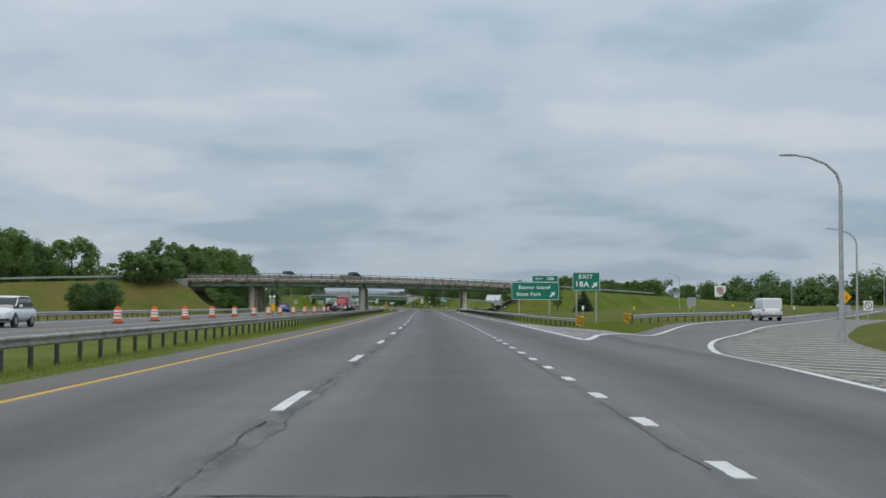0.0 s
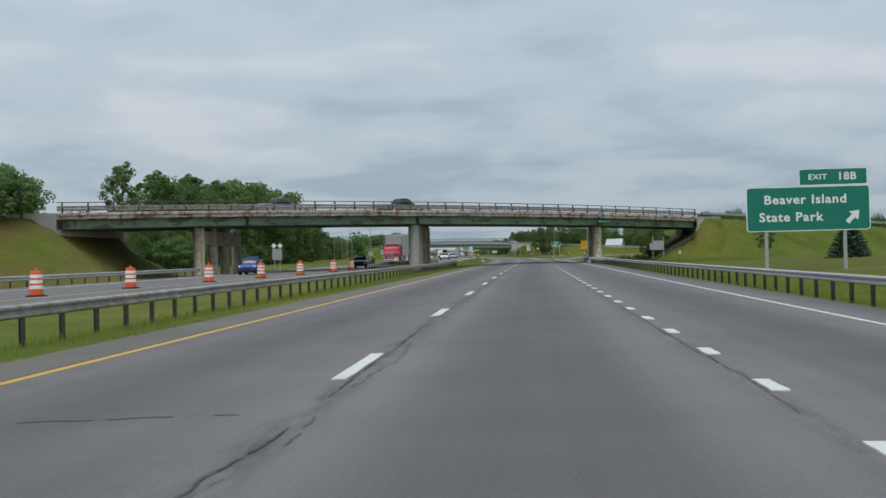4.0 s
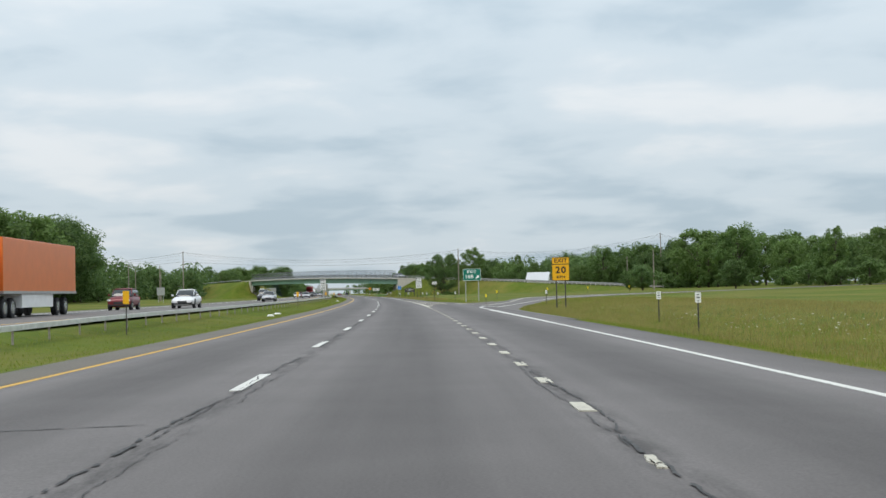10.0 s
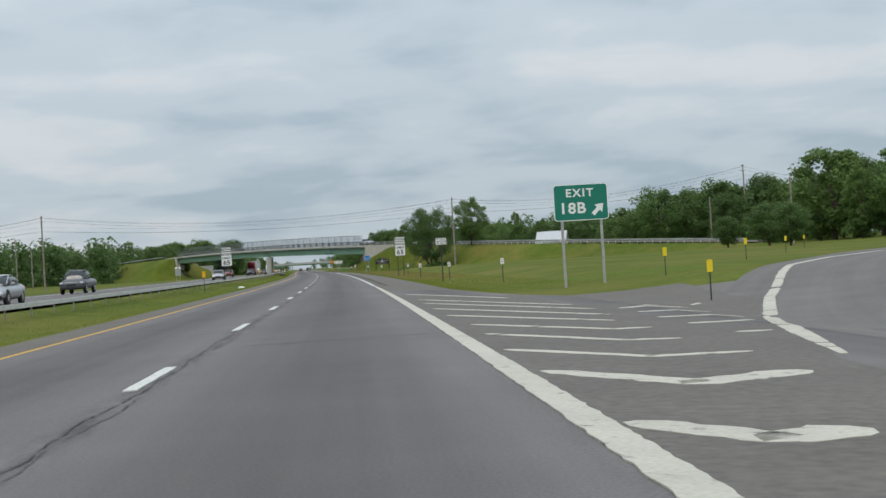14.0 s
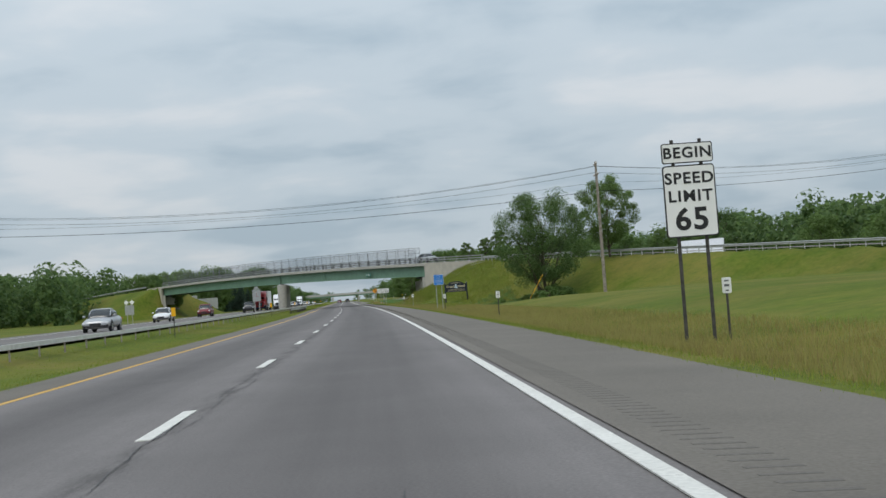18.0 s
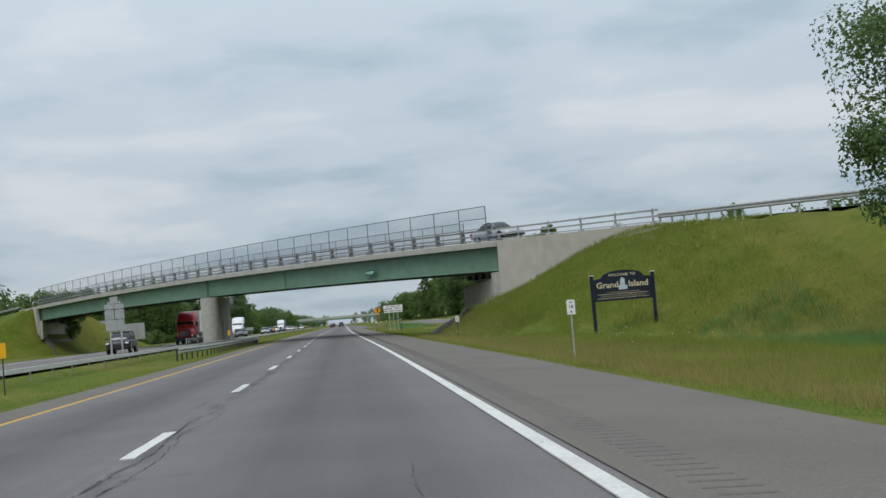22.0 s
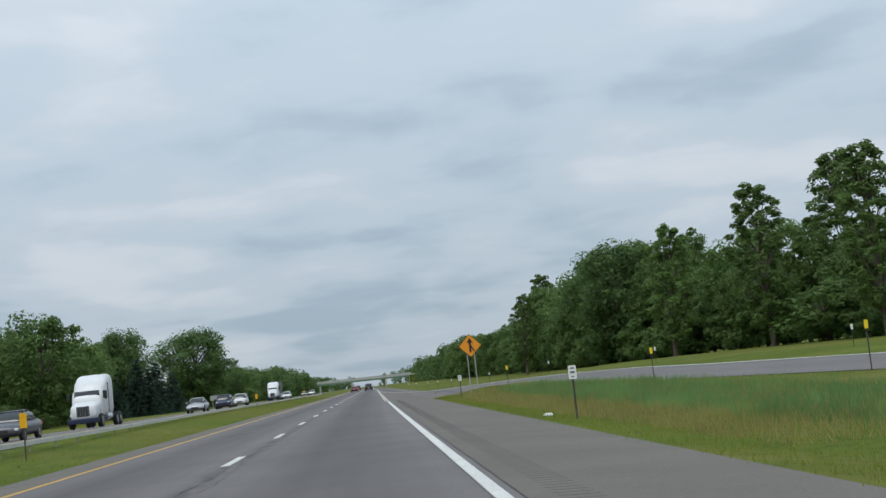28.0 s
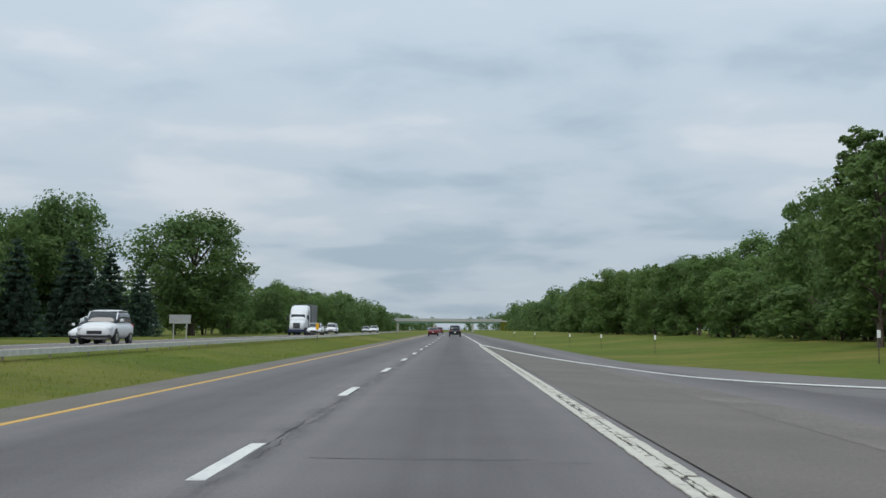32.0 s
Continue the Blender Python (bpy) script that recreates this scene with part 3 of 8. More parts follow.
# ---- builders ----
class Geo:
    """Vertices and faces gathered for one mesh."""

    def __init__(self):
        self.v, self.f = [], []

    def add(self, verts, faces):
        k = len(self.v)
        self.v += [tuple(p) for p in verts]
        self.f += [tuple(i + k for i in f) for f in faces]
        return self

    def box(self, c, size, m=None, ch=0.0):
        """A box round c; ch cuts its long edges."""
        x, y, z = (q / 2 for q in size)
        if ch:
            k = min(ch, 0.45 * min(size))
            ring = [(x - k, -y), (x, -y + k), (x, y - k), (x - k, y), (-x + k, y), (-x, y - k), (-x, -y + k), (-x + k, -y)]
            vs = [(a * (1 - k / x), b * (1 - k / y), -z) for a, b in ring] + [(a, b, -z + k) for a, b in ring] + [(a, b, z - k) for a, b in ring] + [(a * (1 - k / x), b * (1 - k / y), z) for a, b in ring]
            fs = [tuple(range(7, -1, -1)), tuple(range(24, 32))]
            for r in range(3):
                fs += [(r * 8 + i, r * 8 + (i + 1) % 8, r * 8 + 8 + (i + 1) % 8, r * 8 + 8 + i) for i in range(8)]
        else:
            vs = [(i, j, k) for k in (-z, z) for j in (-y, y) for i in (-x, x)]
            fs = [(0, 2, 3, 1), (4, 5, 7, 6), (0, 1, 5, 4), (2, 6, 7, 3), (0, 4, 6, 2), (1, 3, 7, 5)]
        c = Vector(c)
        vs = [((m @ Vector(p)) if m else Vector(p)) + c for p in vs]
        return self.add(vs, fs)

    def tube(self, pts, r, n=8, r2=None, cap=True):
        """A round bar along pts, tapering from r to r2."""
        pts = [Vector(p) for p in pts]
        k = len(pts)
        rings = []
        for i, p in enumerate(pts):
            t = (pts[min(i + 1, k - 1)] - pts[max(i - 1, 0)]).normalized()
            a = t.cross(Vector((0, 0, 1)) if abs(t.z) < 0.95 else Vector((1, 0, 0))).normalized()
            b = t.cross(a)
            q = r if r2 is None else r + (r2 - r) * i / (k - 1)
            rings.append([p + (a * math.cos(2 * math.pi * j / n) + b * math.sin(2 * math.pi * j / n)) * q for j in range(n)])
        vs = [p for ring in rings for p in ring]
        fs = [(i * n + j, i * n + (j + 1) % n, (i + 1) * n + (j + 1) % n, (i + 1) * n + j) for i in range(k - 1) for j in range(n)]
        if cap:
            fs += [tuple(range(n - 1, -1, -1)), tuple(range((k - 1) * n, k * n))]
        return self.add(vs, fs)

    def sweep(self, rings, closed=True, cap=True):
        """Skins a row of rings of points."""
        n, k = len(rings[0]), len(rings)
        vs = [p for ring in rings for p in ring]
        m = n if closed else n - 1
        fs = [(i * n + j, i * n + (j + 1) % n, (i + 1) * n + (j + 1) % n, (i + 1) * n + j) for i in range(k - 1) for j in range(m)]
        if cap and closed:
            fs += [tuple(range(n - 1, -1, -1)), tuple(range((k - 1) * n, k * n))]
        return self.add(vs, fs)

    def wheel(self, c, r, w, n=20):
        """A disc on an axle along x, with rounded shoulders."""
        prof = [(-w / 2, r * 0.6), (-w / 2, r * 0.93), (-w * 0.36, r), (w * 0.36, r), (w / 2, r * 0.93), (w / 2, r * 0.6)]
        rings = [[(c[0] + a, c[1] + q * math.cos(2 * math.pi * j / n), c[2] + q * math.sin(2 * math.pi * j / n)) for j in range(n)] for a, q in prof]
        return self.sweep(rings)

    def mesh(self, name):
        me = bpy.data.meshes.new(name)
        me.from_pydata(self.v, [], self.f)
        me.update()
        return me


def part(name, geo, material, parent=None, label="", smooth_faces=False):
    me = geo.mesh(name) if isinstance(geo, Geo) else geo
    if not me.materials:
        me.materials.append(material)
    if smooth_faces:
        me.polygons.foreach_set("use_smooth", [True] * len(me.polygons))
    ob = new(name, me)
    if parent:
        ob.parent = parent
    if label:
        ob["label"] = label
    return ob


def place(s, d, z=None, yaw=0.0):
    """A pose at a point of the plan, looking along the road."""
    x, y = road(s, d)
    return pose(x, y, ground_z(s, d) if z is None else z, 0, 0, math.degrees(heading(s)) + yaw)


def thing(name, m, label, category, group=""):
    ob = new(name)
    ob.matrix_basis = m
    return tagged(ob, label, category, group)


def ribbon(name, rows, material, parent, gaps=()):
    """A thin painted line with sides, through rows of a left and a right point; the rows listed in gaps are not joined to the next."""
    vs, fs = [], []
    for a, b in rows:
        vs += [(a[0], a[1], a[2] - 0.012), a, b, (b[0], b[1], b[2] - 0.012)]
    fs.append((0, 1, 2, 3))
    for i in range(len(rows) - 1):
        k = 4 * i
        if i in gaps:
            fs.append((k + 4, k + 5, k + 6, k + 7))
            continue
        for j in range(3):
            fs.append((k + j, k + 4 + j, k + 5 + j, k + 1 + j))
    return flat(name, vs, fs, None, material, parent)


def strip(name, s0, s1, step, d0, d1, cols, dz, material, zf=None, parent=None, kind="structure", label=""):
    """A ribbon of surface between two offsets d0(s), d1(s), lying dz above the ground profile."""
    n = max(2, int((s1 - s0) / step) + 1)
    vs, fs, uv = [], [], []
    for i in range(n):
        s = s0 + (s1 - s0) * i / (n - 1)
        a, b = d0(s), d1(s)
        for j in range(cols + 1):
            d = a + (b - a) * j / cols
            x, y = road(s, d)
            vs.append((x, y, (zf or base)(s, d) + dz))
            uv.append((d, s))
    if cols == 1:
        return ribbon(name, list(zip(vs[::2], vs[1::2])), material, parent)
    for i in range(n - 1):
        for j in range(cols):
            k = i * (cols + 1) + j
            fs.append((k, k + 1, k + cols + 2, k + cols + 1))
    return flat(name, vs, fs, uv, material, parent, kind, label)


def flat(name, vs, fs, uv, material, parent=None, kind="structure", label=""):
    me = bpy.data.meshes.new(name)
    me.from_pydata(vs, [], fs)
    if uv:
        lay = me.uv_layers.new(name="plan")
        lay.data.foreach_set("uv", [c for f in fs for i in f for c in uv[i]])
    me.materials.append(material)
    me.update()
    ob = new(name, me)
    if parent:
        ob.parent = parent
    if not parent:
        tagged(ob, label, "", "", kind)
    return ob


def path_strip(name, line, half, dz, material, off=0.0, step=2.0, parent=None, a=0.0, b=1.0, label=""):
    """A ribbon of half width along a line of (s, d), shifted sideways by off."""
    pts = [Vector(p) for p in line]
    fine = []
    for i in range(len(pts) - 1):
        p0, p1, p2, p3 = pts[max(i - 1, 0)], pts[i], pts[i + 1], pts[min(i + 2, len(pts) - 1)]
        k = max(2, int((p2 - p1).length / step))
        for j in range(k):
            t = j / k
            fine.append(0.5 * ((2 * p1) + (p2 - p0) * t + (2 * p0 - 5 * p1 + 4 * p2 - p3) * t * t + (3 * p1 - p0 - 3 * p2 + p3) * t ** 3))
    fine.append(pts[-1])
    fine = fine[int(a * len(fine)):max(2, int(b * len(fine)))]
    vs, fs, uv = [], [], []
    cols = 16 if half > 1 else 1
    for i, p in enumerate(fine):
        t = (fine[min(i + 1, len(fine) - 1)] - fine[max(i - 1, 0)]).normalized()
        nr = Vector((-t.y, t.x))
        for j in range(cols + 1):
            q = p + nr * (off + half * (2 * j / cols - 1))
            x, y = road(q.x, q.y)
            vs.append((x, y, base(q.x, q.y) + dz))
            uv.append((off + half * (2 * j / cols - 1), p.x))
    if cols == 1:
        return ribbon(name, list(zip(vs[::2], vs[1::2])), material, parent)
    for i in range(len(fine) - 1):
        for j in range(cols):
            k = i * (cols + 1) + j
            fs.append((k, k + 1, k + cols + 2, k + cols + 1))
    return flat(name, vs, fs, uv, material, parent, label=label)


# ---- ground: one sheet out to the horizon ----
def build_ground():
    srows = [-900, -500, -300, -200, -150, -110, -80] + [-60 + 4.0 * i for i in range(275)] + [1050 + 10 * i for i in range(16)] + [1220, 1260, 1320, 1400, 1520, 1700, 2000, 2500, 3200]
    dcol = [-2500, -1400, -800, -500, -350, -260, -200, -165, -140, -120, -105, -95]
    dcol += [-88 + 2.4 * i for i in range(21)] + [-37 + 1.2 * i for i in range(21)] + [-12.4, -11.6, -10.8, -10.0, -9.2, -8.4, -7.6, -6.9, -6.5, -4, -1.8, 1.9]
    dcol += [3.2, 4.0, 4.5, 4.9, 5.4, 6.0, 6.6, 7.1, 7.6, 8.2, 9.0, 10.0, 11.0] + [12.2 + 1.3 * i for i in range(26)] + [46.5 + 2.4 * i for i in range(12)]
    dcol += [76, 80, 86, 92, 100, 110, 122, 136, 155, 180, 215, 260, 330, 450, 700, 1200, 2500]
    vs, fs = [], []
    for s in srows:
        for d in dcol:
            x, y = road(s, d)
            z = ground_z(s, d)
            under = bed(s, d)
            if under:
                z -= (0.0, 0.03, 0.12)[under]
            else:
                z += 0.05 * noise.noise((x * 0.25, y * 0.25, 0)) * min(1.0, max(0.0, abs(d - 0.5) - 8) / 6)
            vs.append((x, y, z))
    c = len(dcol)
    for i in range(len(srows) - 1):
        for j in range(c - 1):
            k = i * c + j
            fs.append((k, k + 1, k + c + 1, k + c))
    ob = flat("ground", vs, fs, None, M_GRASS, label="mown and dry grass on verges, median and banks")
    ob.data.polygons.foreach_set("use_smooth", [True] * len(ob.data.polygons))


build_ground()

# ---- pavements ----
strip("road", -100, 1400, 4, lambda s: -6.85, pave_edge, 10, 0.0, M_ROAD, label="worn grey asphalt carriageway")
strip("opposite_road", -100, 1400, 6, lambda s: opp_mid(s) - 6.3, lambda s: opp_mid(s) + 6.3, 6, 0.02, M_RAMP, label="grey asphalt opposite carriageway")
path_strip("exit_ramp_a", RAMP_A, 3.5, -0.004, M_RAMP, label="grey asphalt exit ramp")
path_strip("entrance_apron", FRONT, 3.1, -0.010, M_APRON, label="worn paved apron beside the exit ramp")
path_strip("gore_pavement", GORE_B, 3.2, -0.011, M_RAMP, label="grey asphalt gore area between road and ramp")
path_strip("exit_ramp_b", RAMP_B, 4.7, -0.006, M_RAMP, label="grey asphalt exit ramp")
path_strip("entrance_ramp", RAMP_C, 3.5, -0.006, M_RAMP, label="grey asphalt entrance ramp")
strip("gore_surface", 386, 447, 1.5, lambda s: 2.06, lambda s: lerp(s, [386, 394, 405, 415, 420, 426, 430, 436, 447], [2.12, 2.5, 3.6, 5.5, 6.7, 8.2, 9.5, 11.5, 12.2]) + 0.1 * math.sin(s * 2.3), 5, 0.0025, M_GORE, label="dark stained asphalt of the painted gore")
strip("ramp_nose_pavement", 864, 972, 1, lambda s: min(4.45, 4.45 - (s - 943) * 0.015), lambda s: lerp(s, [864, 869, 873, 878, 884, 890, 897, 905, 915, 930, 943, 972], [4.5, 5.6, 6.7, 8.4, 9.8, 9.5, 8.7, 7.2, 5.8, 5.0, 4.7, 4.04]), 6, 0.007, M_NOSE, label="old faded crumbling asphalt beside the merging lane")
strip("shoulder_right", 455, 984, 4, lambda s: 2.06, lambda s: pave_edge(s) - 0.02 if s < 868 else lerp(s, [868, 872, 945, 984], [4.6, 4.47, 4.47, 2.3]), 3, 0.004, M_SHOULDER, label="rough grey asphalt shoulder")
strip("shoulder_left", -100, 1400, 4, lambda s: -6.83, lambda s: -5.62, 2, 0.004, M_SHOULDER, label="rough grey asphalt shoulder")

# ---- road markings ----
markings = tagged(new("lane_markings"), "painted white and yellow lane markings", "road marking", "", "structure")


def dash(s, d, length, width, material, dz=0.004, jag=0.0):
    n = 6 if jag else 2
    vs, fs = [], []
    for i in range(n + 1):
        q = s + length * i / n
        for e in (-1, 1):
            o = d + e * (width / 2 + (random.uniform(-jag, 0) if jag else 0))
            x, y = road(q, o)
            vs.append((x, y, base(q, o) + dz))
    return ribbon("dash", list(zip(vs[::2], vs[1::2])), material, markings)


def worn_bar(pts, half, dz, name="hatch_bar", grow=1.0, gap=0.02, jag=0.28):
    """A hand-worn painted bar along (s, d) points, its edges and ends ragged; grow widens it towards the end."""
    rows, gaps = [], set()
    total = sum(math.dist(p, q) for p, q in zip(pts, pts[1:]))
    done = 0.0
    for (a, b), (c, e) in zip(pts, pts[1:]):
        seg = math.dist((a, b), (c, e))
        n = max(2, int(seg / 0.14))
        nx, ny = -(e - b) / seg, (c - a) / seg
        for i in range(n + 1):
            f = i / n
            g = (done + seg * f) / total
            ends = min(1.0, 0.35 + 9 * min(g, 1 - g))
            u, w = (half * (1 + (grow - 1) * g) * ends * random.uniform(1.0 - jag, 1.05) for _ in range(2))
            s, d = a + (c - a) * f, b + (e - b) * f
            if random.random() < gap:
                gaps.add(len(rows))
            rows.append(tuple((*road(s + nx * q, d + ny * q), base(s + nx * q, d + ny * q) + dz) for q in (-u, w)))
        done += seg
    return ribbon(name, rows, M_WORN, markings, gaps)


PHASE, PERIOD = 24.90 % 12.192, 12.192
random.seed(4)
for k in range(-6, 100):
    dash(PHASE + k * PERIOD, -1.84, 3.05, 0.16 if k % 3 else 0.17, M_WHITE, jag=0.012)
for k in range(0, 118):
    q = 1.25 - 36.6 + k * 3.66
    if q < 384:
        if 238 < q < 300:
            # worn through: only flakes of the dash are left
            for f in range(random.choice((2, 3, 4))):
                dash(q + random.uniform(0, 0.8), 1.89 + random.uniform(-0.07, 0.07), random.uniform(0.15, 0.45), random.uniform(0.05, 0.12), M_WORN, jag=0.03)
        else:
            dash(q + (0.4 if q > 300 else lerp(q, [56, 72, 80, 94, 103], [0.0, -0.2, -0.45, -0.6, 0.0])), 1.87, 0.9, 0.17, M_WORN if q >= 300 else M_WHITE, jag=0.02)
strip("edge_line", -100, 1400, 4, lambda s: -5.58, lambda s: -5.43, 1, 0.0045, M_YELLOW, parent=markings)
strip("edge_line", 100, 276, 4, lambda s: 5.45, lambda s: 5.57, 1, 0.0045, M_WHITE, parent=markings)
worn_bar([(276.5, 5.5), (282, 5.5), (287, 5.5), (290, 5.5)], 0.05, 0.0045, "edge_line", 1.0, 0.35)
strip("edge_line", 290, 372, 4, lambda s: 5.42, lambda s: 5.58, 1, 0.0045, M_WHITE, parent=markings)
worn_bar([(384 + 4.3 * i, 1.84 + lerp(384 + 4.3 * i, [384, 386, 440, 470], [0.13, 0.15, 0.125, 0.075])) for i in range(21)], 0.165, 0.0055, "edge_line", 0.55, 0.0, 0.12)
strip("edge_line", 470, 866, 4, lambda s: lerp(s, [470, 800, 866], [1.82, 1.80, 1.76]), lambda s: lerp(s, [470, 800, 866], [1.965, 1.95, 1.915]), 1, 0.0085, M_WHITE, parent=markings)
strip("edge_line", 985, 1400, 4, lambda s: 1.83, lambda s: 1.99, 1, 0.0045, M_WHITE, parent=markings)
strip("edge_line", -100, 1400, 6, lambda s: opp_mid(s) + 3.7, lambda s: opp_mid(s) + 3.86, 1, 0.025, M_YELLOW, parent=markings)
strip("edge_line", -100, 1400, 6, lambda s: opp_mid(s) - 3.86, lambda s: opp_mid(s) - 3.7, 1, 0.025, M_WHITE, parent=markings)

GORE_A = [(58.5, 5.35), (64.5, 6.4), (70, 7.3), (77, 9.3), (83, 11.6), (100, 17.3), (123, 26.3), (160, 45)]
EDGE_A = [(22, 6.2), (45, 8.0), (63.6, 11.0), (81, 16.1), (105, 26), (133, 37.9), (165, 54)]
path_strip("edge_line", GORE_A, 0.13, 0.012, M_WHITE, parent=markings)
path_strip("edge_line", [(58.5, 5.3), (66, 5.3), (85, 5.4), (103, 5.51)], 0.12, 0.006, M_WHITE, parent=markings)
path_strip("edge_line", EDGE_A, 0.11, 0.012, M_WHITE, parent=markings)
random.seed(6)
for k in range(24):
    q = 33 + 2.0 * k
    e = lerp(q, [p[0] for p in EDGE_A], [p[1] for p in EDGE_A])
    far = lerp(q - 7.6, [p[0] for p in FRONT], [p[1] for p in FRONT]) + 2.7
    worn_bar([(q, e + 0.15), (q - 3.8, e + 2.0), (q - 7.6, min(e + 3.9, far))], 0.10, 0.012, gap=0.01)
for bar in (((62.0, 5.4), (62.3, 5.9)), ((66.6, 5.35), (65.6, 6.4)), ((70.4, 5.35), (68.8, 7.0)), ((74.0, 5.35), (71.5, 7.5)), ((77.6, 5.35), (74.5, 8.3)), ((81.8, 5.5), (78.0, 9.3)), ((85.2, 5.5), (80.6, 9.6)), ((88.4, 5.5), (83.6, 9.8)), ((91.6, 5.52), (87.4, 9.4)), ((95.0, 5.55), (91.6, 8.5)), ((98.3, 5.55), (96.0, 7.6)), ((101.6, 5.6), (99.8, 7.2))):
    path_strip("hatch_bar", bar, 0.17, 0.010, M_WHITE, parent=markings, step=0.6)
path_strip("edge_line", [(338, 5.5), (365, 5.7), (386.6, 5.95), (394, 6.55), (400.5, 7.35), (405.8, 8.05), (412, 9.2), (418.5, 10.8), (428, 13.65), (437.6, 17.9), (449, 23.8), (465, 33), (486, 48)], 0.095, 0.006, M_WHITE, parent=markings)
worn_bar([(415.5, 5.7), (417.6, 6.2), (420.5, 6.9), (423, 7.5), (426, 8.4), (430, 9.7), (436, 11.7), (444, 14.8), (450.5, 17.5), (461, 23.1), (472, 30.5)], 0.17, 0.0075, "edge_line", 1.0, 0.06)
# flakes of older paint beside the gore line
for s, d, n, w in ((389.4, 2.24, 0.9, 0.13), (391.2, 2.30, 0.5, 0.10), (393.0, 2.38, 0.9, 0.14), (394.6, 2.30, 0.6, 0.09), (396.0, 2.42, 0.5, 0.16), (399.4, 2.80, 0.6, 0.14), (400.6, 2.84, 0.9, 0.17), (402.2, 2.84, 1.2, 0.17), (404.5, 2.6, 0.9, 0.08), (398.0, 2.52, 0.5, 0.10)):
    worn_bar([(s, d), (s + n * 0.5, d + 0.02), (s + n, d - 0.01)], w, 0.0065, "paint_flake", 0.8, 0.1)
# chevron bars of the gore: left tip, bend, right tip
for bar in (((410.2, 2.2), (409.2, 2.9), (409.6, 3.5)), ((414.3, 2.25), (412.7, 3.35), (413.6, 4.6)), ((417.5, 2.27), (415.8, 3.67), (416.2, 4.9)), ((421.1, 2.4), (418.8, 4.02), (418.9, 4.8)),
            ((424.2, 2.5), (421.6, 4.45), (421.9, 5.1)), ((428.4, 2.4), (424.4, 5.05)), ((432.6, 2.4), (427.0, 5.5)), ((437.0, 2.45), (430.2, 5.8)), ((440.8, 2.5), (433.2, 5.8)), ((448.4, 2.5), (440.6, 5.2)),
            ((420.0, 5.9), (420.3, 6.5)), ((422.8, 5.95), (423.5, 7.25)), ((425.3, 6.05), (426.2, 7.9)), ((428.0, 6.3), (429.2, 8.6)), ((430.1, 6.35), (434.7, 9.6)), ((433.0, 7.6), (438.0, 11.2))):
    near = bar[0][0] < 416
    worn_bar(bar, 0.21 if near else 0.15, 0.0065, grow=1.35 if near else 0.9, gap=0.0 if near else 0.02)
EDGE_C = [(740, 51), (780, 33.8), (800, 28.9), (835, 22.2), (857, 19.2), (877, 16.7), (890, 14.9), (905, 12.3), (920, 9.0), (930, 6.6), (943, 4.6), (960, 3.2), (985, 2.0)]
path_strip("edge_line", EDGE_C, 0.11, 0.018, M_WHITE, parent=markings)
for d in (1.69, 1.875):
    worn_bar([(866 + 7 * i, d) for i in range(18)], 0.058, 0.0085, "edge_line", 1.0, 0.03, 0.25)
random.seed(9)
q = 866.0
while q < 985:
    n = random.uniform(0.15, 0.9)
    dash(q, 1.782 + random.uniform(-0.012, 0.012), n, random.uniform(0.06, 0.10), M_WORN, 0.008, 0.03)
    q += n + random.choice((0.03, 0.06, 0.1, 0.2, 0.45)) * random.uniform(0.6, 1.4) * (2.2 if noise.noise((q * 0.12, 3.0, 1.0)) > 0.05 else 0.6)

# ---- cracks, joints and rumble grooves ----
random.seed(7)


def crack(g, s0, s1, d, wide, wander, step=0.14):
    """A ragged dark ribbon along the road."""
    n = int(abs(s1 - s0) / step) + 1
    o = 0.0
    prev = None
    for i in range(n):
        s = s0 + (s1 - s0) * i / n
        o += random.uniform(-1, 1) * wander - o * 0.06
        w = wide * (0.35 + 0.65 * abs(noise.noise((s * 0.4, d * 9, 0.5)))) * random.uniform(0.4, 1.0)
        a, b = (*road(s, d + o - w), base(s, d + o) + 0.0035), (*road(s, d + o + w), base(s, d + o) + 0.0035)
        k = len(g.v)
        g.v += [a, b]
        if prev is not None and random.random() > 0.12 and noise.noise((s * 0.23, d * 5, 3.1)) < 0.12:
            g.f.append((prev, prev + 1, k + 1, k))
        prev = k


def cross_crack(g, s, d0, d1, wide):
    n = int((d1 - d0) / 0.10)
    o, prev = 0.0, None
    for i in range(n):
        d = d0 + (d1 - d0) * i / n
        o += random.uniform(-0.03, 0.03)
        w = wide * random.uniform(0.1, 1.0)
        k = len(g.v)
        g.v += [(*road(s + o - w, d), base(s, d) + 0.0035), (*road(s + o + w, d), base(s, d) + 0.0035)]
        if prev is not None and random.random() > 0.08:
            g.f.append((prev, k, k + 1, prev + 1))
        prev = k


gc = Geo()
crack(gc, -30, 1060, -1.745, 0.022, 0.022)
crack(gc, -30, 1060, -1.60, 0.012, 0.03)
crack(gc, 262, 345, -1.80, 0.045, 0.026)
crack(gc, 195, 345, 1.93, 0.034, 0.026)
crack(gc, 215, 330, 1.80, 0.016, 0.02)
crack(gc, 20, 195, 1.74, 0.018, 0.014)
crack(gc, 345, 410, 1.72, 0.022, 0.015)
crack(gc, 470, 900, 2.16, 0.022, 0.012)
q = 8.0
while q < 1000:
    a = random.choice((-5.3, -1.6, -1.6, -1.2))
    b = a + random.choice((1.2, 2.0, 3.2, 3.4))
    cross_crack(gc, q, a, min(b, 4.5), random.choice((0.012, 0.02, 0.035)))
    q += random.uniform(5, 15)
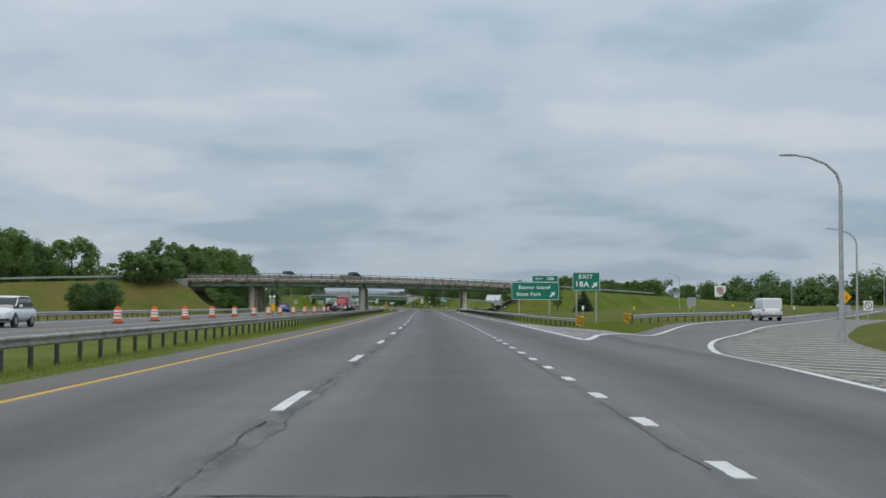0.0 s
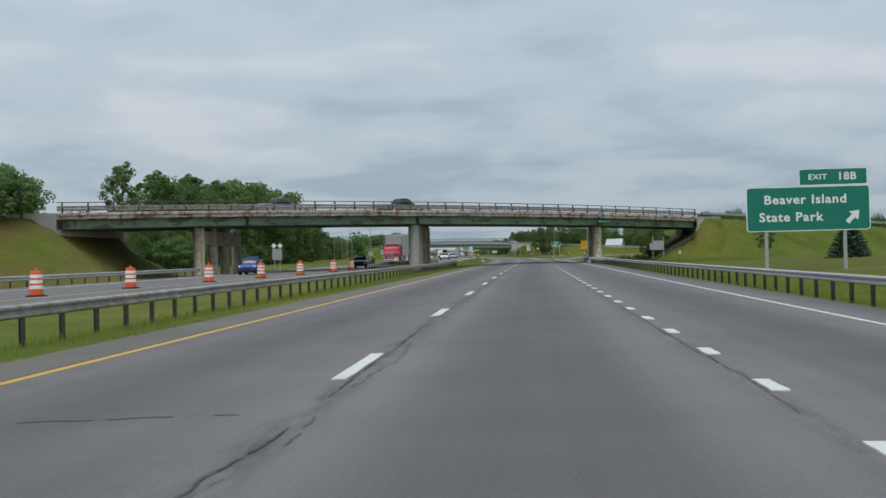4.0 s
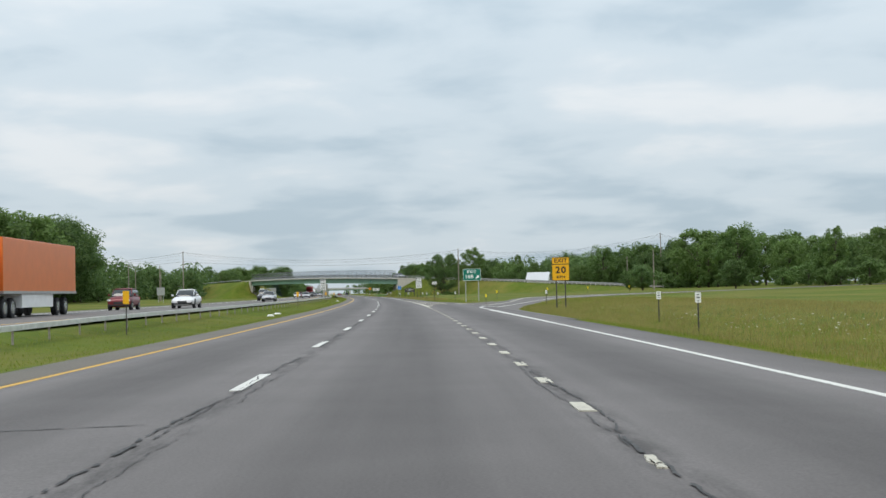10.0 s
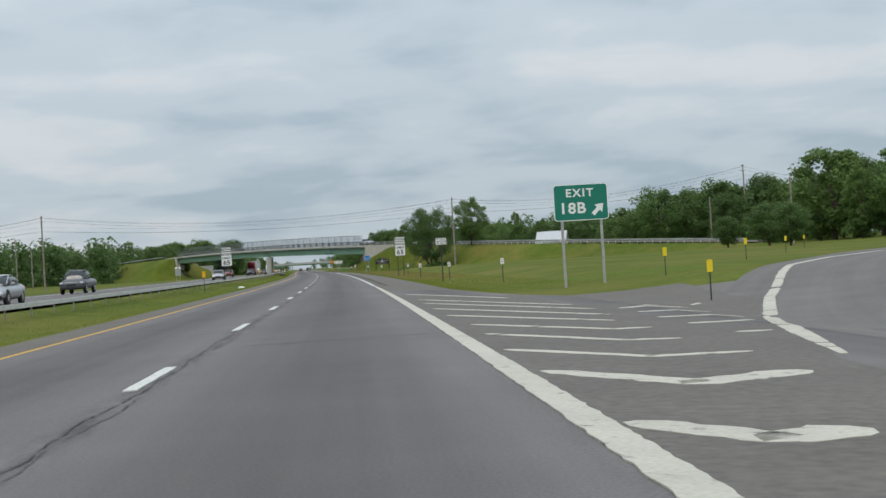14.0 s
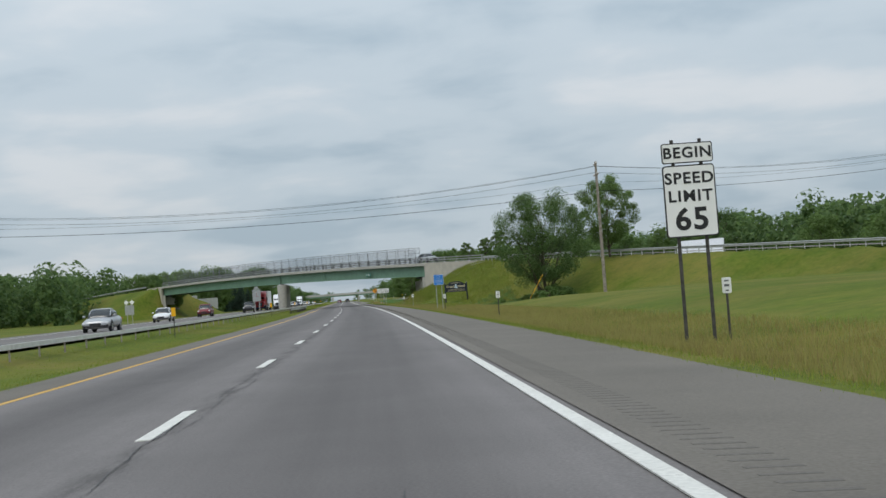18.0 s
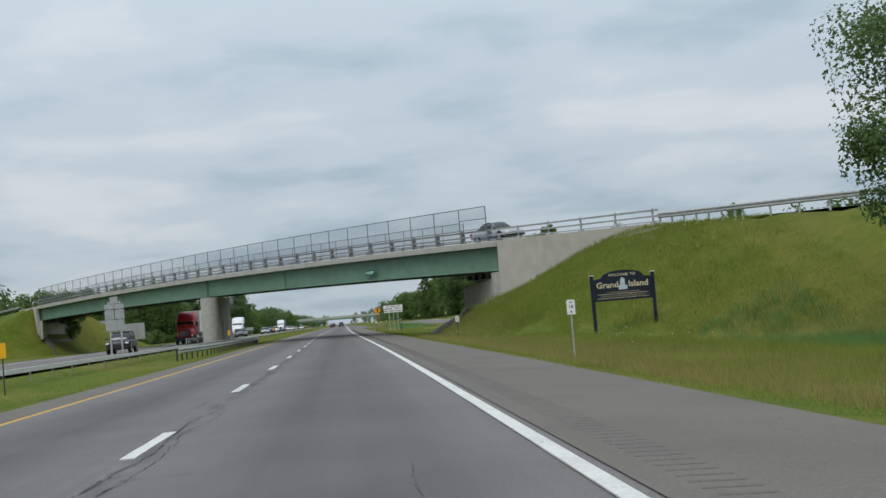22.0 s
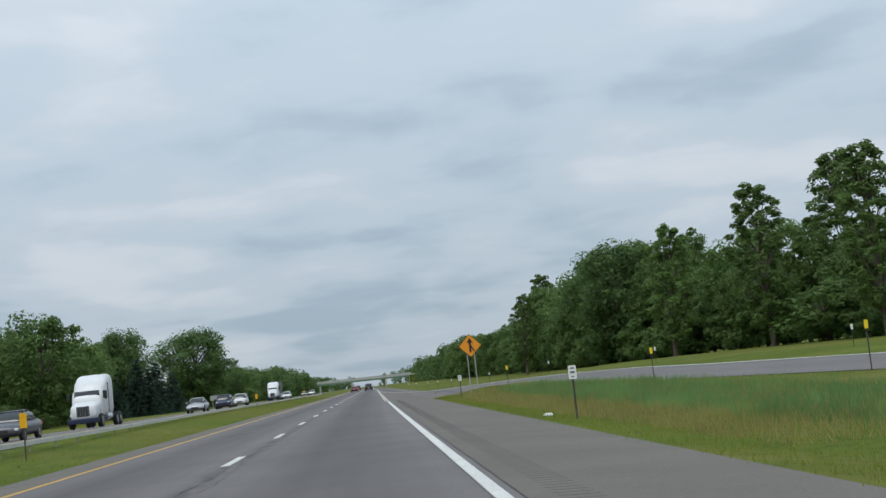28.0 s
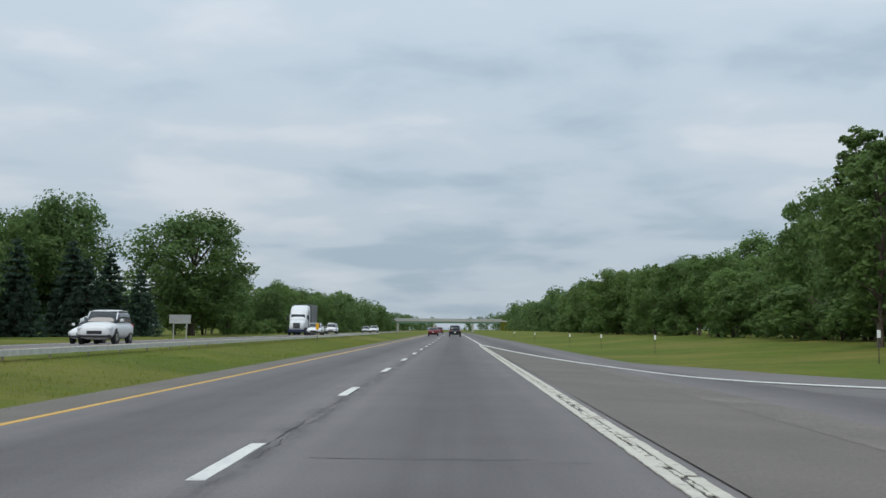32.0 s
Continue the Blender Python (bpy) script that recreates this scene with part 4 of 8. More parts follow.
for q in (868, 871, 876, 879, 884, 887, 892, 897, 903, 908, 916):
    cross_crack(gc, q + random.uniform(-1, 1), 4.6, min(10.0, 4.9 + 0.33 * (q - 862)) if q < 890 else max(5.0, 10.0 - 0.16 * (q - 890)), random.choice((0.02, 0.035, 0.05)))
crack(gc, 866, 940, 4.50, 0.055, 0.012)
crack(gc, 884, 915, 7.6, 0.05, 0.03)
crack(gc, 878, 905, 6.2, 0.035, 0.03)
for i in range(90):
    q, d = random.uniform(470, 990), random.uniform(-5.0, 4.2)
    if random.random() < 0.5:
        crack(gc, q, q + random.uniform(1.5, 5), d, random.choice((0.012, 0.018)), 0.02)
    else:
        cross_crack(gc, q, d, min(d + random.uniform(0.4, 1.3), 4.4), 0.015)
cr = part("pavement_cracks", gc, M_CRACK)
tagged(cr, "dark cracks and sealed joints in the asphalt", "cracks", "", "stuff")
gr = Geo()
q = 470.0
while q < 868:
    ring = ((0, 2.34 + random.uniform(-0.02, 0.02)), (0, 2.70), (0.07, 2.70), (0.07, 2.34))
    gr.sweep([[(*road(q + a, d), base(q, d) + z) for a, d in ring] for z in (0.0, 0.0058)])
    q += 0.30
M_GROOVE = mat("rumble_groove", (0.128, 0.117, 0.104), 0.9, 0, 30, 0.12, 0.2, 120)
tagged(part("rumble_grooves", gr, M_GROOVE), "shallow rumble grooves pressed into the shoulder", "rumble strip", "", "stuff")

# ---- guide rails ----
W_SECTION = [(0.0, 0.155), (0.035, 0.13), (0.08, 0.11), (0.08, 0.06), (0.02, 0.02), (0.02, -0.02), (0.08, -0.06), (0.08, -0.11), (0.035, -0.13), (0.0, -0.155), (-0.012, -0.15), (0.0, -0.02), (0.0, 0.02), (-0.012, 0.15)]
BOX_SECTION = [(-0.075, -0.075), (0.075, -0.075), (0.075, 0.075), (-0.075, 0.075)]


def post_mesh(height, wide=0.10, deep=0.15):
    """An I-shaped steel post, its foot at the origin."""
    g = Geo()
    g.box((0, -deep / 2, height / 2), (wide, 0.012, height))
    g.box((0, deep / 2, height / 2), (wide, 0.012, height))
    g.box((0, 0, height / 2), (0.012, deep - 0.012, height))
    return g.mesh("post")


def guide_rail(pts, label, section, face, rail_top, post_height, spacing, rail_mat, post_mat, group="guide rails", wide=0.065):
    """A rail along world points (x, y, ground z), with a post every spacing metres. face: +1 if its front looks to the right of the line."""
    pts = [Vector(p) for p in pts]
    root = thing("guide_rail", Matrix.Translation(pts[0]), label, "guide rail", group)
    o = pts[0]
    half = max(q[1] for q in section)
    rings = []
    for i, p in enumerate(pts):
        t = (pts[min(i + 1, len(pts) - 1)] - pts[max(i - 1, 0)])
        t.z = 0
        t.normalize()
        nr = Vector((t.y, -t.x, 0)) * face
        rings.append([p - o + nr * a + Vector((0, 0, rail_top - half + b)) for a, b in section])
    part("rail", Geo().sweep(rings), rail_mat, root)
    me = post_mesh(post_height, wide, wide * 1.3)
    me.materials.append(post_mat)
    left, k = 0.0, 0
    for a, b in zip(pts, pts[1:]):
        seg = (b - a).length
        t = (b - a).normalized()
        while left < seg:
            p = a + t * left
            nr = Vector((t.y, -t.x, 0)).normalized() * face
            q = new("post", me)
            q.parent = root
            q.matrix_basis = Matrix.Translation(p - o - nr * 0.11 - Vector((0, 0, 0.1))) @ pose(0, 0, 0, 0, 0, math.degrees(math.atan2(t.y, t.x)) + random.uniform(-3, 3))
            left += spacing
        left -= seg
    return root


def along(s0, s1, d, step=6.0, z=None):
    n = max(2, int(abs(s1 - s0) / step) + 1)
    out = []
    for i in range(n):
        s = s0 + (s1 - s0) * i / (n - 1)
        dd = d(s) if callable(d) else d
        out.append((*road(s, dd), ground_z(s, dd) if z is None else z))
    return out


random.seed(11)
guide_rail(along(-40, 262, -8.7) + along(266, 290, lambda s: -8.7 - 1.2 * smooth(266, 290, s), 4), "weathered galvanised W-beam guide rail on dark steel posts", [(a, b * 0.8) for a, b in W_SECTION], 1, 0.75, 0.78, 1.92, M_RUSTY, M_POST)
guide_rail(along(100.5, 260, lambda s: 7.45 + 2.35 * smooth(132, 100, s), 4), "galvanised W-beam guide rail on steel posts", [(a, b * 0.68) for a, b in W_SECTION], -1, 0.69, 0.71, 1.92, M_GALV, M_POST)
guide_rail(along(260.05, 273.9, lambda s: 7.45 - 1.05 * smooth(258, 275, s), 3), "galvanised W-beam guide rail with close posts running onto the pier barrier", W_SECTION, -1, 0.72, 0.74, 0.96, M_PALERAIL, M_POST)
guide_rail(along(262, 275.5, 8.5, 4), "short galvanised W-beam guide rail behind the front rail", W_SECTION, -1, 0.80, 0.8, 1.92, M_GALV, M_POST)
guide_rail([(*road(s, d), ground_z(s, d)) for s, d in ((109.2, 15.2), (114, 18.0), (120, 21.9), (132, 28.2), (146, 36.0))], "galvanised W-beam guide rail with a battered end", W_SECTION, 1, 0.70, 0.74, 1.92, M_GALV, M_POST)
median_line = [Vector(p) - Vector((0, 0, 0.29 * smooth(790, 860, 304 + 771 * i / 96))) for i, p in enumerate(along(304, 1075, lambda s: -10.6, 8))]
guide_rail(median_line, "long galvanised box-beam guide rail in the grass median", BOX_SECTION, 1, 0.56, 0.5, 3.6, M_PALERAIL, M_RUSTY, wide=0.035)
guide_rail(along(696, 772, lambda s: -8.2 - 0.9 * smooth(760, 772, s) - 0.7 * smooth(712, 696, s), 4), "galvanised W-beam guide rail before the bridge pier", W_SECTION, 1, 0.72, 0.74, 1.92, M_GALV, M_POST)
guide_rail(along(742, 778, lambda s: -13.6 + 1.6 * smooth(764, 778, s), 4), "galvanised W-beam guide rail behind the bridge pier", W_SECTION, -1, 0.72, 0.74, 1.92, M_GALV, M_POST)
guide_rail(along(244, 300, lambda s: -15.6 + 2.5 * smooth(286, 300, s), 4), "galvanised W-beam guide rail behind the bridge pier", W_SECTION, -1, 0.72, 0.74, 1.92, M_GALV, M_POST)
guide_rail(along(96, 238, lambda s: opp_mid(s) - 7.2, 6), "galvanised W-beam guide rail on the far shoulder", W_SECTION, 1, 0.72, 0.74, 2.5, M_GALV, M_POST)


# ---- bridges ----
def bridge_root(name, o, u, label):
    return thing(name, pose(o.x, o.y, 0, 0, 0, math.degrees(math.atan2(u.y, u.x))), label, "bridge")


def lrange(a, b, step):
    n = max(2, int((b - a) / step) + 1)
    return [a + (b - a) * i / (n - 1) for i in range(n)]


CROSS = {deck1: 0.004, deck2: 0.045}


def beam(root, name, l0, l1, w, skew, deck, top, depth, flange, web, material, step=6.0):
    """An I-girder below the deck along the bridge at offset w."""
    sec = [(-flange / 2, 0), (flange / 2, 0), (flange / 2, -0.04), (web / 2, -0.06), (web / 2, -depth + 0.07), (flange / 2, -depth + 0.045), (flange / 2, -depth), (-flange / 2, -depth), (-flange / 2, -depth + 0.045), (-web / 2, -depth + 0.07), (-web / 2, -0.06), (-flange / 2, -0.04)]
    rings = [[(l + skew * w, w + a, (deck(l) + CROSS[deck] * w) - top + b) for a, b in sec] for l in lrange(l0, l1, step)]
    return part(name, Geo().sweep(rings), material, root)


def parapet(root, name, l0, l1, w, skew, deck, sec, material, jag=0.0, step=1.2):
    rings = []
    for l in lrange(l0, l1, step):
        q = l + skew * w
        rings.append([(q, w + a, deck(l) + CROSS[deck] * w + b - (random.uniform(0, jag) if b < -0.3 else 0)) for a, b in sec])
    return part(name, Geo().sweep(rings), material, root)


def rail_bar(root, name, l0, l1, w, skew, deck, z, half_w, half_h, material):
    rings = []
    for l in lrange(l0, l1, 5):
        q = l + skew * w
        rings.append([(q, w + a, deck(l) + CROSS[deck] * max(w, 0) + z + b) for a, b in ((-half_w, -half_h), (half_w, -half_h), (half_w, half_h), (-half_w, half_h))])
    return part(name, Geo().sweep(rings), material, root)


def round_wall(g, c0, c1, r, z0, z1, n=10):
    """An upright wall with round ends between two points of a plan."""
    a, b = Vector(c0), Vector(c1)
    t = (b - a).normalized()
    nr = Vector((-t.y, t.x))
    ring = []
    for i in range(n + 1):
        q = math.pi / 2 + math.pi * i / n
        ring.append(a + (t * math.cos(q) + nr * math.sin(q)) * r)
    for i in range(n + 1):
        q = -math.pi / 2 + math.pi * i / n
        ring.append(b + (t * math.cos(q) + nr * math.sin(q)) * r)
    g.sweep([[(p.x, p.y, z) for p in ring] for z in (z0, z1)])


def to_local(s, d, o, u, n):
    x, y = road(s, d)
    return local(x, y, o, u, n)


def build_bridge_one():
    random.seed(21)
    root = bridge_root("overpass", B1_O, B1_U, "old overpass with faded green girders and spalled concrete edge")
    l0, l1, w1, k = B1_L0, B1_L1, B1_W, B1_K
    slab = Geo()
    rings = []
    for l in lrange(l0, l1, 4):
        rings.append([(l + k * w, w, (deck1(l) + 0.004 * w) + z) for w, z in ((0.05, -0.38), (0.05, -0.05), (w1 - 0.05, -0.05), (w1 - 0.05, -0.38))])
    slab.sweep(rings)
    part("deck", slab, M_UNDER, root)
    coping = [(-0.17, -0.20), (-0.19, -0.17), (-0.17, 0.02), (-0.10, 0.06), (0.42, 0.06), (0.42, -0.20)]
    apron = [(-0.09, -0.46), (-0.10, -0.21), (0.38, -0.21), (0.30, -0.40)]
    for a, b, w in ((l0, -0.4, -0.05), (0.0, l1, -0.05), (l0, l1, w1 - 0.25)):
        cut = a
        while cut < b - 0.5:
            nxt = min(cut + random.uniform(3.0, 5.5), b)
            parapet(root, "coping", cut, nxt - 0.02, w, k, deck1, coping, M_FASCIA, 0.0, 0.5)
            cut = nxt
        parapet(root, "edge_beam", a, b, w, k, deck1, apron, M_FASCIA, 0.07, 0.45)
    for a, b in ((l0 + 0.3, -47.6), (-47.2, -27.2), (-26.8, -0.4), (0.0, l1 - 0.3)):
        for i in range(6):
            w = 0.42 + (w1 - 0.84) * i / 5
            beam(root, "girder", a, b, w, k, deck1, 0.40, 0.94, 0.36, 0.03, M_GREEN1 if i in (0, 5) else M_UNDER)
        # cross frames between the girders
        for j in range(1, int((b - a) / 6)):
            l = a + 6.0 * j
            g = Geo()
            w0, w2 = 0.62, w1 - 0.62
            z = deck1(l) - 1.0
            g.box((l + k * (w0 + w2) / 2, (w0 + w2) / 2, z), (math.hypot(w2 - w0, k * (w2 - w0)), 0.10, 0.35), Matrix.Rotation(math.atan2(1, k), 3, "Z"))
            part("cross_frame", g, M_UNDER, root)
    # railing: dark posts, a slim top rail and two ribbed steel beams
    pm = Geo().box((0, 0, 0.46), (0.13, 0.10, 0.94), None, 0.015).box((0, 0.02, 0.03), (0.26, 0.24, 0.06)).box((0, -0.04, 0.30), (0.17, 0.10, 0.46), None, 0.02).mesh("post")
    pm.materials.append(M_BRIDGEPOST)
    ribbed = [(-0.05, 0.105), (-0.085, 0.075), (-0.085, 0.045), (-0.045, 0.015), (-0.045, -0.015), (-0.085, -0.045), (-0.085, -0.075), (-0.05, -0.105), (-0.03, -0.10), (-0.03, 0.10)]
    for w, side in ((0.12, 1), (w1 - 0.12, -1)):
        for i, l in enumerate(lrange(l0 + 0.5, l1 - 0.3, 2.35)):
            q = new("post", pm)
            q.parent = root
            q.matrix_basis = pose(l + k * w + (0.9 if side < 0 else 0), w, (deck1(l) + 0.004 * w) + 0.04, 0, 0, random.uniform(-2, 2) + (0 if side > 0 else 180))
        rail_bar(root, "railing", l0, l1, w, k, deck1, 0.96, 0.04, 0.035, M_BRIDGEPOST)
        for z in (0.56, 0.32):
            rings = []
            for l in lrange(l0, l1, 5):
                rings.append([(l + k * w, w + side * a, deck1(l) + 0.004 * w + z + b) for a, b in ribbed])
            part("railing", Geo().sweep(rings), M_RUSTY, root)
    # piers: round columns joined by a cap beam, along the road below
    for sa, d, cols, plinth in ((278.0, 7.55, 4, False), (259.4, -12.7, 4, True), (243.2, -31.6, 4, False)):
        pier = part("pier", Geo().box((0, 0, -50), (0.01, 0.01, 0.01)), M_CONC_OLD, root)
        pier.data.clear_geometry()
        g = Geo()
        first = to_local(sa, d, B1_O, B1_U, B1_N)
        last = to_local(sa + 15.4, d, B1_O, B1_U, B1_N)
        ztop = deck1(first[0]) - 1.44
        zg = ground_z(sa, d) - 0.6
        for i in range(cols):
            l = first[0] + (last[0] - first[0]) * i / (cols - 1)
            w = first[1] + (last[1] - first[1]) * i / (cols - 1)
            zc = deck1(first[0]) + 0.004 * w - 1.44
            c = Geo()
            n = 20
            rr = [(0.52, zg), (0.52, 1.95), (0.505, 1.97), (0.505, 1.99), (0.52, 2.01), (0.52, zc - 0.06), (0.46, zc)]
            c.sweep([[(l + r * math.cos(2 * math.pi * j / n), w + r * math.sin(2 * math.pi * j / n), z) for j in range(n)] for r, z in rr])
            part("column", c, M_COLUMN, pier)
            b = Geo()
            b.box((l, w, zc + 0.06), (0.5, 0.5, 0.12), None, 0.01).box((l, w, zc + 0.13), (0.36, 0.36, 0.06))
            part("bearing", b, M_RUSTY, pier)
        a = math.atan2(last[1] - first[1], last[0] - first[0])
        mid = ((first[0] + last[0]) / 2, (first[1] + last[1]) / 2)
        span = math.hypot(last[0] - first[0], last[1] - first[1])
        cap = Geo()
        cap.box((mid[0], mid[1], ztop - 1.0), (span + 0.3, 0.78, 1.36), Matrix.Rotation(a, 3, "Z"), 0.05)
        part("cap_beam", cap, M_CONC_OLD, pier)
        if plinth:
            wall = Geo()
            round_wall(wall, to_local(sa, d, B1_O, B1_U, B1_N), to_local(sa + 3.4, d, B1_O, B1_U, B1_N), 0.56, zg, ztop - 0.02)
            part("end_wall", wall, M_CONC, pier)
    # concrete barrier round the foot of the right pier
    sec = [(-0.30, -0.5), (-0.30, -0.14), (-0.16, 0.08), (-0.10, 0.38), (0.10, 0.38), (0.12, 0.08), (0.12, -0.5)]
    bar = thing("concrete_barrier", Matrix.Identity(4), "stained concrete safety barrier at the foot of the bridge pier", "barrier")
    for i, (a, b) in enumerate(((273.4, 279.6), (279.63, 284.8), (284.83, 291.6))):
        rings = []
        for s in lrange(a, b, 1.6):
            d = 6.45
            h = heading(s)
            x, y = road(s, d)
            z = 0.0
            rings.append([(x + p * math.cos(h), y + p * math.sin(h), z + q) for p, q in sec])
        part("segment", Geo().sweep(rings), M_BARRIER, bar)
    ledge = Geo()
    rings = []
    for s in lrange(273.8, 292.4, 3):
        h = heading(s)
        x, y = road(s, 7.75)
        z = 0.0
        rings.append([(x + p * math.cos(h), y + p * math.sin(h), z + q) for p, q in ((-0.95, -0.9), (-0.95, 0.30), (-1.02, 0.32), (-1.02, 0.43), (-0.98, 0.47), (0.75, 0.47), (0.75, -0.9))])
    ledge.sweep(rings)
    part("ledge", ledge, M_BARRIER, bar)
    # abutments
    for sgn, le in ((1, l1), (-1, l0)):
        ab = part("abutment", Geo().sweep([[(le + k * w + sgn * t, w, deck1(le) + z) for t, z in ((-0.15, -3.2), (-0.15, -1.44), (0.35, -1.44), (0.35, -0.02), (1.3, -0.02), (1.3, -3.2))] for w in (-0.25, w1 + 0.25)]), M_CONC, root)
        for w, e in ((-0.25, -1), (w1 + 0.25, 1)):
            wing = Geo()
            pts = [(le + k * w + sgn * 0.0, 0.02), (le + k * w + sgn * 4.2, 0.02), (le + k * w + sgn * 4.2, -0.5), (le + k * w + sgn * 0.0, -2.6)]
            ring0 = [(l, w, deck1(le) + z) for l, z in pts]
            ring1 = [(l, w + 0.35 * e, deck1(le) + z) for l, z in pts]
            wing.sweep([ring0, ring1])
            part("wing_wall", wing, M_CONC, root)
    # bare slope below the deck, the deck's shade put into its colour
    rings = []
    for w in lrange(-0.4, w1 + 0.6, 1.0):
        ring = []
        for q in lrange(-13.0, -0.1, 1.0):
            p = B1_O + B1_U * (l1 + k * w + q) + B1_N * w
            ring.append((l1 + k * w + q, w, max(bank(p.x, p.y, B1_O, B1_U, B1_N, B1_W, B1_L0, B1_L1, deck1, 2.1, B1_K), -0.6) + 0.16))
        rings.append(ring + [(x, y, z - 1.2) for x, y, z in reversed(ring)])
    part("slope_paving", Geo().sweep(rings), M_SLOPE, root, "bare slope below the deck, darkened for its shade")
    # street plate on the girder
    plate = Geo()
    plate.box((0.95, 0.17, deck1(1) - 0.85), (2.1, 0.03, 0.46), None, 0.01)
    p = part("name_plate", plate, M_SGREEN, root, "small green street-name plate")
    return root


bridge_one = build_bridge_one()


def mesh_panel_material():
    m = bpy.data.materials.new("chain_link")
    m.use_nodes = True
    n, l = m.node_tree.nodes, m.node_tree.links
    b = n["Principled BSDF"]
    b.inputs["Base Color"].default_value = (0.22, 0.23, 0.24, 1)
    b.inputs["Metallic"].default_value = 0.5
    b.inputs["Roughness"].default_value = 0.5
    tr = n.new("ShaderNodeBsdfTransparent")
    mx = n.new("ShaderNodeMixShader")
    # the wires cover a fifth of the panel, in a fine uneven weave
    tc = n.new("ShaderNodeTexCoord")
    nz = n.new("ShaderNodeTexNoise")
    nz.inputs["Scale"].default_value = 24
    l.new(tc.outputs["Object"], nz.inputs["Vector"])
    mr = n.new("ShaderNodeMapRange")
    mr.inputs["From Min"].default_value = 0.3
    mr.inputs["From Max"].default_value = 0.7
    mr.inputs["To Min"].default_value = 0.12
    mr.inputs["To Max"].default_value = 0.30
    l.new(nz.outputs["Fac"], mr.inputs["Value"])
    l.new(mr.outputs["Result"], mx.inputs["Fac"])
    l.new(tr.outputs[0], mx.inputs[1])
    l.new(b.outputs[0], mx.inputs[2])
    l.new(mx.outputs[0], n["Material Output"].inputs["Surface"])
    return m


M_CHAIN = mesh_panel_material()


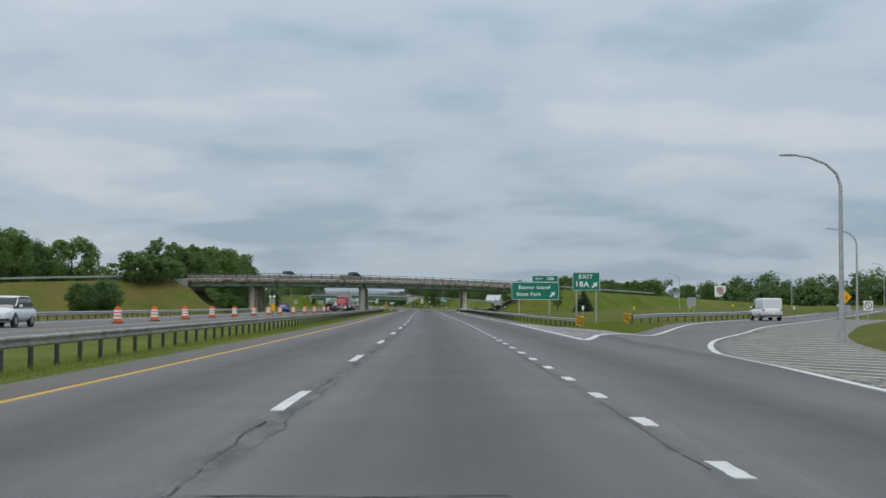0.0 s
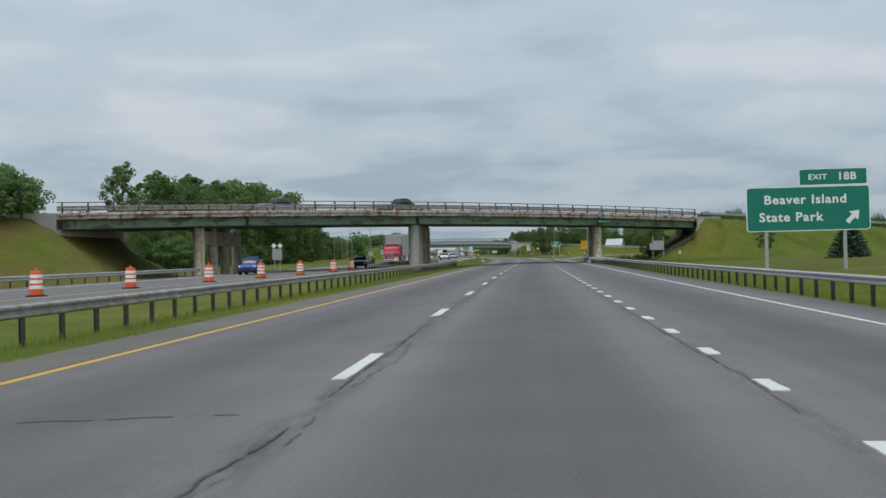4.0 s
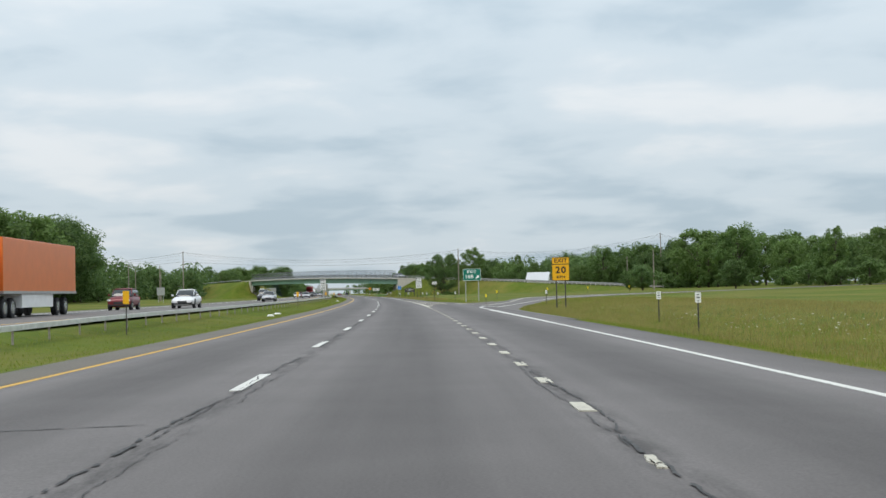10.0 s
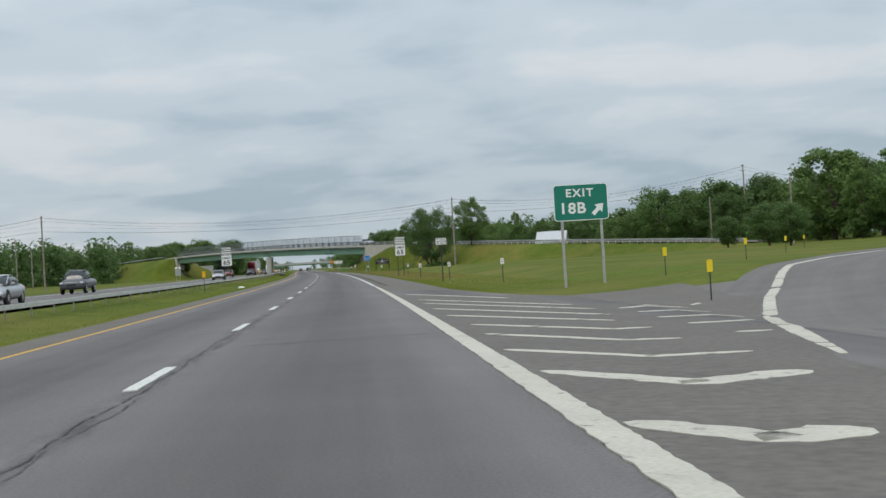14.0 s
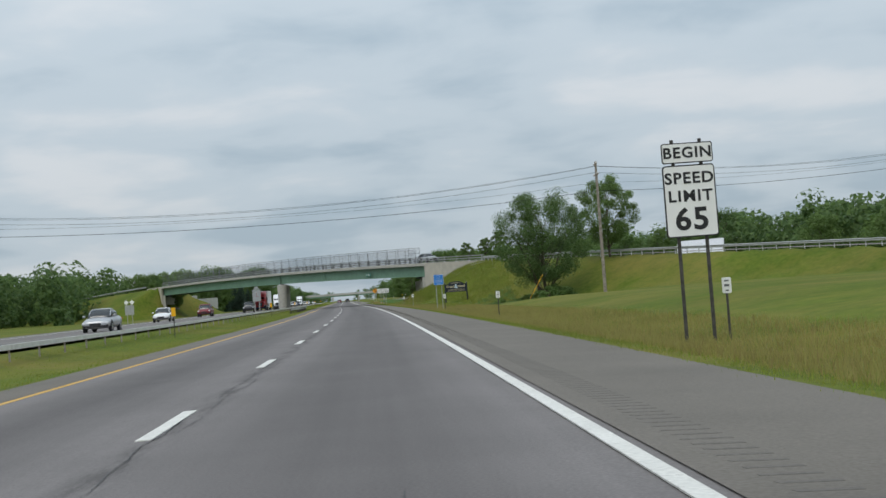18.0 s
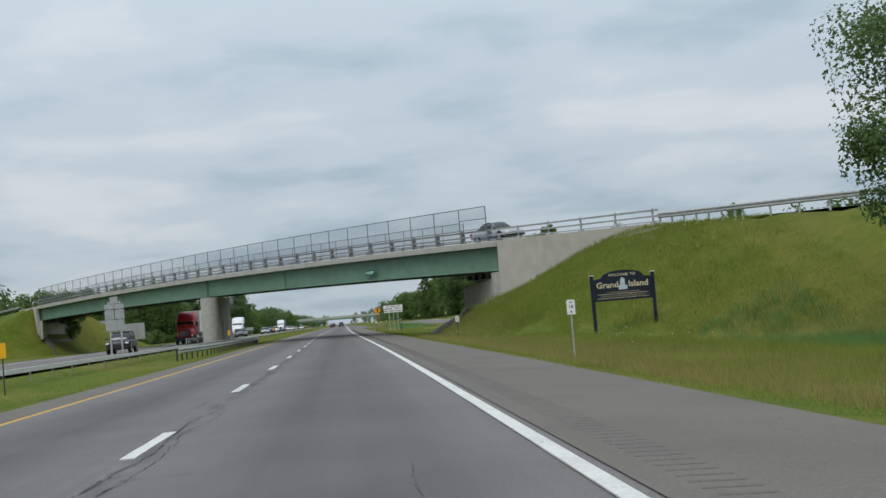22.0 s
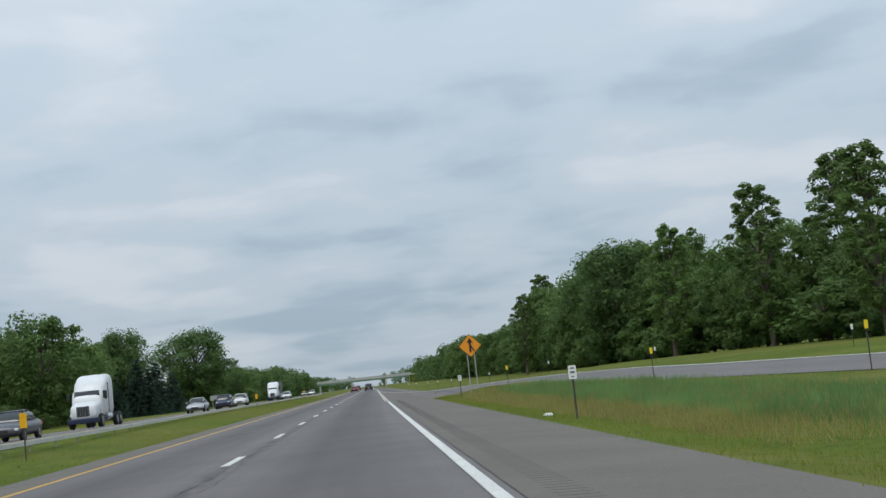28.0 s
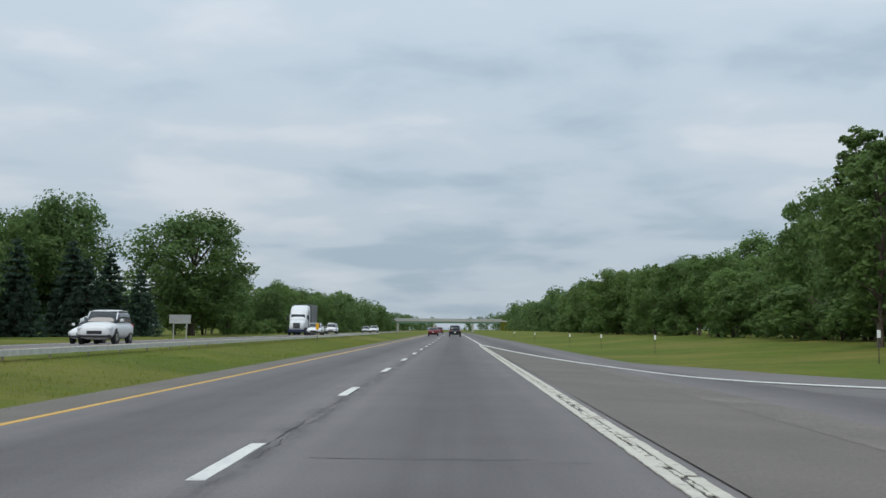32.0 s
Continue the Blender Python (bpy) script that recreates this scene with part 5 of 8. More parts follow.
def build_bridge_two():
    random.seed(22)
    root = bridge_root("overpass", B2_O, B2_U, "newer overpass with green steel girders, railings and tall mesh fence")
    l0, l1, w1, k = B2_L0, B2_L1, B2_W, B2_K
    rings = []
    for l in lrange(l0, l1, 5):
        rings.append([(l + k * w, w, (deck2(l) + 0.045 * w) + z) for w, z in ((0.05, -0.32), (0.05, -0.04), (w1 - 0.05, -0.04), (w1 - 0.05, -0.32))])
    part("deck", Geo().sweep(rings), M_UNDER, root)
    edge = [(-0.42, -0.34), (-0.42, 0.02), (-0.35, 0.06), (0.12, 0.06), (0.12, -0.26), (-0.2, -0.34)]
    parapet(root, "edge_beam", l0, l1, 0.0, k, deck2, edge, M_CONC, 0.0, 4)
    parapet(root, "edge_beam", l0, l1, w1 + 0.3, k, deck2, edge, M_CONC, 0.0, 4)
    for a, b in ((l0 + 0.4, -51.6), (-51.2, l1 - 0.2)):
        for i in range(5):
            w = 0.25 + (w1 - 0.5) * i / 4
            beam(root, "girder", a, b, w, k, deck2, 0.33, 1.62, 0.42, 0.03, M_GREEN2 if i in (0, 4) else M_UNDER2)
        for i in range(4):
            w = 0.25 + (w1 - 0.5) * (i + 0.5) / 4
            for j in range(1, int((b - a) / 5.5)):
                l = a + 5.5 * j + k * w
                g = Geo()
                z = deck2(l) - 1.1
                e = (w1 - 0.5) / 8
                g.tube([(l, w - e, z + 0.6), (l, w + e, z - 0.6)], 0.05, 5).tube([(l, w - e, z - 0.6), (l, w + e, z + 0.6)], 0.05, 5).tube([(l, w - e, z - 0.62), (l, w + e, z - 0.62)], 0.05, 5)
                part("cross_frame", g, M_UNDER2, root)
    # stiffeners and a field splice on the outer girder
    for l in (-51.4, -0.35, -33.7, l0 + 0.6):
        g = Geo().box((l, 0.10, deck2(l) - 1.13), (0.05 if l != -33.7 else 0.12, 0.16 if l != -33.7 else 0.09, 1.56 if l != -33.7 else 1.3))
        part("stiffener", g, M_GREEN2, root)
    # railings
    g = Geo()
    prof = [(-0.09, 0.0), (0.20, 0.0), (0.10, 0.18), (0.07, 0.86), (-0.09, 0.86)]
    g.sweep([[(x, a, z) for a, z in prof] for x in (-0.11, 0.11)])
    pm = g.mesh("post")
    pm.materials.append(M_BARSTEEL)
    slim = Geo().box((0, 0, 0.44), (0.10, 0.09, 0.88), None, 0.015).sweep([[(x * q, y * q, z) for x, y in ((-0.15, -0.14), (0.15, -0.14), (0.15, 0.14), (-0.15, 0.14))] for z, q in ((0.0, 1.0), (0.06, 1.0), (0.16, 0.4))]).mesh("post")
    slim.materials.append(M_GALV)
    wall_end = 15.6
    for w, side in ((0.0, -1), (w1, 1)):
        a = l0 if side < 0 else l0
        b = wall_end if side < 0 else l1 + 8
        for l in [-17.4 + 3.25 * i for i in range(-28, 12) if a + 0.5 < -17.4 + 3.25 * i < b - 0.3]:
            q = new("post", pm if l < 0 else slim)
            q.parent = root
            q.matrix_basis = pose(l + k * w, w + 0.08 * side, (deck2(l) + 0.045 * w) + 0.05, 0, 0, 0 if side < 0 else 180)
        for z, r in ((0.80, 0.055), (0.46, 0.05), (0.16, 0.03)):
            rail_bar(root, "railing", a, b, w + 0.14 * side, k if side > 0 else 0, deck2, z, r, r, M_GALV if side < 0 else M_BARSTEEL)
        # mesh fence
        for l in [-17.4 + 3.25 * i for i in range(-29, 6)]:
            q = Geo().tube([(l + k * w, w + 0.30 * side, (deck2(l) + 0.045 * w) - 0.1), (l + k * w, w + 0.30 * side, (deck2(l) + 0.045 * w) + 2.42)], 0.035, 6)
            part("fence_post", q, M_FENCE, root)
        for z in (2.42, 0.95):
            rail_bar(root, "fence_rail", -17.4 - 3.25 * 29, -17.4 + 3.25 * 5, w + 0.30 * side, k if side > 0 else 0, deck2, z, 0.025, 0.025, M_FENCE)
        rail_bar(root, "fence_rail", -4.4, -1.15, w + 0.30 * side, k if side > 0 else 0, deck2, 1.62, 0.022, 0.022, M_FENCE)
        pan = Geo()
        ls = [-17.4 + 3.25 * i for i in range(-29, 6)]
        for p, q in zip(ls, ls[1:]):
            pp, qq = p + k * w, q + k * w
            zp, zq = deck2(p) + 0.045 * w, deck2(q) + 0.045 * w
            pan.add([(pp, w + 0.30 * side, zp + 0.1), (qq, w + 0.30 * side, zq + 0.1), (qq, w + 0.30 * side, zq + 2.4), (pp, w + 0.30 * side, zp + 2.4)], [(0, 1, 2, 3)])
        part("mesh_panel", pan, M_CHAIN, root)
    # pier: two round-ended columns with a deep cap, along the road below
    pier = part("pier", Geo().box((0, 0, -50), (0.01, 0.01, 0.01)), M_CONC, root)
    pier.data.clear_geometry()
    zt = deck2(-51.4) - 2.10
    cap = Geo()
    round_wall(cap, to_local(750.6, -12.1, B2_O, B2_U, B2_N), to_local(764.2, -12.1, B2_O, B2_U, B2_N), 0.86, 2.35, zt)
    part("cap_beam", cap, M_CONC, pier)
    for sa, sb in ((750.6, 752.6), (756.4, 758.4), (762.2, 764.2)):
        col = Geo()
        round_wall(col, to_local(sa, -12.1, B2_O, B2_U, B2_N), to_local(sb, -12.1, B2_O, B2_U, B2_N), 0.84, -0.7, 2.36)
        part("column", col, M_CONC, pier)
    inset = Geo()
    round_wall(inset, to_local(751, -12.1, B2_O, B2_U, B2_N), to_local(764, -12.1, B2_O, B2_U, B2_N), 0.34, -0.7, 2.30)
    part("web_wall", inset, M_CONC, pier)
    for sa in (750.7, 754.0, 757.4, 760.8, 764.1):
        l, w = to_local(sa, -12.1, B2_O, B2_U, B2_N)
        part("bearing", Geo().box((l, w, zt + 0.08), (0.5, 0.5, 0.16), None, 0.02), M_BARSTEEL, pier)
    # abutments, wing walls and paved slopes
    for sgn, le in ((1, l1), (-1, l0)):
        part("abutment", Geo().sweep([[(le + k * w + sgn * t, w, deck2(le) + z) for t, z in ((-1.3, -4.6), (-1.3, -2.40), (0.25, -2.40), (0.25, -0.05), (1.1, -0.05), (1.1, -4.6))] for w in (-0.1, w1 + 0.3)]), M_ABUT, root)
        part("cheek_wall", Geo().sweep([[(le + k * w + sgn * t, w, deck2(le) + z) for t, z in ((-1.34, -4.6), (-1.34, -2.14), (-1.40, -2.12), (-1.40, -2.02), (0.22, -2.02), (0.22, -4.6))] for w in (-0.14, 0.42)]), M_ABUT, root)
        for i in range(5):
            w = 0.25 + (w1 - 0.5) * i / 4
            part("bearing", Geo().box((le + k * w - sgn * 0.55, w, deck2(le) + CROSS[deck2] * w - 2.17), (0.30, 0.34, 0.42), None, 0.03), M_BARSTEEL, root)
        # dark plate added across the girder ends to stand for the deep shade there
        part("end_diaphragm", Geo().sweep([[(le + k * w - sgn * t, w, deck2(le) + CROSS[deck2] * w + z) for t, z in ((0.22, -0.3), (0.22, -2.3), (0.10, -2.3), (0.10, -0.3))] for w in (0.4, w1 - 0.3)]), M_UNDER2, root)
        if sgn > 0:
            ls = lrange(0.10, wall_end, 7.8)
            for p, q in zip(ls, ls[1:]):
                wall = Geo().sweep([[(l, -0.44, deck2(l) + 0.06), (l, -0.02, deck2(l) + 0.06), (l, -0.02, -0.3), (l, -0.44, -0.3)] for l in (p, q - 0.02)])
                part("retaining_wall", wall, M_WALL, root)
        else:
            wall = Geo().sweep([[(l, -0.44, deck2(l) + 0.06), (l, -0.02, deck2(l) + 0.06), (l, -0.02, 0.0), (l, -0.44, 0.0)] for l in (le - 9, le - 0.03)])
            part("retaining_wall", wall, M_WALL, root)
        # paved slope; its dark concrete colour includes the shade of the deck
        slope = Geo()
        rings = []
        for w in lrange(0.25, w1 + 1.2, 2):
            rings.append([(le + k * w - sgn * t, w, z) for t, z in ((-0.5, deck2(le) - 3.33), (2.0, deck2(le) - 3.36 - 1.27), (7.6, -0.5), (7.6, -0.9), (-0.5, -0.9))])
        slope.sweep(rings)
        part("slope_paving", slope, M_SLOPE_CONC, root, "concrete slope paving, darkened for the shade under the deck")
    part("name_plate", Geo().box((-17.95, -0.075, deck2(-17.95) - 1.31), (1.55, 0.03, 0.44), None, 0.01), M_SGREEN, root, "small green street-name plate")
    return root


bridge_two = build_bridge_two()


def bank_rail(o, u, n, deck, ls, w, face, label, posts=M_POST, every=1.92):
    pts = []
    for l in ls:
        p = o + u * l + n * w
        pts.append((p.x, p.y, deck(l) - 0.1))
    guide_rail(pts, label, W_SECTION, face, 0.72, 0.74, every, M_GALV, posts)


bank_rail(B1_O, B1_U, B1_N, deck1, lrange(18, 62, 6), -0.3, 1, "galvanised W-beam guide rail on the bridge approach")
bank_rail(B1_O, B1_U, B1_N, deck1, lrange(-120, -67, 6), -0.3, 1, "galvanised W-beam guide rail on the bridge approach")
bank_rail(B2_O, B2_U, B2_N, deck2, lrange(22, 118, 6), -0.2, 1, "galvanised W-beam guide rail on the bridge approach", M_PALERAIL)
bank_rail(B2_O, B2_U, B2_N, deck2, lrange(15.7, 22.0, 3), -0.2, 1, "galvanised guide rail with close pale posts at the wall's end", M_PALERAIL, 0.96)
bank_rail(B2_O, B2_U, B2_N, deck2, lrange(-200, -123, 6), -0.2, 1, "galvanised W-beam guide rail on the bridge approach")
for o, u, n, deck, w1, k, spans in ((B1_O, B1_U, B1_N, deck1, B1_W, B1_K, ((B1_L1, 130), (-180, B1_L0))), (B2_O, B2_U, B2_N, deck2, B2_W, B2_K, ((B2_L1, 120), (-230, B2_L0)))):
    for a, b in spans:
        vs, fs = [], []
        ls = lrange(a, b, 5)
        for l in ls:
            for w in (1.0, w1 - 1.0):
                q = l + (k * w if abs(l) < 114 and l in (B1_L1, B1_L0, B2_L1, B2_L0) else 0)
                p = o + u * q + n * w
                vs.append((p.x, p.y, deck(q) - 0.04))
        fs = [(2 * i, 2 * i + 1, 2 * i + 3, 2 * i + 2) for i in range(len(ls) - 1)]
        flat("approach_road", vs, fs, None, M_SHOULDER, label="asphalt road on the bridge approach bank")


# ---- trees ----
def leaf_cards(centres, radii, count, size, rng, droop=0.0, flat_z=1.0):
    """Small leaf clumps scattered in lumps, facing outwards and to the sky."""
    c = np.array(centres)
    r = np.array(radii)
    idx = rng.integers(0, len(c), count)
    p = rng.normal(size=(count, 3))
    p[:, 2] += 0.25 - droop
    p /= np.linalg.norm(p, axis=1)[:, None]
    pos = c[idx] + p * (r[idx] * rng.random(count) ** 0.38)[:, None] * np.array([1, 1, 0.8 * flat_z])
    n = p * 0.8 + rng.normal(size=(count, 3)) * 0.5
    n[:, 2] += 0.5
    n /= np.linalg.norm(n, axis=1)[:, None]
    a = np.cross(n, rng.normal(size=(count, 3)))
    a /= np.linalg.norm(a, axis=1)[:, None] + 1e-9
    b = np.cross(n, a)
    s = size * rng.uniform(0.55, 1.35, count)[:, None]
    k = rng.uniform(0.32, 0.55, count)[:, None]
    v = np.stack([pos + a * s * 0.6, pos - a * s * 0.4 + b * s * k, pos - a * s * 0.4 - b * s * k], 1).reshape(-1, 3)
    return v, np.arange(count * 3).reshape(-1, 3)


def cards_mesh(name, v, f, material):
    me = bpy.data.meshes.new(name)
    me.vertices.add(len(v))
    me.vertices.foreach_set("co", v.astype(np.float32).ravel())
    me.loops.add(f.size)
    me.loops.foreach_set("vertex_index", f.astype(np.int32).ravel())
    me.polygons.add(len(f))
    me.polygons.foreach_set("loop_start", np.arange(0, f.size, f.shape[1], dtype=np.int32))
    me.polygons.foreach_set("loop_total", np.full(len(f), f.shape[1], dtype=np.int32))
    me.update(calc_edges=True)
    me.materials.append(material)
    return me


def broad_tree(name, seed, height, spread, base_h, lumps, count, size, material, label, category="tree", lean=0.0, sparse=1.0):
    """A tapered trunk with limbs, and a crown of leaf clumps in uneven lumps."""
    rng = np.random.default_rng(seed)
    root = thing(name, Matrix.Identity(4), label, category)
    g = Geo()
    top = height * 0.78
    trunk = [(lean * (max(z, 0) / height) ** 1.5 + rng.normal() * 0.06 * z / 4, rng.normal() * 0.05 * z / 4, z) for z in np.linspace(-0.3, top, 8)]
    r0 = (0.022 if sparse > 0.9 else 0.012) * height + 0.04
    g.tube(trunk, r0, 8, r0 * 0.25)
    cs, rs = [], []
    lumps, count, size = int(lumps * 1.5), int(count * 1.75), size * 0.74
    for i in range(lumps):
        t = (i + 0.5) / lumps
        z = base_h + (height - base_h) * (0.06 + 0.88 * t)
        prof = math.sin(math.pi * min(max((z - base_h) / (height - base_h), 0.02), 0.98)) ** 0.6
        a = i * 2.4 + rng.uniform(-0.5, 0.5)
        q = spread * prof * rng.uniform(0.35, 0.95)
        c = (q * math.cos(a) + lean * z / height, q * math.sin(a), z + rng.uniform(-0.4, 0.4))
        cs.append(c)
        rs.append(spread * rng.uniform(0.17, 0.36) * sparse)
        if i % 3 == 0:
            zf = max(base_h * 0.7, z - q * 0.8)
            k = min(int(7 * zf / top), 6)
            st = trunk[max(k, 1)]
            g.tube([st, ((st[0] + c[0]) / 2, (st[1] + c[1]) / 2, (st[2] + c[2]) / 2 + 0.3), c], r0 * 0.34, 5, r0 * 0.06)
    part("trunk", g, M_BARK, root)
    v, f = leaf_cards(cs, rs, count, size, rng)
    ob = new("crown", cards_mesh("crown", v, f, material))
    ob.parent = root
    return root


def conifer_tree(name, seed, height, spread, count, label):
    rng = np.random.default_rng(seed)
    root = thing(name, Matrix.Identity(4), label, "tree")
    g = Geo()
    g.tube([(0, 0, -0.3), (0, 0, height * 0.5), (0, 0, height * 0.97)], 0.02 * height, 7, 0.02)
    cs, rs = [], []
    tiers = 15
    for i in range(tiers):
        z = height * (0.08 + 0.9 * i / tiers)
        r = spread * (1 - i / tiers) ** 0.85
        n = max(3, int(9 * (1 - i / tiers)) + 2)
        for j in range(n):
            a = 2 * math.pi * j / n + i
            for q in (0.45, 0.85):
                cs.append((r * q * math.cos(a), r * q * math.sin(a), z - r * q * 0.28 + rng.uniform(-0.15, 0.15)))
                rs.append(0.16 * r + 0.22)
            if j % 2 == 0 and i < 10:
                g.tube([(0, 0, z + 0.1), (r * 0.9 * math.cos(a), r * 0.9 * math.sin(a), z - r * 0.28)], 0.04, 4, 0.01)
    part("trunk", g, M_BARK, root)
    v, f = leaf_cards(cs, rs, int(count * 1.7), 0.32, rng, 0.5, 0.7)
    ob = new("crown", cards_mesh("crown", v, f, M_NEEDLE))
    ob.parent = root
    return root


T_MAPLE = broad_tree("tree", 1, 12, 4.8, 1.6, 46, 5200, 0.46, M_LEAF, "tall green broadleaf tree at the wood's edge")
T_ROUND = broad_tree("tree", 2, 13, 5.6, 1.4, 62, 9800, 0.42, M_LEAF_D, "broad round dark green maple tree")
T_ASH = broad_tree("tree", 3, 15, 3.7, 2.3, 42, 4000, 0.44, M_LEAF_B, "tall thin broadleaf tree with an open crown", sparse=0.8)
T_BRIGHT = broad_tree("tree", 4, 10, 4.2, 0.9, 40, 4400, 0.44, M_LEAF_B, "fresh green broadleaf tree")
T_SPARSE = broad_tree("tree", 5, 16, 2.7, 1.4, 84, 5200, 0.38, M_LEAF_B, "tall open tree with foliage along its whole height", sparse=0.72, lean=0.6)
T_CONIFER = conifer_tree("spruce", 6, 11, 3.0, 5200, "dark blue-green spruce with drooping branches")
T_BUSH = broad_tree("shrub", 7, 3.4, 2.3, 0.15, 18, 1500, 0.34, M_LEAF, "dense green shrub at the wood's edge", "shrub")
T_DEAD = broad_tree("tree", 8, 13, 3.2, 3.0, 30, 60, 0.3, M_LEAF_D, "bare dead tree with pale branches")
FIRST = {}


def plant(proto, s, d, height=None, width=None, label="", z=None, turn=None):
    """Puts a tree of a kind at a point of the plan, scaled to a height; the first one is the prototype itself."""
    native = {T_MAPLE: 12, T_ROUND: 13, T_ASH: 15, T_BRIGHT: 10, T_SPARSE: 16, T_CONIFER: 11, T_BUSH: 3.4, T_DEAD: 13}[proto]
    k = (height or native) / native
    w = k * (width or 1.0)
    x, y = road(s, d)
    zz = ground_z(s, d) - 0.05 if z is None else z
    m = pose(x, y, zz, 0, 0, random.uniform(0, 360) if turn is None else turn) @ Matrix.Diagonal((w, w, k, 1))
    if proto not in FIRST:
        FIRST[proto] = True
        proto.matrix_basis = m
        ob = proto
    else:
        ob = copy_thing(proto, m) if proto.matrix_basis.to_scale()[0] == 1 else unscaled_copy(proto, m)
    if label:
        ob["label"] = label
    return ob


def unscaled_copy(ob, m):
    c = copy_thing(ob, m)
    c.matrix_basis = m
    return c


random.seed(31)


def row_of_trees(s0, s1, d0, d1, n, kinds, h0, h1, shrubs=0):
    for i in range(n):
        s = s0 + (s1 - s0) * (i + random.uniform(0.1, 0.9)) / n
        plant(random.choice(kinds), s, random.uniform(d0, d1), random.uniform(h0, h1), random.uniform(0.85, 1.2))
    for i in range(shrubs):
        s = s0 + (s1 - s0) * (i + random.uniform(0.1, 0.9)) / shrubs
        plant(T_BUSH, s, d0 + random.uniform(-1.5, 2.0) * (1 if d0 > 0 else -1), random.uniform(2.2, 4.6), random.uniform(0.9, 1.5))


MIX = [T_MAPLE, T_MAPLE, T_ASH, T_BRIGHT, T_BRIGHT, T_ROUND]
# right-hand wood past the second bridge
def wood_edge(s):
    return lerp(s, [760, 800, 850, 890, 915, 945, 985, 1050, 1100, 1250, 1600], [84, 70, 54, 42, 32, 29, 26.5, 25, 25, 28, 32])


def wood(s0, s1, back, n, kinds, h0, h1, shrubs=0, depth=5.0):
    """Trees in a belt behind the wood's edge."""
    for i in range(n):
        s = s0 + (s1 - s0) * (i + random.uniform(0.05, 0.95)) / n
        d = wood_edge(s) + back + random.uniform(0, depth)
        plant(random.choice(kinds), s, d, random.uniform(h0, h1) * random.choice((0.8, 1.0, 1.0, 1.12)), random.uniform(0.8, 1.25))
    for i in range(shrubs):
        s = s0 + (s1 - s0) * (i + random.uniform(0.1, 0.9)) / shrubs
        plant(T_BUSH, s, wood_edge(s) + back + random.uniform(-1.5, 1.5), random.uniform(1.8, 5.0), random.uniform(0.9, 1.6))


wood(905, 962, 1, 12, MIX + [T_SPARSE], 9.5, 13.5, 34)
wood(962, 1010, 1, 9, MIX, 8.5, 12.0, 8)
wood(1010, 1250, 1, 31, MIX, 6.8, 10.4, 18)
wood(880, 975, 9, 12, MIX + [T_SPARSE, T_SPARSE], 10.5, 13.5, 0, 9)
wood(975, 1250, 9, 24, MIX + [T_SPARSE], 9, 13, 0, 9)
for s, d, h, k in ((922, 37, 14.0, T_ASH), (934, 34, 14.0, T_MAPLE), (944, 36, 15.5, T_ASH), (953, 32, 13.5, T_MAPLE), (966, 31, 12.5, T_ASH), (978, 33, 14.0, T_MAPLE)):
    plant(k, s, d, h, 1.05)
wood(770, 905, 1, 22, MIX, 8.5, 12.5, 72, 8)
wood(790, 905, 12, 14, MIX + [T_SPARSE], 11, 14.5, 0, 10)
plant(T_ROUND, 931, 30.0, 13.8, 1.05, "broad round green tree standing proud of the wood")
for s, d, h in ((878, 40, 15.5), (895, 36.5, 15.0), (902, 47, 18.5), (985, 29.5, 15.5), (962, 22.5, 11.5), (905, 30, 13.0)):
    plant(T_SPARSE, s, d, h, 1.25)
plant(T_DEAD, 838, 45.3, 13.6)
plant(T_DEAD, 842, 48.8, 13.8)
# left-hand wood past the second bridge
plant(T_ROUND, 1090, -40.0, 18.6, 1.30, "large round dark green maple beside the opposite lanes")
plant(T_ROUND, 1064, -52.0, 18.5, 0.95)
for s, d, h in ((1058, -44, 11.5), (1050, -46.5, 12.5), (1064, -41.5, 9.5), (1040, -50, 12), (1046, -43.5, 10)):
    plant(T_CONIFER, s, d, h, 1.15)
plant(T_MAPLE, 972, -46, 16.5, 1.1)
row_of_trees(955, 1030, -50, -60, 9, MIX, 13, 18, 6)
row_of_trees(1018, 1085, -54, -68, 11, [T_ROUND, T_MAPLE, T_ROUND], 12, 17, 6)
row_of_trees(1100, 1290, -38, -50, 24, MIX, 8, 12.5, 12)
row_of_trees(880, 970, -46, -62, 9, MIX, 10, 15, 8)
plant(T_BRIGHT, 822, -40, 5.5)
# left-hand wood between the bridges
row_of_trees(300, 325, -56, -68, 5, [T_BRIGHT, T_MAPLE], 6.5, 8.5, 4)
row_of_trees(328, 380, -56, -68, 11, [T_BRIGHT, T_ROUND, T_MAPLE, T_ASH], 13, 18, 7)
row_of_trees(380, 480, -56, -68, 17, [T_BRIGHT, T_MAPLE, T_MAPLE, T_ASH], 13, 19, 9)
row_of_trees(480, 560, -72, -90, 15, MIX, 16, 21, 5)
row_of_trees(560, 640, -72, -92, 15, MIX, 15, 20, 4)
# left of the first bridge
row_of_trees(286, 314, -49, -56, 7, MIX, 4.5, 6.5, 5)
row_of_trees(170, 240, -84, -104, 13, MIX, 13, 16)
row_of_trees(240, 330, -84, -104, 16, MIX, 14, 17)
for s, d, h in ((172, -43, 4.2), (176, -41, 4.6), (180, -42.5, 4.0)):
    plant(T_ROUND, s, d, h, 1.25, "low dark rounded tree beside the bank")
for s, d, h in ((226, -45, 4), (229, -43, 3.4), (223, -48, 4.6), (231, -49, 4.5)):
    plant(T_BUSH, s, d, h, 1.2)
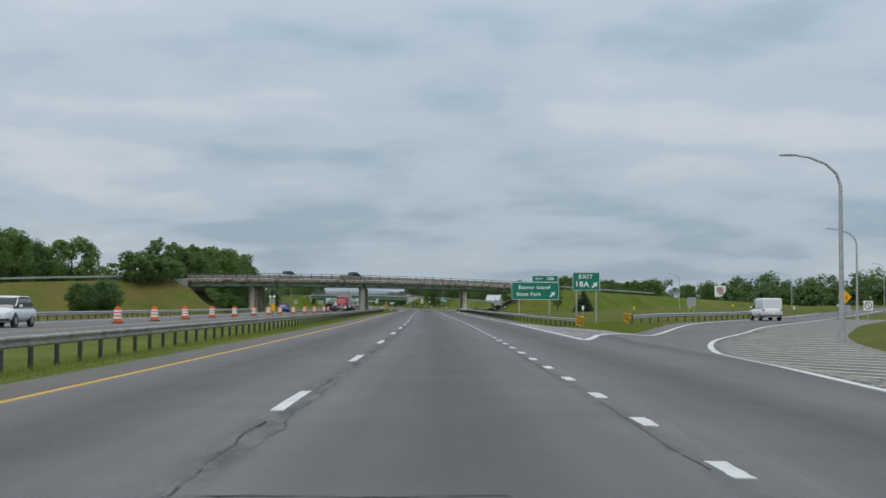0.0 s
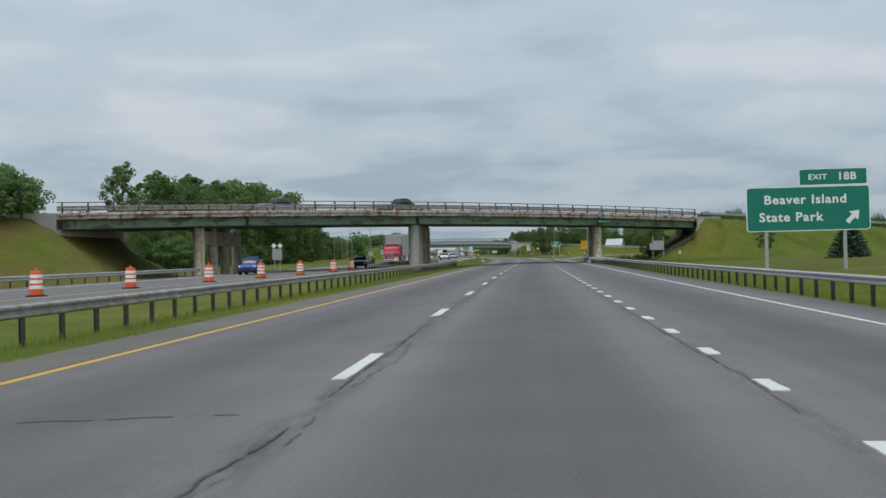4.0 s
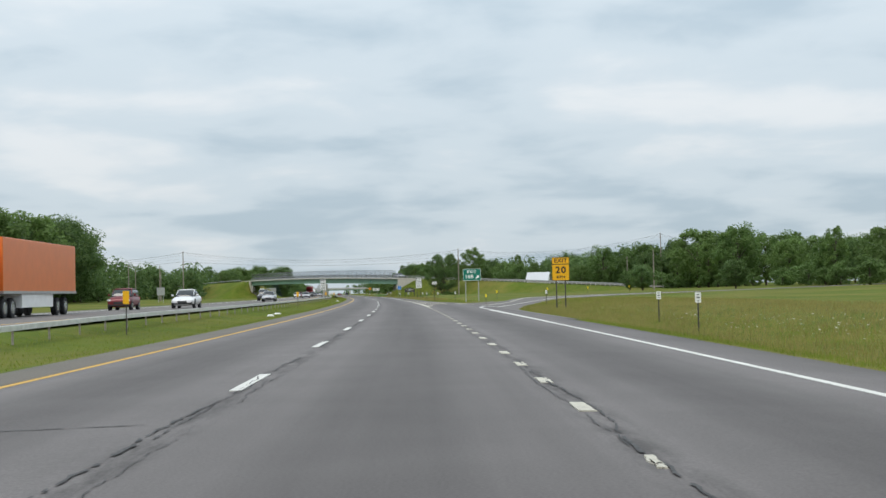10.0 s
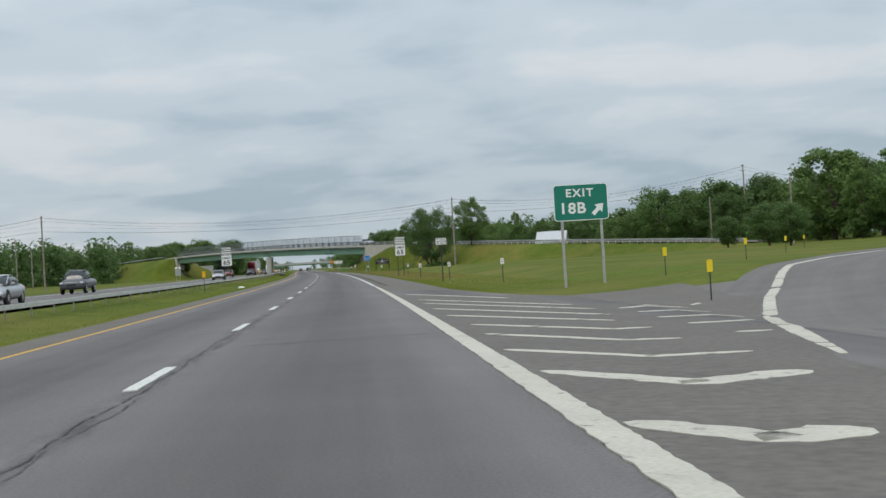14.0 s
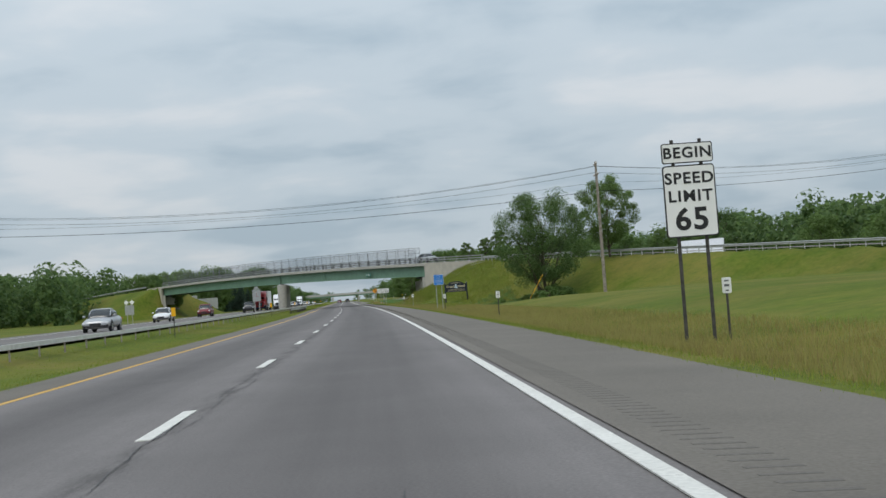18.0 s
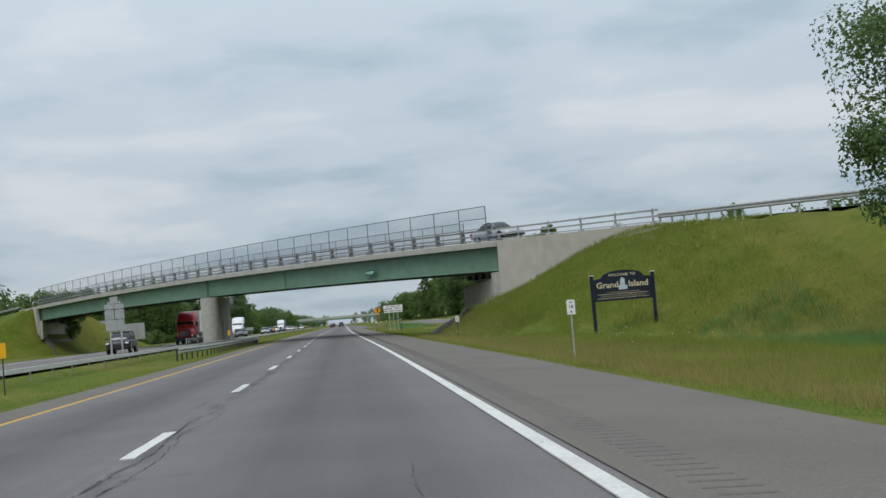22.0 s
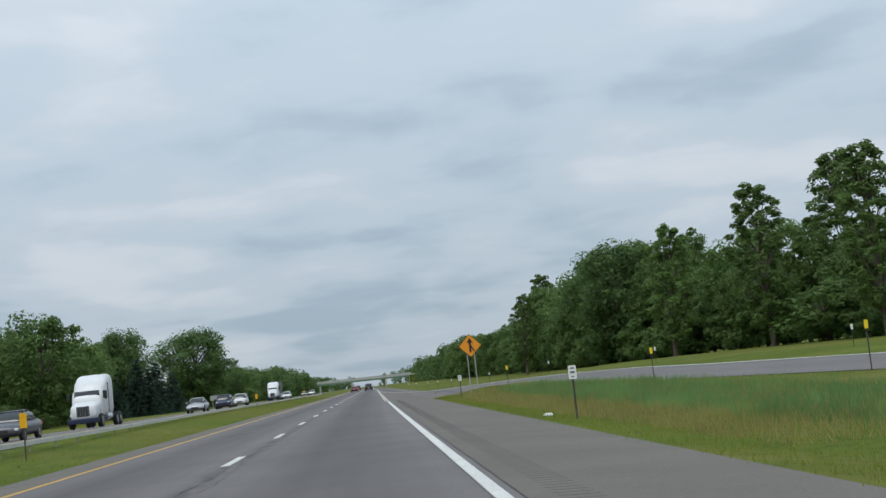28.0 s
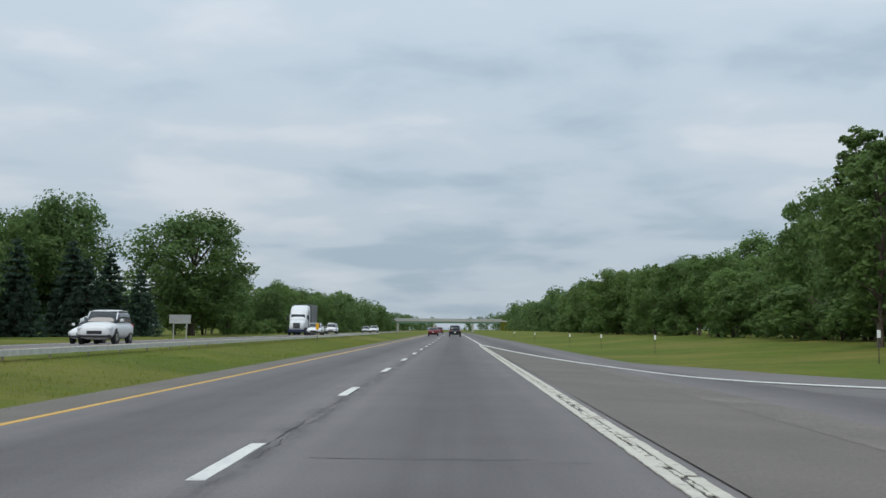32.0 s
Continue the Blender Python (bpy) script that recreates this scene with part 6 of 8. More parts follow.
# right of the first bridge and the exit ramps
plant(T_ASH, 270.5, 26.0, 5.6, 0.95, "slender young tree on the grass bank")
plant(T_CONIFER, 236.5, 27.1, 4.0, 1.8, "small dark spreading pine on the grass bank")
for s, d, h in ((289.5, 21.5, 0.8), (290.5, 22.0, 0.8), (288.3, 15.0, 1.0), (285, 13.6, 0.9)):
    plant(T_BUSH, s, d, h, 1.2)
row_of_trees(496, 560, 80, 96, 12, MIX, 8, 11, 8)
row_of_trees(560, 650, 74, 94, 22, MIX + [T_SPARSE, T_ASH], 9.5, 14, 8)
for s, d, h in ((650, 66, 12.5), (655, 74, 12), (646, 80, 11.5)):
    plant(T_MAPLE, s, d, h, 1.1)
plant(T_BRIGHT, 648, 59, 7.5)
row_of_trees(508, 545, 98, 130, 9, MIX + [T_SPARSE], 7, 10, 4)
for s, d, h in ((545, 52, 5.0), (566, 57, 5.6), (592, 60, 4.8), (515, 62, 5.2)):
    plant(T_ROUND, s, d, h, 1.25, "dark spreading pine on the grass beside the ramp")
for s, d, h in ((660, 62, 6.5), (690, 66, 8)):
    plant(T_BRIGHT, s, d, h)
for s, d, h in ((266.0, 9.6, 1.1), (268.5, 9.9, 0.9), (271.0, 11.5, 0.8)):
    plant(T_BUSH, s, d, h, 1.2, "bright green weeds behind the guide rail")
for s, d, h in ((299, 14.0, 0.9), (302, 15.5, 1.2), (306, 18.5, 1.3), (296, 12.5, 0.8)):
    plant(T_BUSH, s, d, h, 1.3)
# big trees beside the utility pole
big = broad_tree("tree", 41, 12.6, 6.1, 2.2, 66, 34000, 0.185, M_LEAF_D, "broad green roadside tree with two dark stems in a ditch", sparse=0.78)
big.matrix_basis = place(660.5, 21.7)
big2 = broad_tree("tree", 42, 9.6, 4.6, 1.2, 46, 15000, 0.21, M_LEAF_B, "taller open tree behind the roadside tree", sparse=0.75)
big2.matrix_basis = place(668, 31.0)
for s, d, h in ((626, 12.4, 0.45), (630, 13.2, 0.55), (633, 12.6, 0.6), (637, 13.2, 0.6), (640, 13.0, 0.7), (643, 14.2, 0.7), (656, 17.4, 0.9), (656, 21.4, 1.9), (659, 23.0, 2.1), (661, 19.5, 1.2)):
    plant(T_BUSH, s, d, h, 1.5, "low dark shrub in the ditch below the bank")
stems = Geo()
for a, r in ((2.9, 0.24), (0.3, 0.20), (1.4, 0.12)):
    stems.tube([(0.45 * math.cos(a), 0.45 * math.sin(a), -0.3), (0.8 * math.cos(a), 0.8 * math.sin(a), 2.0), (1.6 * math.cos(a), 1.6 * math.sin(a), 4.6), (2.9 * math.cos(a), 2.9 * math.sin(a), 7.6)], r, 7, r * 0.3)
part("stem", stems, M_BARK, big)


# far woods on the horizon, one mass
def far_woods():
    rng = np.random.default_rng(77)
    cs, rs = [], []
    for s0, s1, d0, d1, n, h0, h1 in ((300, 460, 96, 132, 40, 4, 6), (640, 800, 78, 110, 100, 8, 13), (1250, 1600, 30, 52, 60, 10, 15), (1290, 1600, -52, -34, 60, 10, 15), (640, 790, -115, -78, 45, 11, 16), (790, 900, -84, -62, 30, 10, 15), (150, 520, 130, 190, 80, 6, 9), (450, 800, 140, 220, 60, 10, 15), (800, 1300, 70, 120, 60, 12, 19), (1300, 2100, 38, 80, 90, 9, 16), (1300, 2100, -80, -36, 90, 9, 15), (2100, 2300, -200, 200, 110, 9, 15), (0, 330, -190, -120, 60, 9, 14), (300, 760, -170, -100, 160, 10, 15), (560, 660, -104, -76, 40, 11, 15), (760, 1300, -130, -75, 70, 10, 16)):
        for i in range(n):
            s, d, h = rng.uniform(s0, s1), rng.uniform(d0, d1), rng.uniform(h0, h1)
            if s > 2050 and abs(d) < 14:
                continue
            x, y = road(s, d)
            z = base(s, d)
            for j in range(6):
                r = h * rng.uniform(0.17, 0.28)
                cs.append((x + rng.normal() * h * 0.13, y + rng.normal() * h * 0.13, z + h * (0.12 + 0.72 * j / 5)))
                rs.append(r)
    v, f = leaf_cards(cs, rs, 560000, 0.92, rng)
    ob = new("far_woods", cards_mesh("far_woods", v, f, M_LEAF_D))
    tagged(ob, "distant belt of green broadleaf woods", "woods", "", "stuff")


far_woods()


# grass tufts along the verges
def tufts():
    rng = np.random.default_rng(5)
    vs, fs = [], []

    def band(s0, s1, d0, d1, n, h0, h1, out_v, out_f):
        for i in range(n):
            s, d = rng.uniform(s0, s1), d0 + (d1 - d0) * rng.random() ** 1.25
            if paved(s, d) or -6.9 < d < pave_edge(s) + 0.05:
                continue
            x, y = road(s, d)
            z = ground_z(s, d)
            h = rng.uniform(h0, h1)
            for j in range(5):
                a = rng.uniform(0, 6.28)
                w = 0.005 + 0.009 * rng.random()
                ox, oy = x + rng.normal() * 0.17, y + rng.normal() * 0.17
                k = len(out_v)
                out_v += [(ox - w * math.cos(a), oy - w * math.sin(a), z - 0.03), (ox + w * math.cos(a), oy + w * math.sin(a), z - 0.03), (ox + rng.normal() * h * 0.35, oy + rng.normal() * h * 0.35, z + h)]
                out_f.append((k, k + 1, k + 2))

    band(456, 880, 4.8, 11, 46000, 0.02, 0.08, vs, fs)
    band(640, 708, 6, 22, 42000, 0.05, 0.20, vs, fs)
    band(640, 706, 9, 20, 16000, 0.14, 0.36, vs, fs)
    band(256, 300, 8.5, 24, 22000, 0.05, 0.24, vs, fs)
    band(92, 120, 9.5, 16, 5000, 0.06, 0.25, vs, fs)
    band(110, 265, 7.6, 14, 14000, 0.04, 0.18, vs, fs)
    band(290, 400, 7.4, 14, 12000, 0.03, 0.12, vs, fs)
    band(384, 432, 9.5, 26, 16000, 0.04, 0.16, vs, fs)
    band(0, 1010, -6.95, -11.5, 44000, 0.02, 0.07, vs, fs)
    band(0, 290, -9.2, -8.0, 6000, 0.05, 0.18, vs, fs)
    ob = new("verge_grass", cards_mesh("verge_grass", np.array(vs), np.array(fs), M_BLADE))
    tagged(ob, "uneven tufts of green and straw grass on the verges", "grass", "", "stuff")
    vs, fs = [], []
    band(800, 862, 8.6, 13.6, 4200, 0.15, 0.5, vs, fs)
    band(640, 676, 15.5, 19.5, 3600, 0.25, 0.6, vs, fs)
    ob = new("reeds", cards_mesh("reeds", np.array(vs), np.array(fs), M_REED))
    tagged(ob, "tall green reeds in the wet ditch", "reeds", "", "stuff")
    vs, fs = [], []
    band(140, 225, -31.5, -47, 16000, 0.06, 0.3, vs, fs)
    band(300, 400, 8.5, 26, 14000, 0.08, 0.3, vs, fs)
    band(384, 430, 10.5, 26, 5000, 0.06, 0.24, vs, fs)
    band(800, 868, 6.5, 14.0, 6000, 0.08, 0.34, vs, fs)
    band(505, 640, 5.6, 10.5, 16000, 0.06, 0.26, vs, fs)
    band(640, 708, 5.4, 9.5, 9000, 0.06, 0.28, vs, fs)
    ob = new("dry_grass", cards_mesh("dry_grass", np.array(vs), np.array(fs), M_STRAW))
    tagged(ob, "dry straw-coloured grass stems among the green", "grass", "", "stuff")
    # white flower heads on the bank by the second bridge and at the first pier
    g = Geo()
    for s0, s1, d0, d1, n in ((655, 706, 8, 17, 260), (684, 704, 13, 21, 700), (850, 866, 7, 11, 60), (270, 290, 9.5, 13, 70), (380, 400, 10, 20, 60), (318, 345, 9.5, 13.5, 220), (690, 706, 5.2, 8, 120), (664, 690, 11, 15, 260), (258, 276, 9.0, 13.5, 110)):
        for i in range(n):
            s, d = rng.uniform(s0, s1), rng.uniform(d0, d1)
            x, y = road(s, d)
            z = ground_z(s, d) + rng.uniform(0.25, 0.6)
            r = rng.uniform(0.015, 0.042)
            g.add([(x + r * math.cos(t), y + r * math.sin(t), z + rng.uniform(-0.01, 0.01)) for t in (0, 1.26, 2.51, 3.77, 5.03)], [(0, 1, 2, 3, 4)])
    tagged(part("wild_flowers", g, mat("white_flowers", (0.62, 0.60, 0.50), 0.8)), "scattered white wild flowers in the long grass", "flowers", "", "stuff")


tufts()


# ---- signs ----
def lettering(name, text, height, x, z, material, parent, y=-0.032, spread=1.0, align="CENTER", turn=0.0):
    """Raised letters on a face that looks along -y, as one part."""
    cu = bpy.data.curves.new(name, "FONT")
    cu.body = text
    cu.size = height * 1.38
    cu.align_x = align
    cu.align_y = "CENTER"
    cu.space_character = spread
    cu.extrude = 0.002
    cu.offset = height * 0.035
    cu.resolution_u = 3
    tmp = bpy.data.objects.new(name, cu)
    me = bpy.data.meshes.new_from_object(tmp)
    bpy.data.objects.remove(tmp)
    bpy.data.curves.remove(cu)
    me.materials.clear()
    me.materials.append(material)
    ob = new(name, me)
    ob.parent = parent
    ob.matrix_basis = pose(x, y, z, 90, 0, 0) @ Matrix.Rotation(turn, 4, "Z") @ Matrix.Diagonal((1.08, 1, 1, 1))
    return ob


def plate(g, x0, x1, z0, z1, y, thick, r=0.08):
    """A flat plate with rounded corners, facing -y."""
    ring = []
    for cx, cz, a0 in ((x1 - r, z0 + r, -90), (x1 - r, z1 - r, 0), (x0 + r, z1 - r, 90), (x0 + r, z0 + r, 180)):
        for i in range(4):
            a = radians(a0 + 30 * i)
            ring.append((cx + r * math.cos(a), cz + r * math.sin(a)))
    g.sweep([[(x, y, z) for x, z in ring], [(x, y + thick, z) for x, z in ring]])
    return g


def bars(parent, rows, material, y=-0.032):
    """Plain bars in place of small writing: rows of x centre, z, width, height."""
    for x, z, w, h in rows:
        part("text_bar", Geo().box((x, y, z), (w, 0.004, h)), material, parent)


def sign_posts(root, xs, top, bottom, material=M_GALV, r=0.035, y=0.06):
    for x in xs:
        part("post", Geo().box((x, y, (top + bottom) / 2), (r * 2, r * 1.6, top - bottom), None, 0.008), material, root)


def board(root, x0, x1, z0, z1, face, border=None, r=0.07, edge=0.05, name="panel"):
    p = part(name, plate(Geo(), x0, x1, z0, z1, -0.01, 0.03, r), border or face, root)
    part("face", plate(Geo(), x0 + edge, x1 - edge, z0 + edge, z1 - edge, -0.0145, 0.004, max(r - edge, 0.01)), face, p)
    back = part("backing", plate(Geo(), x0 + 0.01, x1 - 0.01, z0 + 0.01, z1 - 0.01, 0.0205, 0.006, r), M_SBACK, p)
    return p


def arrow(parent, x, z, size, angle, material, y=-0.02):
    """A broad arrow turned by angle from straight up."""
    pts = [(-0.13, -0.5), (0.13, -0.5), (0.13, 0.02), (0.36, 0.02), (0.0, 0.5), (-0.36, 0.02), (-0.13, 0.02)]
    c, s = math.cos(-angle), math.sin(-angle)
    ring = [(x + size * (a * c - b * s), z + size * (a * s + b * c)) for a, b in pts]
    g = Geo()
    g.sweep([[(p, y, q) for p, q in ring], [(p, y + 0.003, q) for p, q in ring]])
    return part("arrow", g, material, parent)


def sign_at(name, s, d, label, category="road sign", group="", yaw=0.0):
    x, y = road(s, d)
    return thing(name, pose(x, y, 0, 0, 0, math.degrees(heading(s)) + yaw), label, category, group)


def exit_sign(s, d0, d1, z0, z1, number, label):
    mid, w = (d0 + d1) / 2, d1 - d0
    r = sign_at("exit_sign", s, mid, label)
    b = board(r, -w / 2, w / 2, z0, z1, M_SGREEN, M_SWHITE, 0.14, 0.035)
    h = z1 - z0
    lettering("word", "EXIT", h * 0.22, -0.02 * w, z0 + h * 0.75, M_SWHITE, b, -0.018, 1.2)
    lettering("number", number, h * 0.30, -0.16 * w, z0 + h * 0.33, M_SWHITE, b, -0.018, 1.1)
    arrow(b, 0.31 * w, z0 + h * 0.30, h * 0.42, radians(45), M_SWHITE, -0.018)
    g = ground_z(s, mid) - 0.3
    sign_posts(r, (-0.36 * w, 0.36 * w), z1 - 0.1, g, M_GALV, 0.055, 0.075)
    return r


exit_sign(115.2, 11.27, 13.47, 2.36, 3.82, "18A", "green exit sign with white letters and arrow on two posts")
exit_sign(454.5, 9.07, 11.34, 2.42, 3.92, "18B", "green exit sign with white letters and arrow on two posts")

bev = sign_at("guide_sign", 195.8, 15.3, "large green guide sign with a small exit tab on top")
bb = board(bev, -3.38, 3.38, 1.98, 4.46, M_SGREEN, M_SWHITE, 0.2, 0.05)
lettering("word", "Beaver Island", 0.50, -0.15, 3.72, M_SWHITE, bb, -0.018, 1.12)
lettering("word", "State Park", 0.50, -0.95, 2.75, M_SWHITE, bb, -0.018, 1.12)
arrow(bb, 2.45, 2.75, 0.95, radians(45), M_SWHITE, -0.018)
bt = board(bev, -0.46, 3.26, 4.50, 5.42, M_SGREEN, M_SWHITE, 0.12, 0.04, "exit_tab")
lettering("word", "EXIT", 0.30, 0.55, 4.95, M_SWHITE, bt, -0.018, 1.15)
lettering("number", "18B", 0.42, 2.15, 4.96, M_SWHITE, bt, -0.018, 1.1)
sign_posts(bev, (-2.3, 2.0), 4.4, ground_z(195.8, 15.3) - 1.6, M_GALV, 0.09, 0.11)

yx = sign_at("exit_speed_sign", 387.3, 12.05, "yellow exit advisory sign on two dark posts")
b = board(yx, -0.66, 0.66, 2.98, 3.50, M_SYELLOW, M_SBLACK, 0.05, 0.026, "upper_panel")
lettering("word", "EXIT", 0.30, 0, 3.24, M_SBLACK, b, -0.018, 1.12)
b = board(yx, -0.66, 0.66, 1.74, 2.97, M_SYELLOW, M_SBLACK, 0.05, 0.026)
lettering("number", "20", 0.50, 0, 2.52, M_SBLACK, b, -0.018, 1.15)
lettering("word", "MPH", 0.20, 0, 2.0, M_SBLACK, b, -0.018, 1.2)
sign_posts(yx, (-0.34, 0.34), 3.2, ground_z(387.3, 12) - 0.3, M_POST, 0.045)


def speed_sign(s, d, label, w=1.12, backside=False):
    r = sign_at("speed_limit_sign", s, d, label, group="speed limit signs")
    b = board(r, -w / 2, w / 2, 1.90, 3.43, M_SWHITE, M_SBLACK, 0.08, 0.028)
    lettering("word", "SPEED", 0.24, 0, 3.14, M_SBLACK, b, -0.018, 1.12)
    lettering("word", "LIMIT", 0.24, 0, 2.76, M_SBLACK, b, -0.018, 1.15)
    lettering("number", "65", 0.47, 0.0, 2.26, M_SBLACK, b, -0.018, 1.1)
    b = board(r, -w * 0.49, w * 0.49, 3.47, 3.90, M_SWHITE, M_SBLACK, 0.05, 0.022, "upper_panel")
    lettering("word", "BEGIN", 0.23, 0, 3.68, M_SBLACK, b, -0.018, 1.12)
    sign_posts(r, (-0.3, 0.3), 3.98, ground_z(s, d) - 0.3, M_POST, 0.035)
    return r


speed_sign(540.0, 7.14, "white begin speed limit 65 sign on the grass verge")
speed_sign(541.0, -11.3, "white begin speed limit 65 sign in the grass median")

ped = sign_at("prohibition_sign", 491.7, 7.35, "small white pedestrians and bicycles prohibited sign on one post")
b = board(ped, -0.39, 0.39, 2.22, 2.70, M_SWHITE, M_SBLACK, 0.04, 0.014)
for t, z in (("PEDESTRIANS", 2.59), ("AND BICYCLES", 2.46), ("PROHIBITED", 2.33)):
    lettering("word", t, 0.075, 0, z, M_SBLACK, b, -0.018, 1.1)
sign_posts(ped, (0,), 2.55, -0.7, M_POST, 0.04)

blue = sign_at("blue_sign", 631.0, 7.29, "blue service sign with a ring of white stars on two posts")
b = board(blue, -0.44, 0.44, 1.87, 2.80, M_SBLUE, M_SWHITE, 0.03, 0.016)
for i in range(5):
    a = radians(90 + 72 * i)
    ring = []
    for k in range(10):
        q = radians(90 + 36 * k)
        rr = 0.048 if k % 2 == 0 else 0.02
        ring.append((0.14 * math.cos(a) + rr * math.cos(q), 2.56 + 0.13 * math.sin(a) + rr * math.sin(q)))
    part("star", Geo().sweep([[(p, -0.018, q) for p, q in ring], [(p, -0.0155, q) for p, q in ring]]), M_SWHITE, b)
bars(b, [(0, 2.28, 0.66, 0.07), (0, 2.14, 0.58, 0.07), (0, 1.99, 0.34, 0.05)], mat("pale_blue_lettering", (0.30, 0.45, 0.72), 0.5), -0.018)
sign_posts(blue, (-0.26, 0.26), 2.7, -1.0, M_GALV, 0.03)

gi = sign_at("welcome_sign", 679.5, 13.04, "navy blue wooden welcome sign with gold letters on two posts")
ring = [(-1.32, 1.12), (1.32, 1.12), (1.32, 2.12), (1.02, 2.15)] + [(0.98 * math.cos(radians(a)), 2.16 + 0.32 * math.sin(radians(a))) for a in range(6, 180, 14)] + [(-1.02, 2.15), (-1.32, 2.12)]
p = part("panel", Geo().sweep([[(x, -0.04, z) for x, z in ring], [(x, 0.04, z) for x, z in ring]]), M_NAVY, gi)
for x in (-1.40, 1.40):
    q = part("post", Geo().box((x, 0, 0.75), (0.15, 0.15, 3.1), None, 0.015), M_NAVY, gi)
    part("post_cap", Geo().box((x, 0, 2.315), (0.19, 0.19, 0.03), None, 0.005), M_SWHITE, q)
lettering("word", "WELCOME TO", 0.115, 0, 2.27, M_GOLD, p, -0.045, 1.15)
lettering("word", "Grand", 0.27, -0.70, 1.83, M_GOLD, p, -0.045, 1.0)
lettering("word", "Island", 0.27, 0.72, 1.83, M_GOLD, p, -0.045, 1.0)
bars(p, [(0, 1.50, 1.5, 0.06), (0, 1.33, 2.1, 0.07)], mat("dull_gold_lettering", (0.16, 0.145, 0.11), 0.5, 0, 4), -0.045)
part("scroll_line", Geo().box((0, -0.043, 1.42), (2.35, 0.005, 0.02)).box((0, -0.043, 1.24), (2.35, 0.005, 0.02)), M_GOLD, p)
lh = Geo()
lh.sweep([[(x, y, z) for x, z in ((-0.20, 1.60), (0.20, 1.60), (0.22, 1.78), (0.12, 1.80), (0.10, 2.02), (0.13, 2.04), (0.0, 2.16), (-0.13, 2.04), (-0.10, 2.02), (-0.12, 1.80), (-0.22, 1.78))] for y in (-0.055, -0.042)])
part("emblem", lh, mat("pale_emblem", (0.55, 0.66, 0.75), 0.5), p)

po = sign_at("warning_sign", 787.7, 7.42, "wide white enforcement sign with black letters on three posts")
b = board(po, -1.24, 1.24, 2.00, 2.96, M_SWHITE, M_SBLACK, 0.05, 0.018)
for t, z in (("STATE POLICE", 2.77), ("AIRCRAFT USED IN", 2.49), ("SPEED ENFORCEMENT", 2.20)):
    lettering("word", t, 0.165, 0, z, M_SBLACK, b, -0.018, 1.12)
sign_posts(po, (-0.55, 0.0, 0.55), 2.8, -0.8, M_GALV, 0.045)

mg = sign_at("merge_sign", 867.9, 7.60, "yellow diamond merge sign on two galvanised posts")
dd = 0.78
ringo = [(0, 3.05 - dd), (dd, 3.05), (0, 3.05 + dd), (-dd, 3.05)]
p = part("panel", Geo().sweep([[(x, -0.01, z) for x, z in ringo], [(x, 0.015, z) for x, z in ringo]]), M_SBLACK, mg)
ringi = [(x * 0.95, 3.05 + (z - 3.05) * 0.95) for x, z in ringo]
part("face", Geo().sweep([[(x, -0.0145, z) for x, z in ringi], [(x, -0.0105, z) for x, z in ringi]]), M_SORANGE, p)
part("stem", Geo().box((0, -0.018, 2.98), (0.13, 0.004, 0.72)), M_SBLACK, p)
part("arrow_head", Geo().sweep([[(x, y, z) for x, z in ((-0.20, 3.24), (0.20, 3.24), (0, 3.58))] for y in (-0.02, -0.016)]), M_SBLACK, p)
part("merge_arm", Geo().sweep([[(x, y, z) for x, z in ((0.05, 2.92), (0.20, 2.68), (0.32, 2.68), (0.07, 3.10))] for y in (-0.02, -0.016)]), M_SBLACK, p)
sign_posts(mg, (-0.24, 0.24), 3.2, -0.8, M_GALV, 0.03)

# signs seen from behind
bk = sign_at("sign_back", 274.4, 14.4, "plain metal back of a road sign on the bank")
part("panel", plate(Geo(), -0.62, 0.62, 1.17, 2.24, -0.02, 0.03, 0.04), M_SBACK, bk)
part("panel", plate(Geo(), -0.98, -0.66, 1.2, 1.95, -0.02, 0.03, 0.03), M_SBACK, bk)
sign_posts(bk, (-0.62, 0.62), 2.75, 0.2, M_GALV, 0.045, -0.06)


def route_assembly(s, d, label, k=1.0):
    r = sign_at("route_sign", s, d, label, group="route sign backs")
    g = ground_z(s, d)
    part("panel", plate(Geo(), -0.75 * k, 0.75 * k, g + 1.6 * k, g + 3.3 * k, -0.01, 0.03, 0.04), M_SBACK, r)
    for x in (-0.48 * k, 0.48 * k):
        q = Geo()
        c = (x, g + 3.75 * k)
        ring = [(c[0] + 0.42 * k * math.cos(a), c[1] + 0.42 * k * math.sin(a)) for a in (0, math.pi / 2, math.pi, 3 * math.pi / 2)]
        q.sweep([[(p, -0.01, z) for p, z in ring], [(p, 0.02, z) for p, z in ring]])
        part("diamond_panel", q, M_SWHITE, r)
    sign_posts(r, (-0.42 * k, 0.42 * k), g + 3.9 * k, g - 0.3, M_GALV, 0.04)
    return r


route_assembly(289.0, -33.2, "backs of route signs with two diamond plates across the opposite lanes", 0.85)
route_assembly(703.0, -32.2, "backs of route signs with two diamond plates on the far bank", 0.85)
rb = sign_at("route_sign", 707.5, -14.2, "stacked grey backs of route signs on two posts", group="route sign backs")
for z0, z1, x0, x1 in ((1.9, 2.6, -0.6, 0.6), (2.64, 3.26, -0.62, -0.02), (2.64, 3.26, 0.02, 0.62), (3.3, 3.62, -0.62, -0.02), (3.3, 3.62, 0.02, 0.62), (3.66, 4.1, -0.25, 0.25)):
    part("panel", plate(Geo(), x0, x1, z0, z1, -0.01, 0.03, 0.03), M_SBACK, rb)
sign_posts(rb, (-0.35, 0.35), 3.8, -0.2, M_GALV, 0.05)
rg = sign_at("guide_sign", 850, -37.5, "large grey back of a guide sign across the opposite lanes")
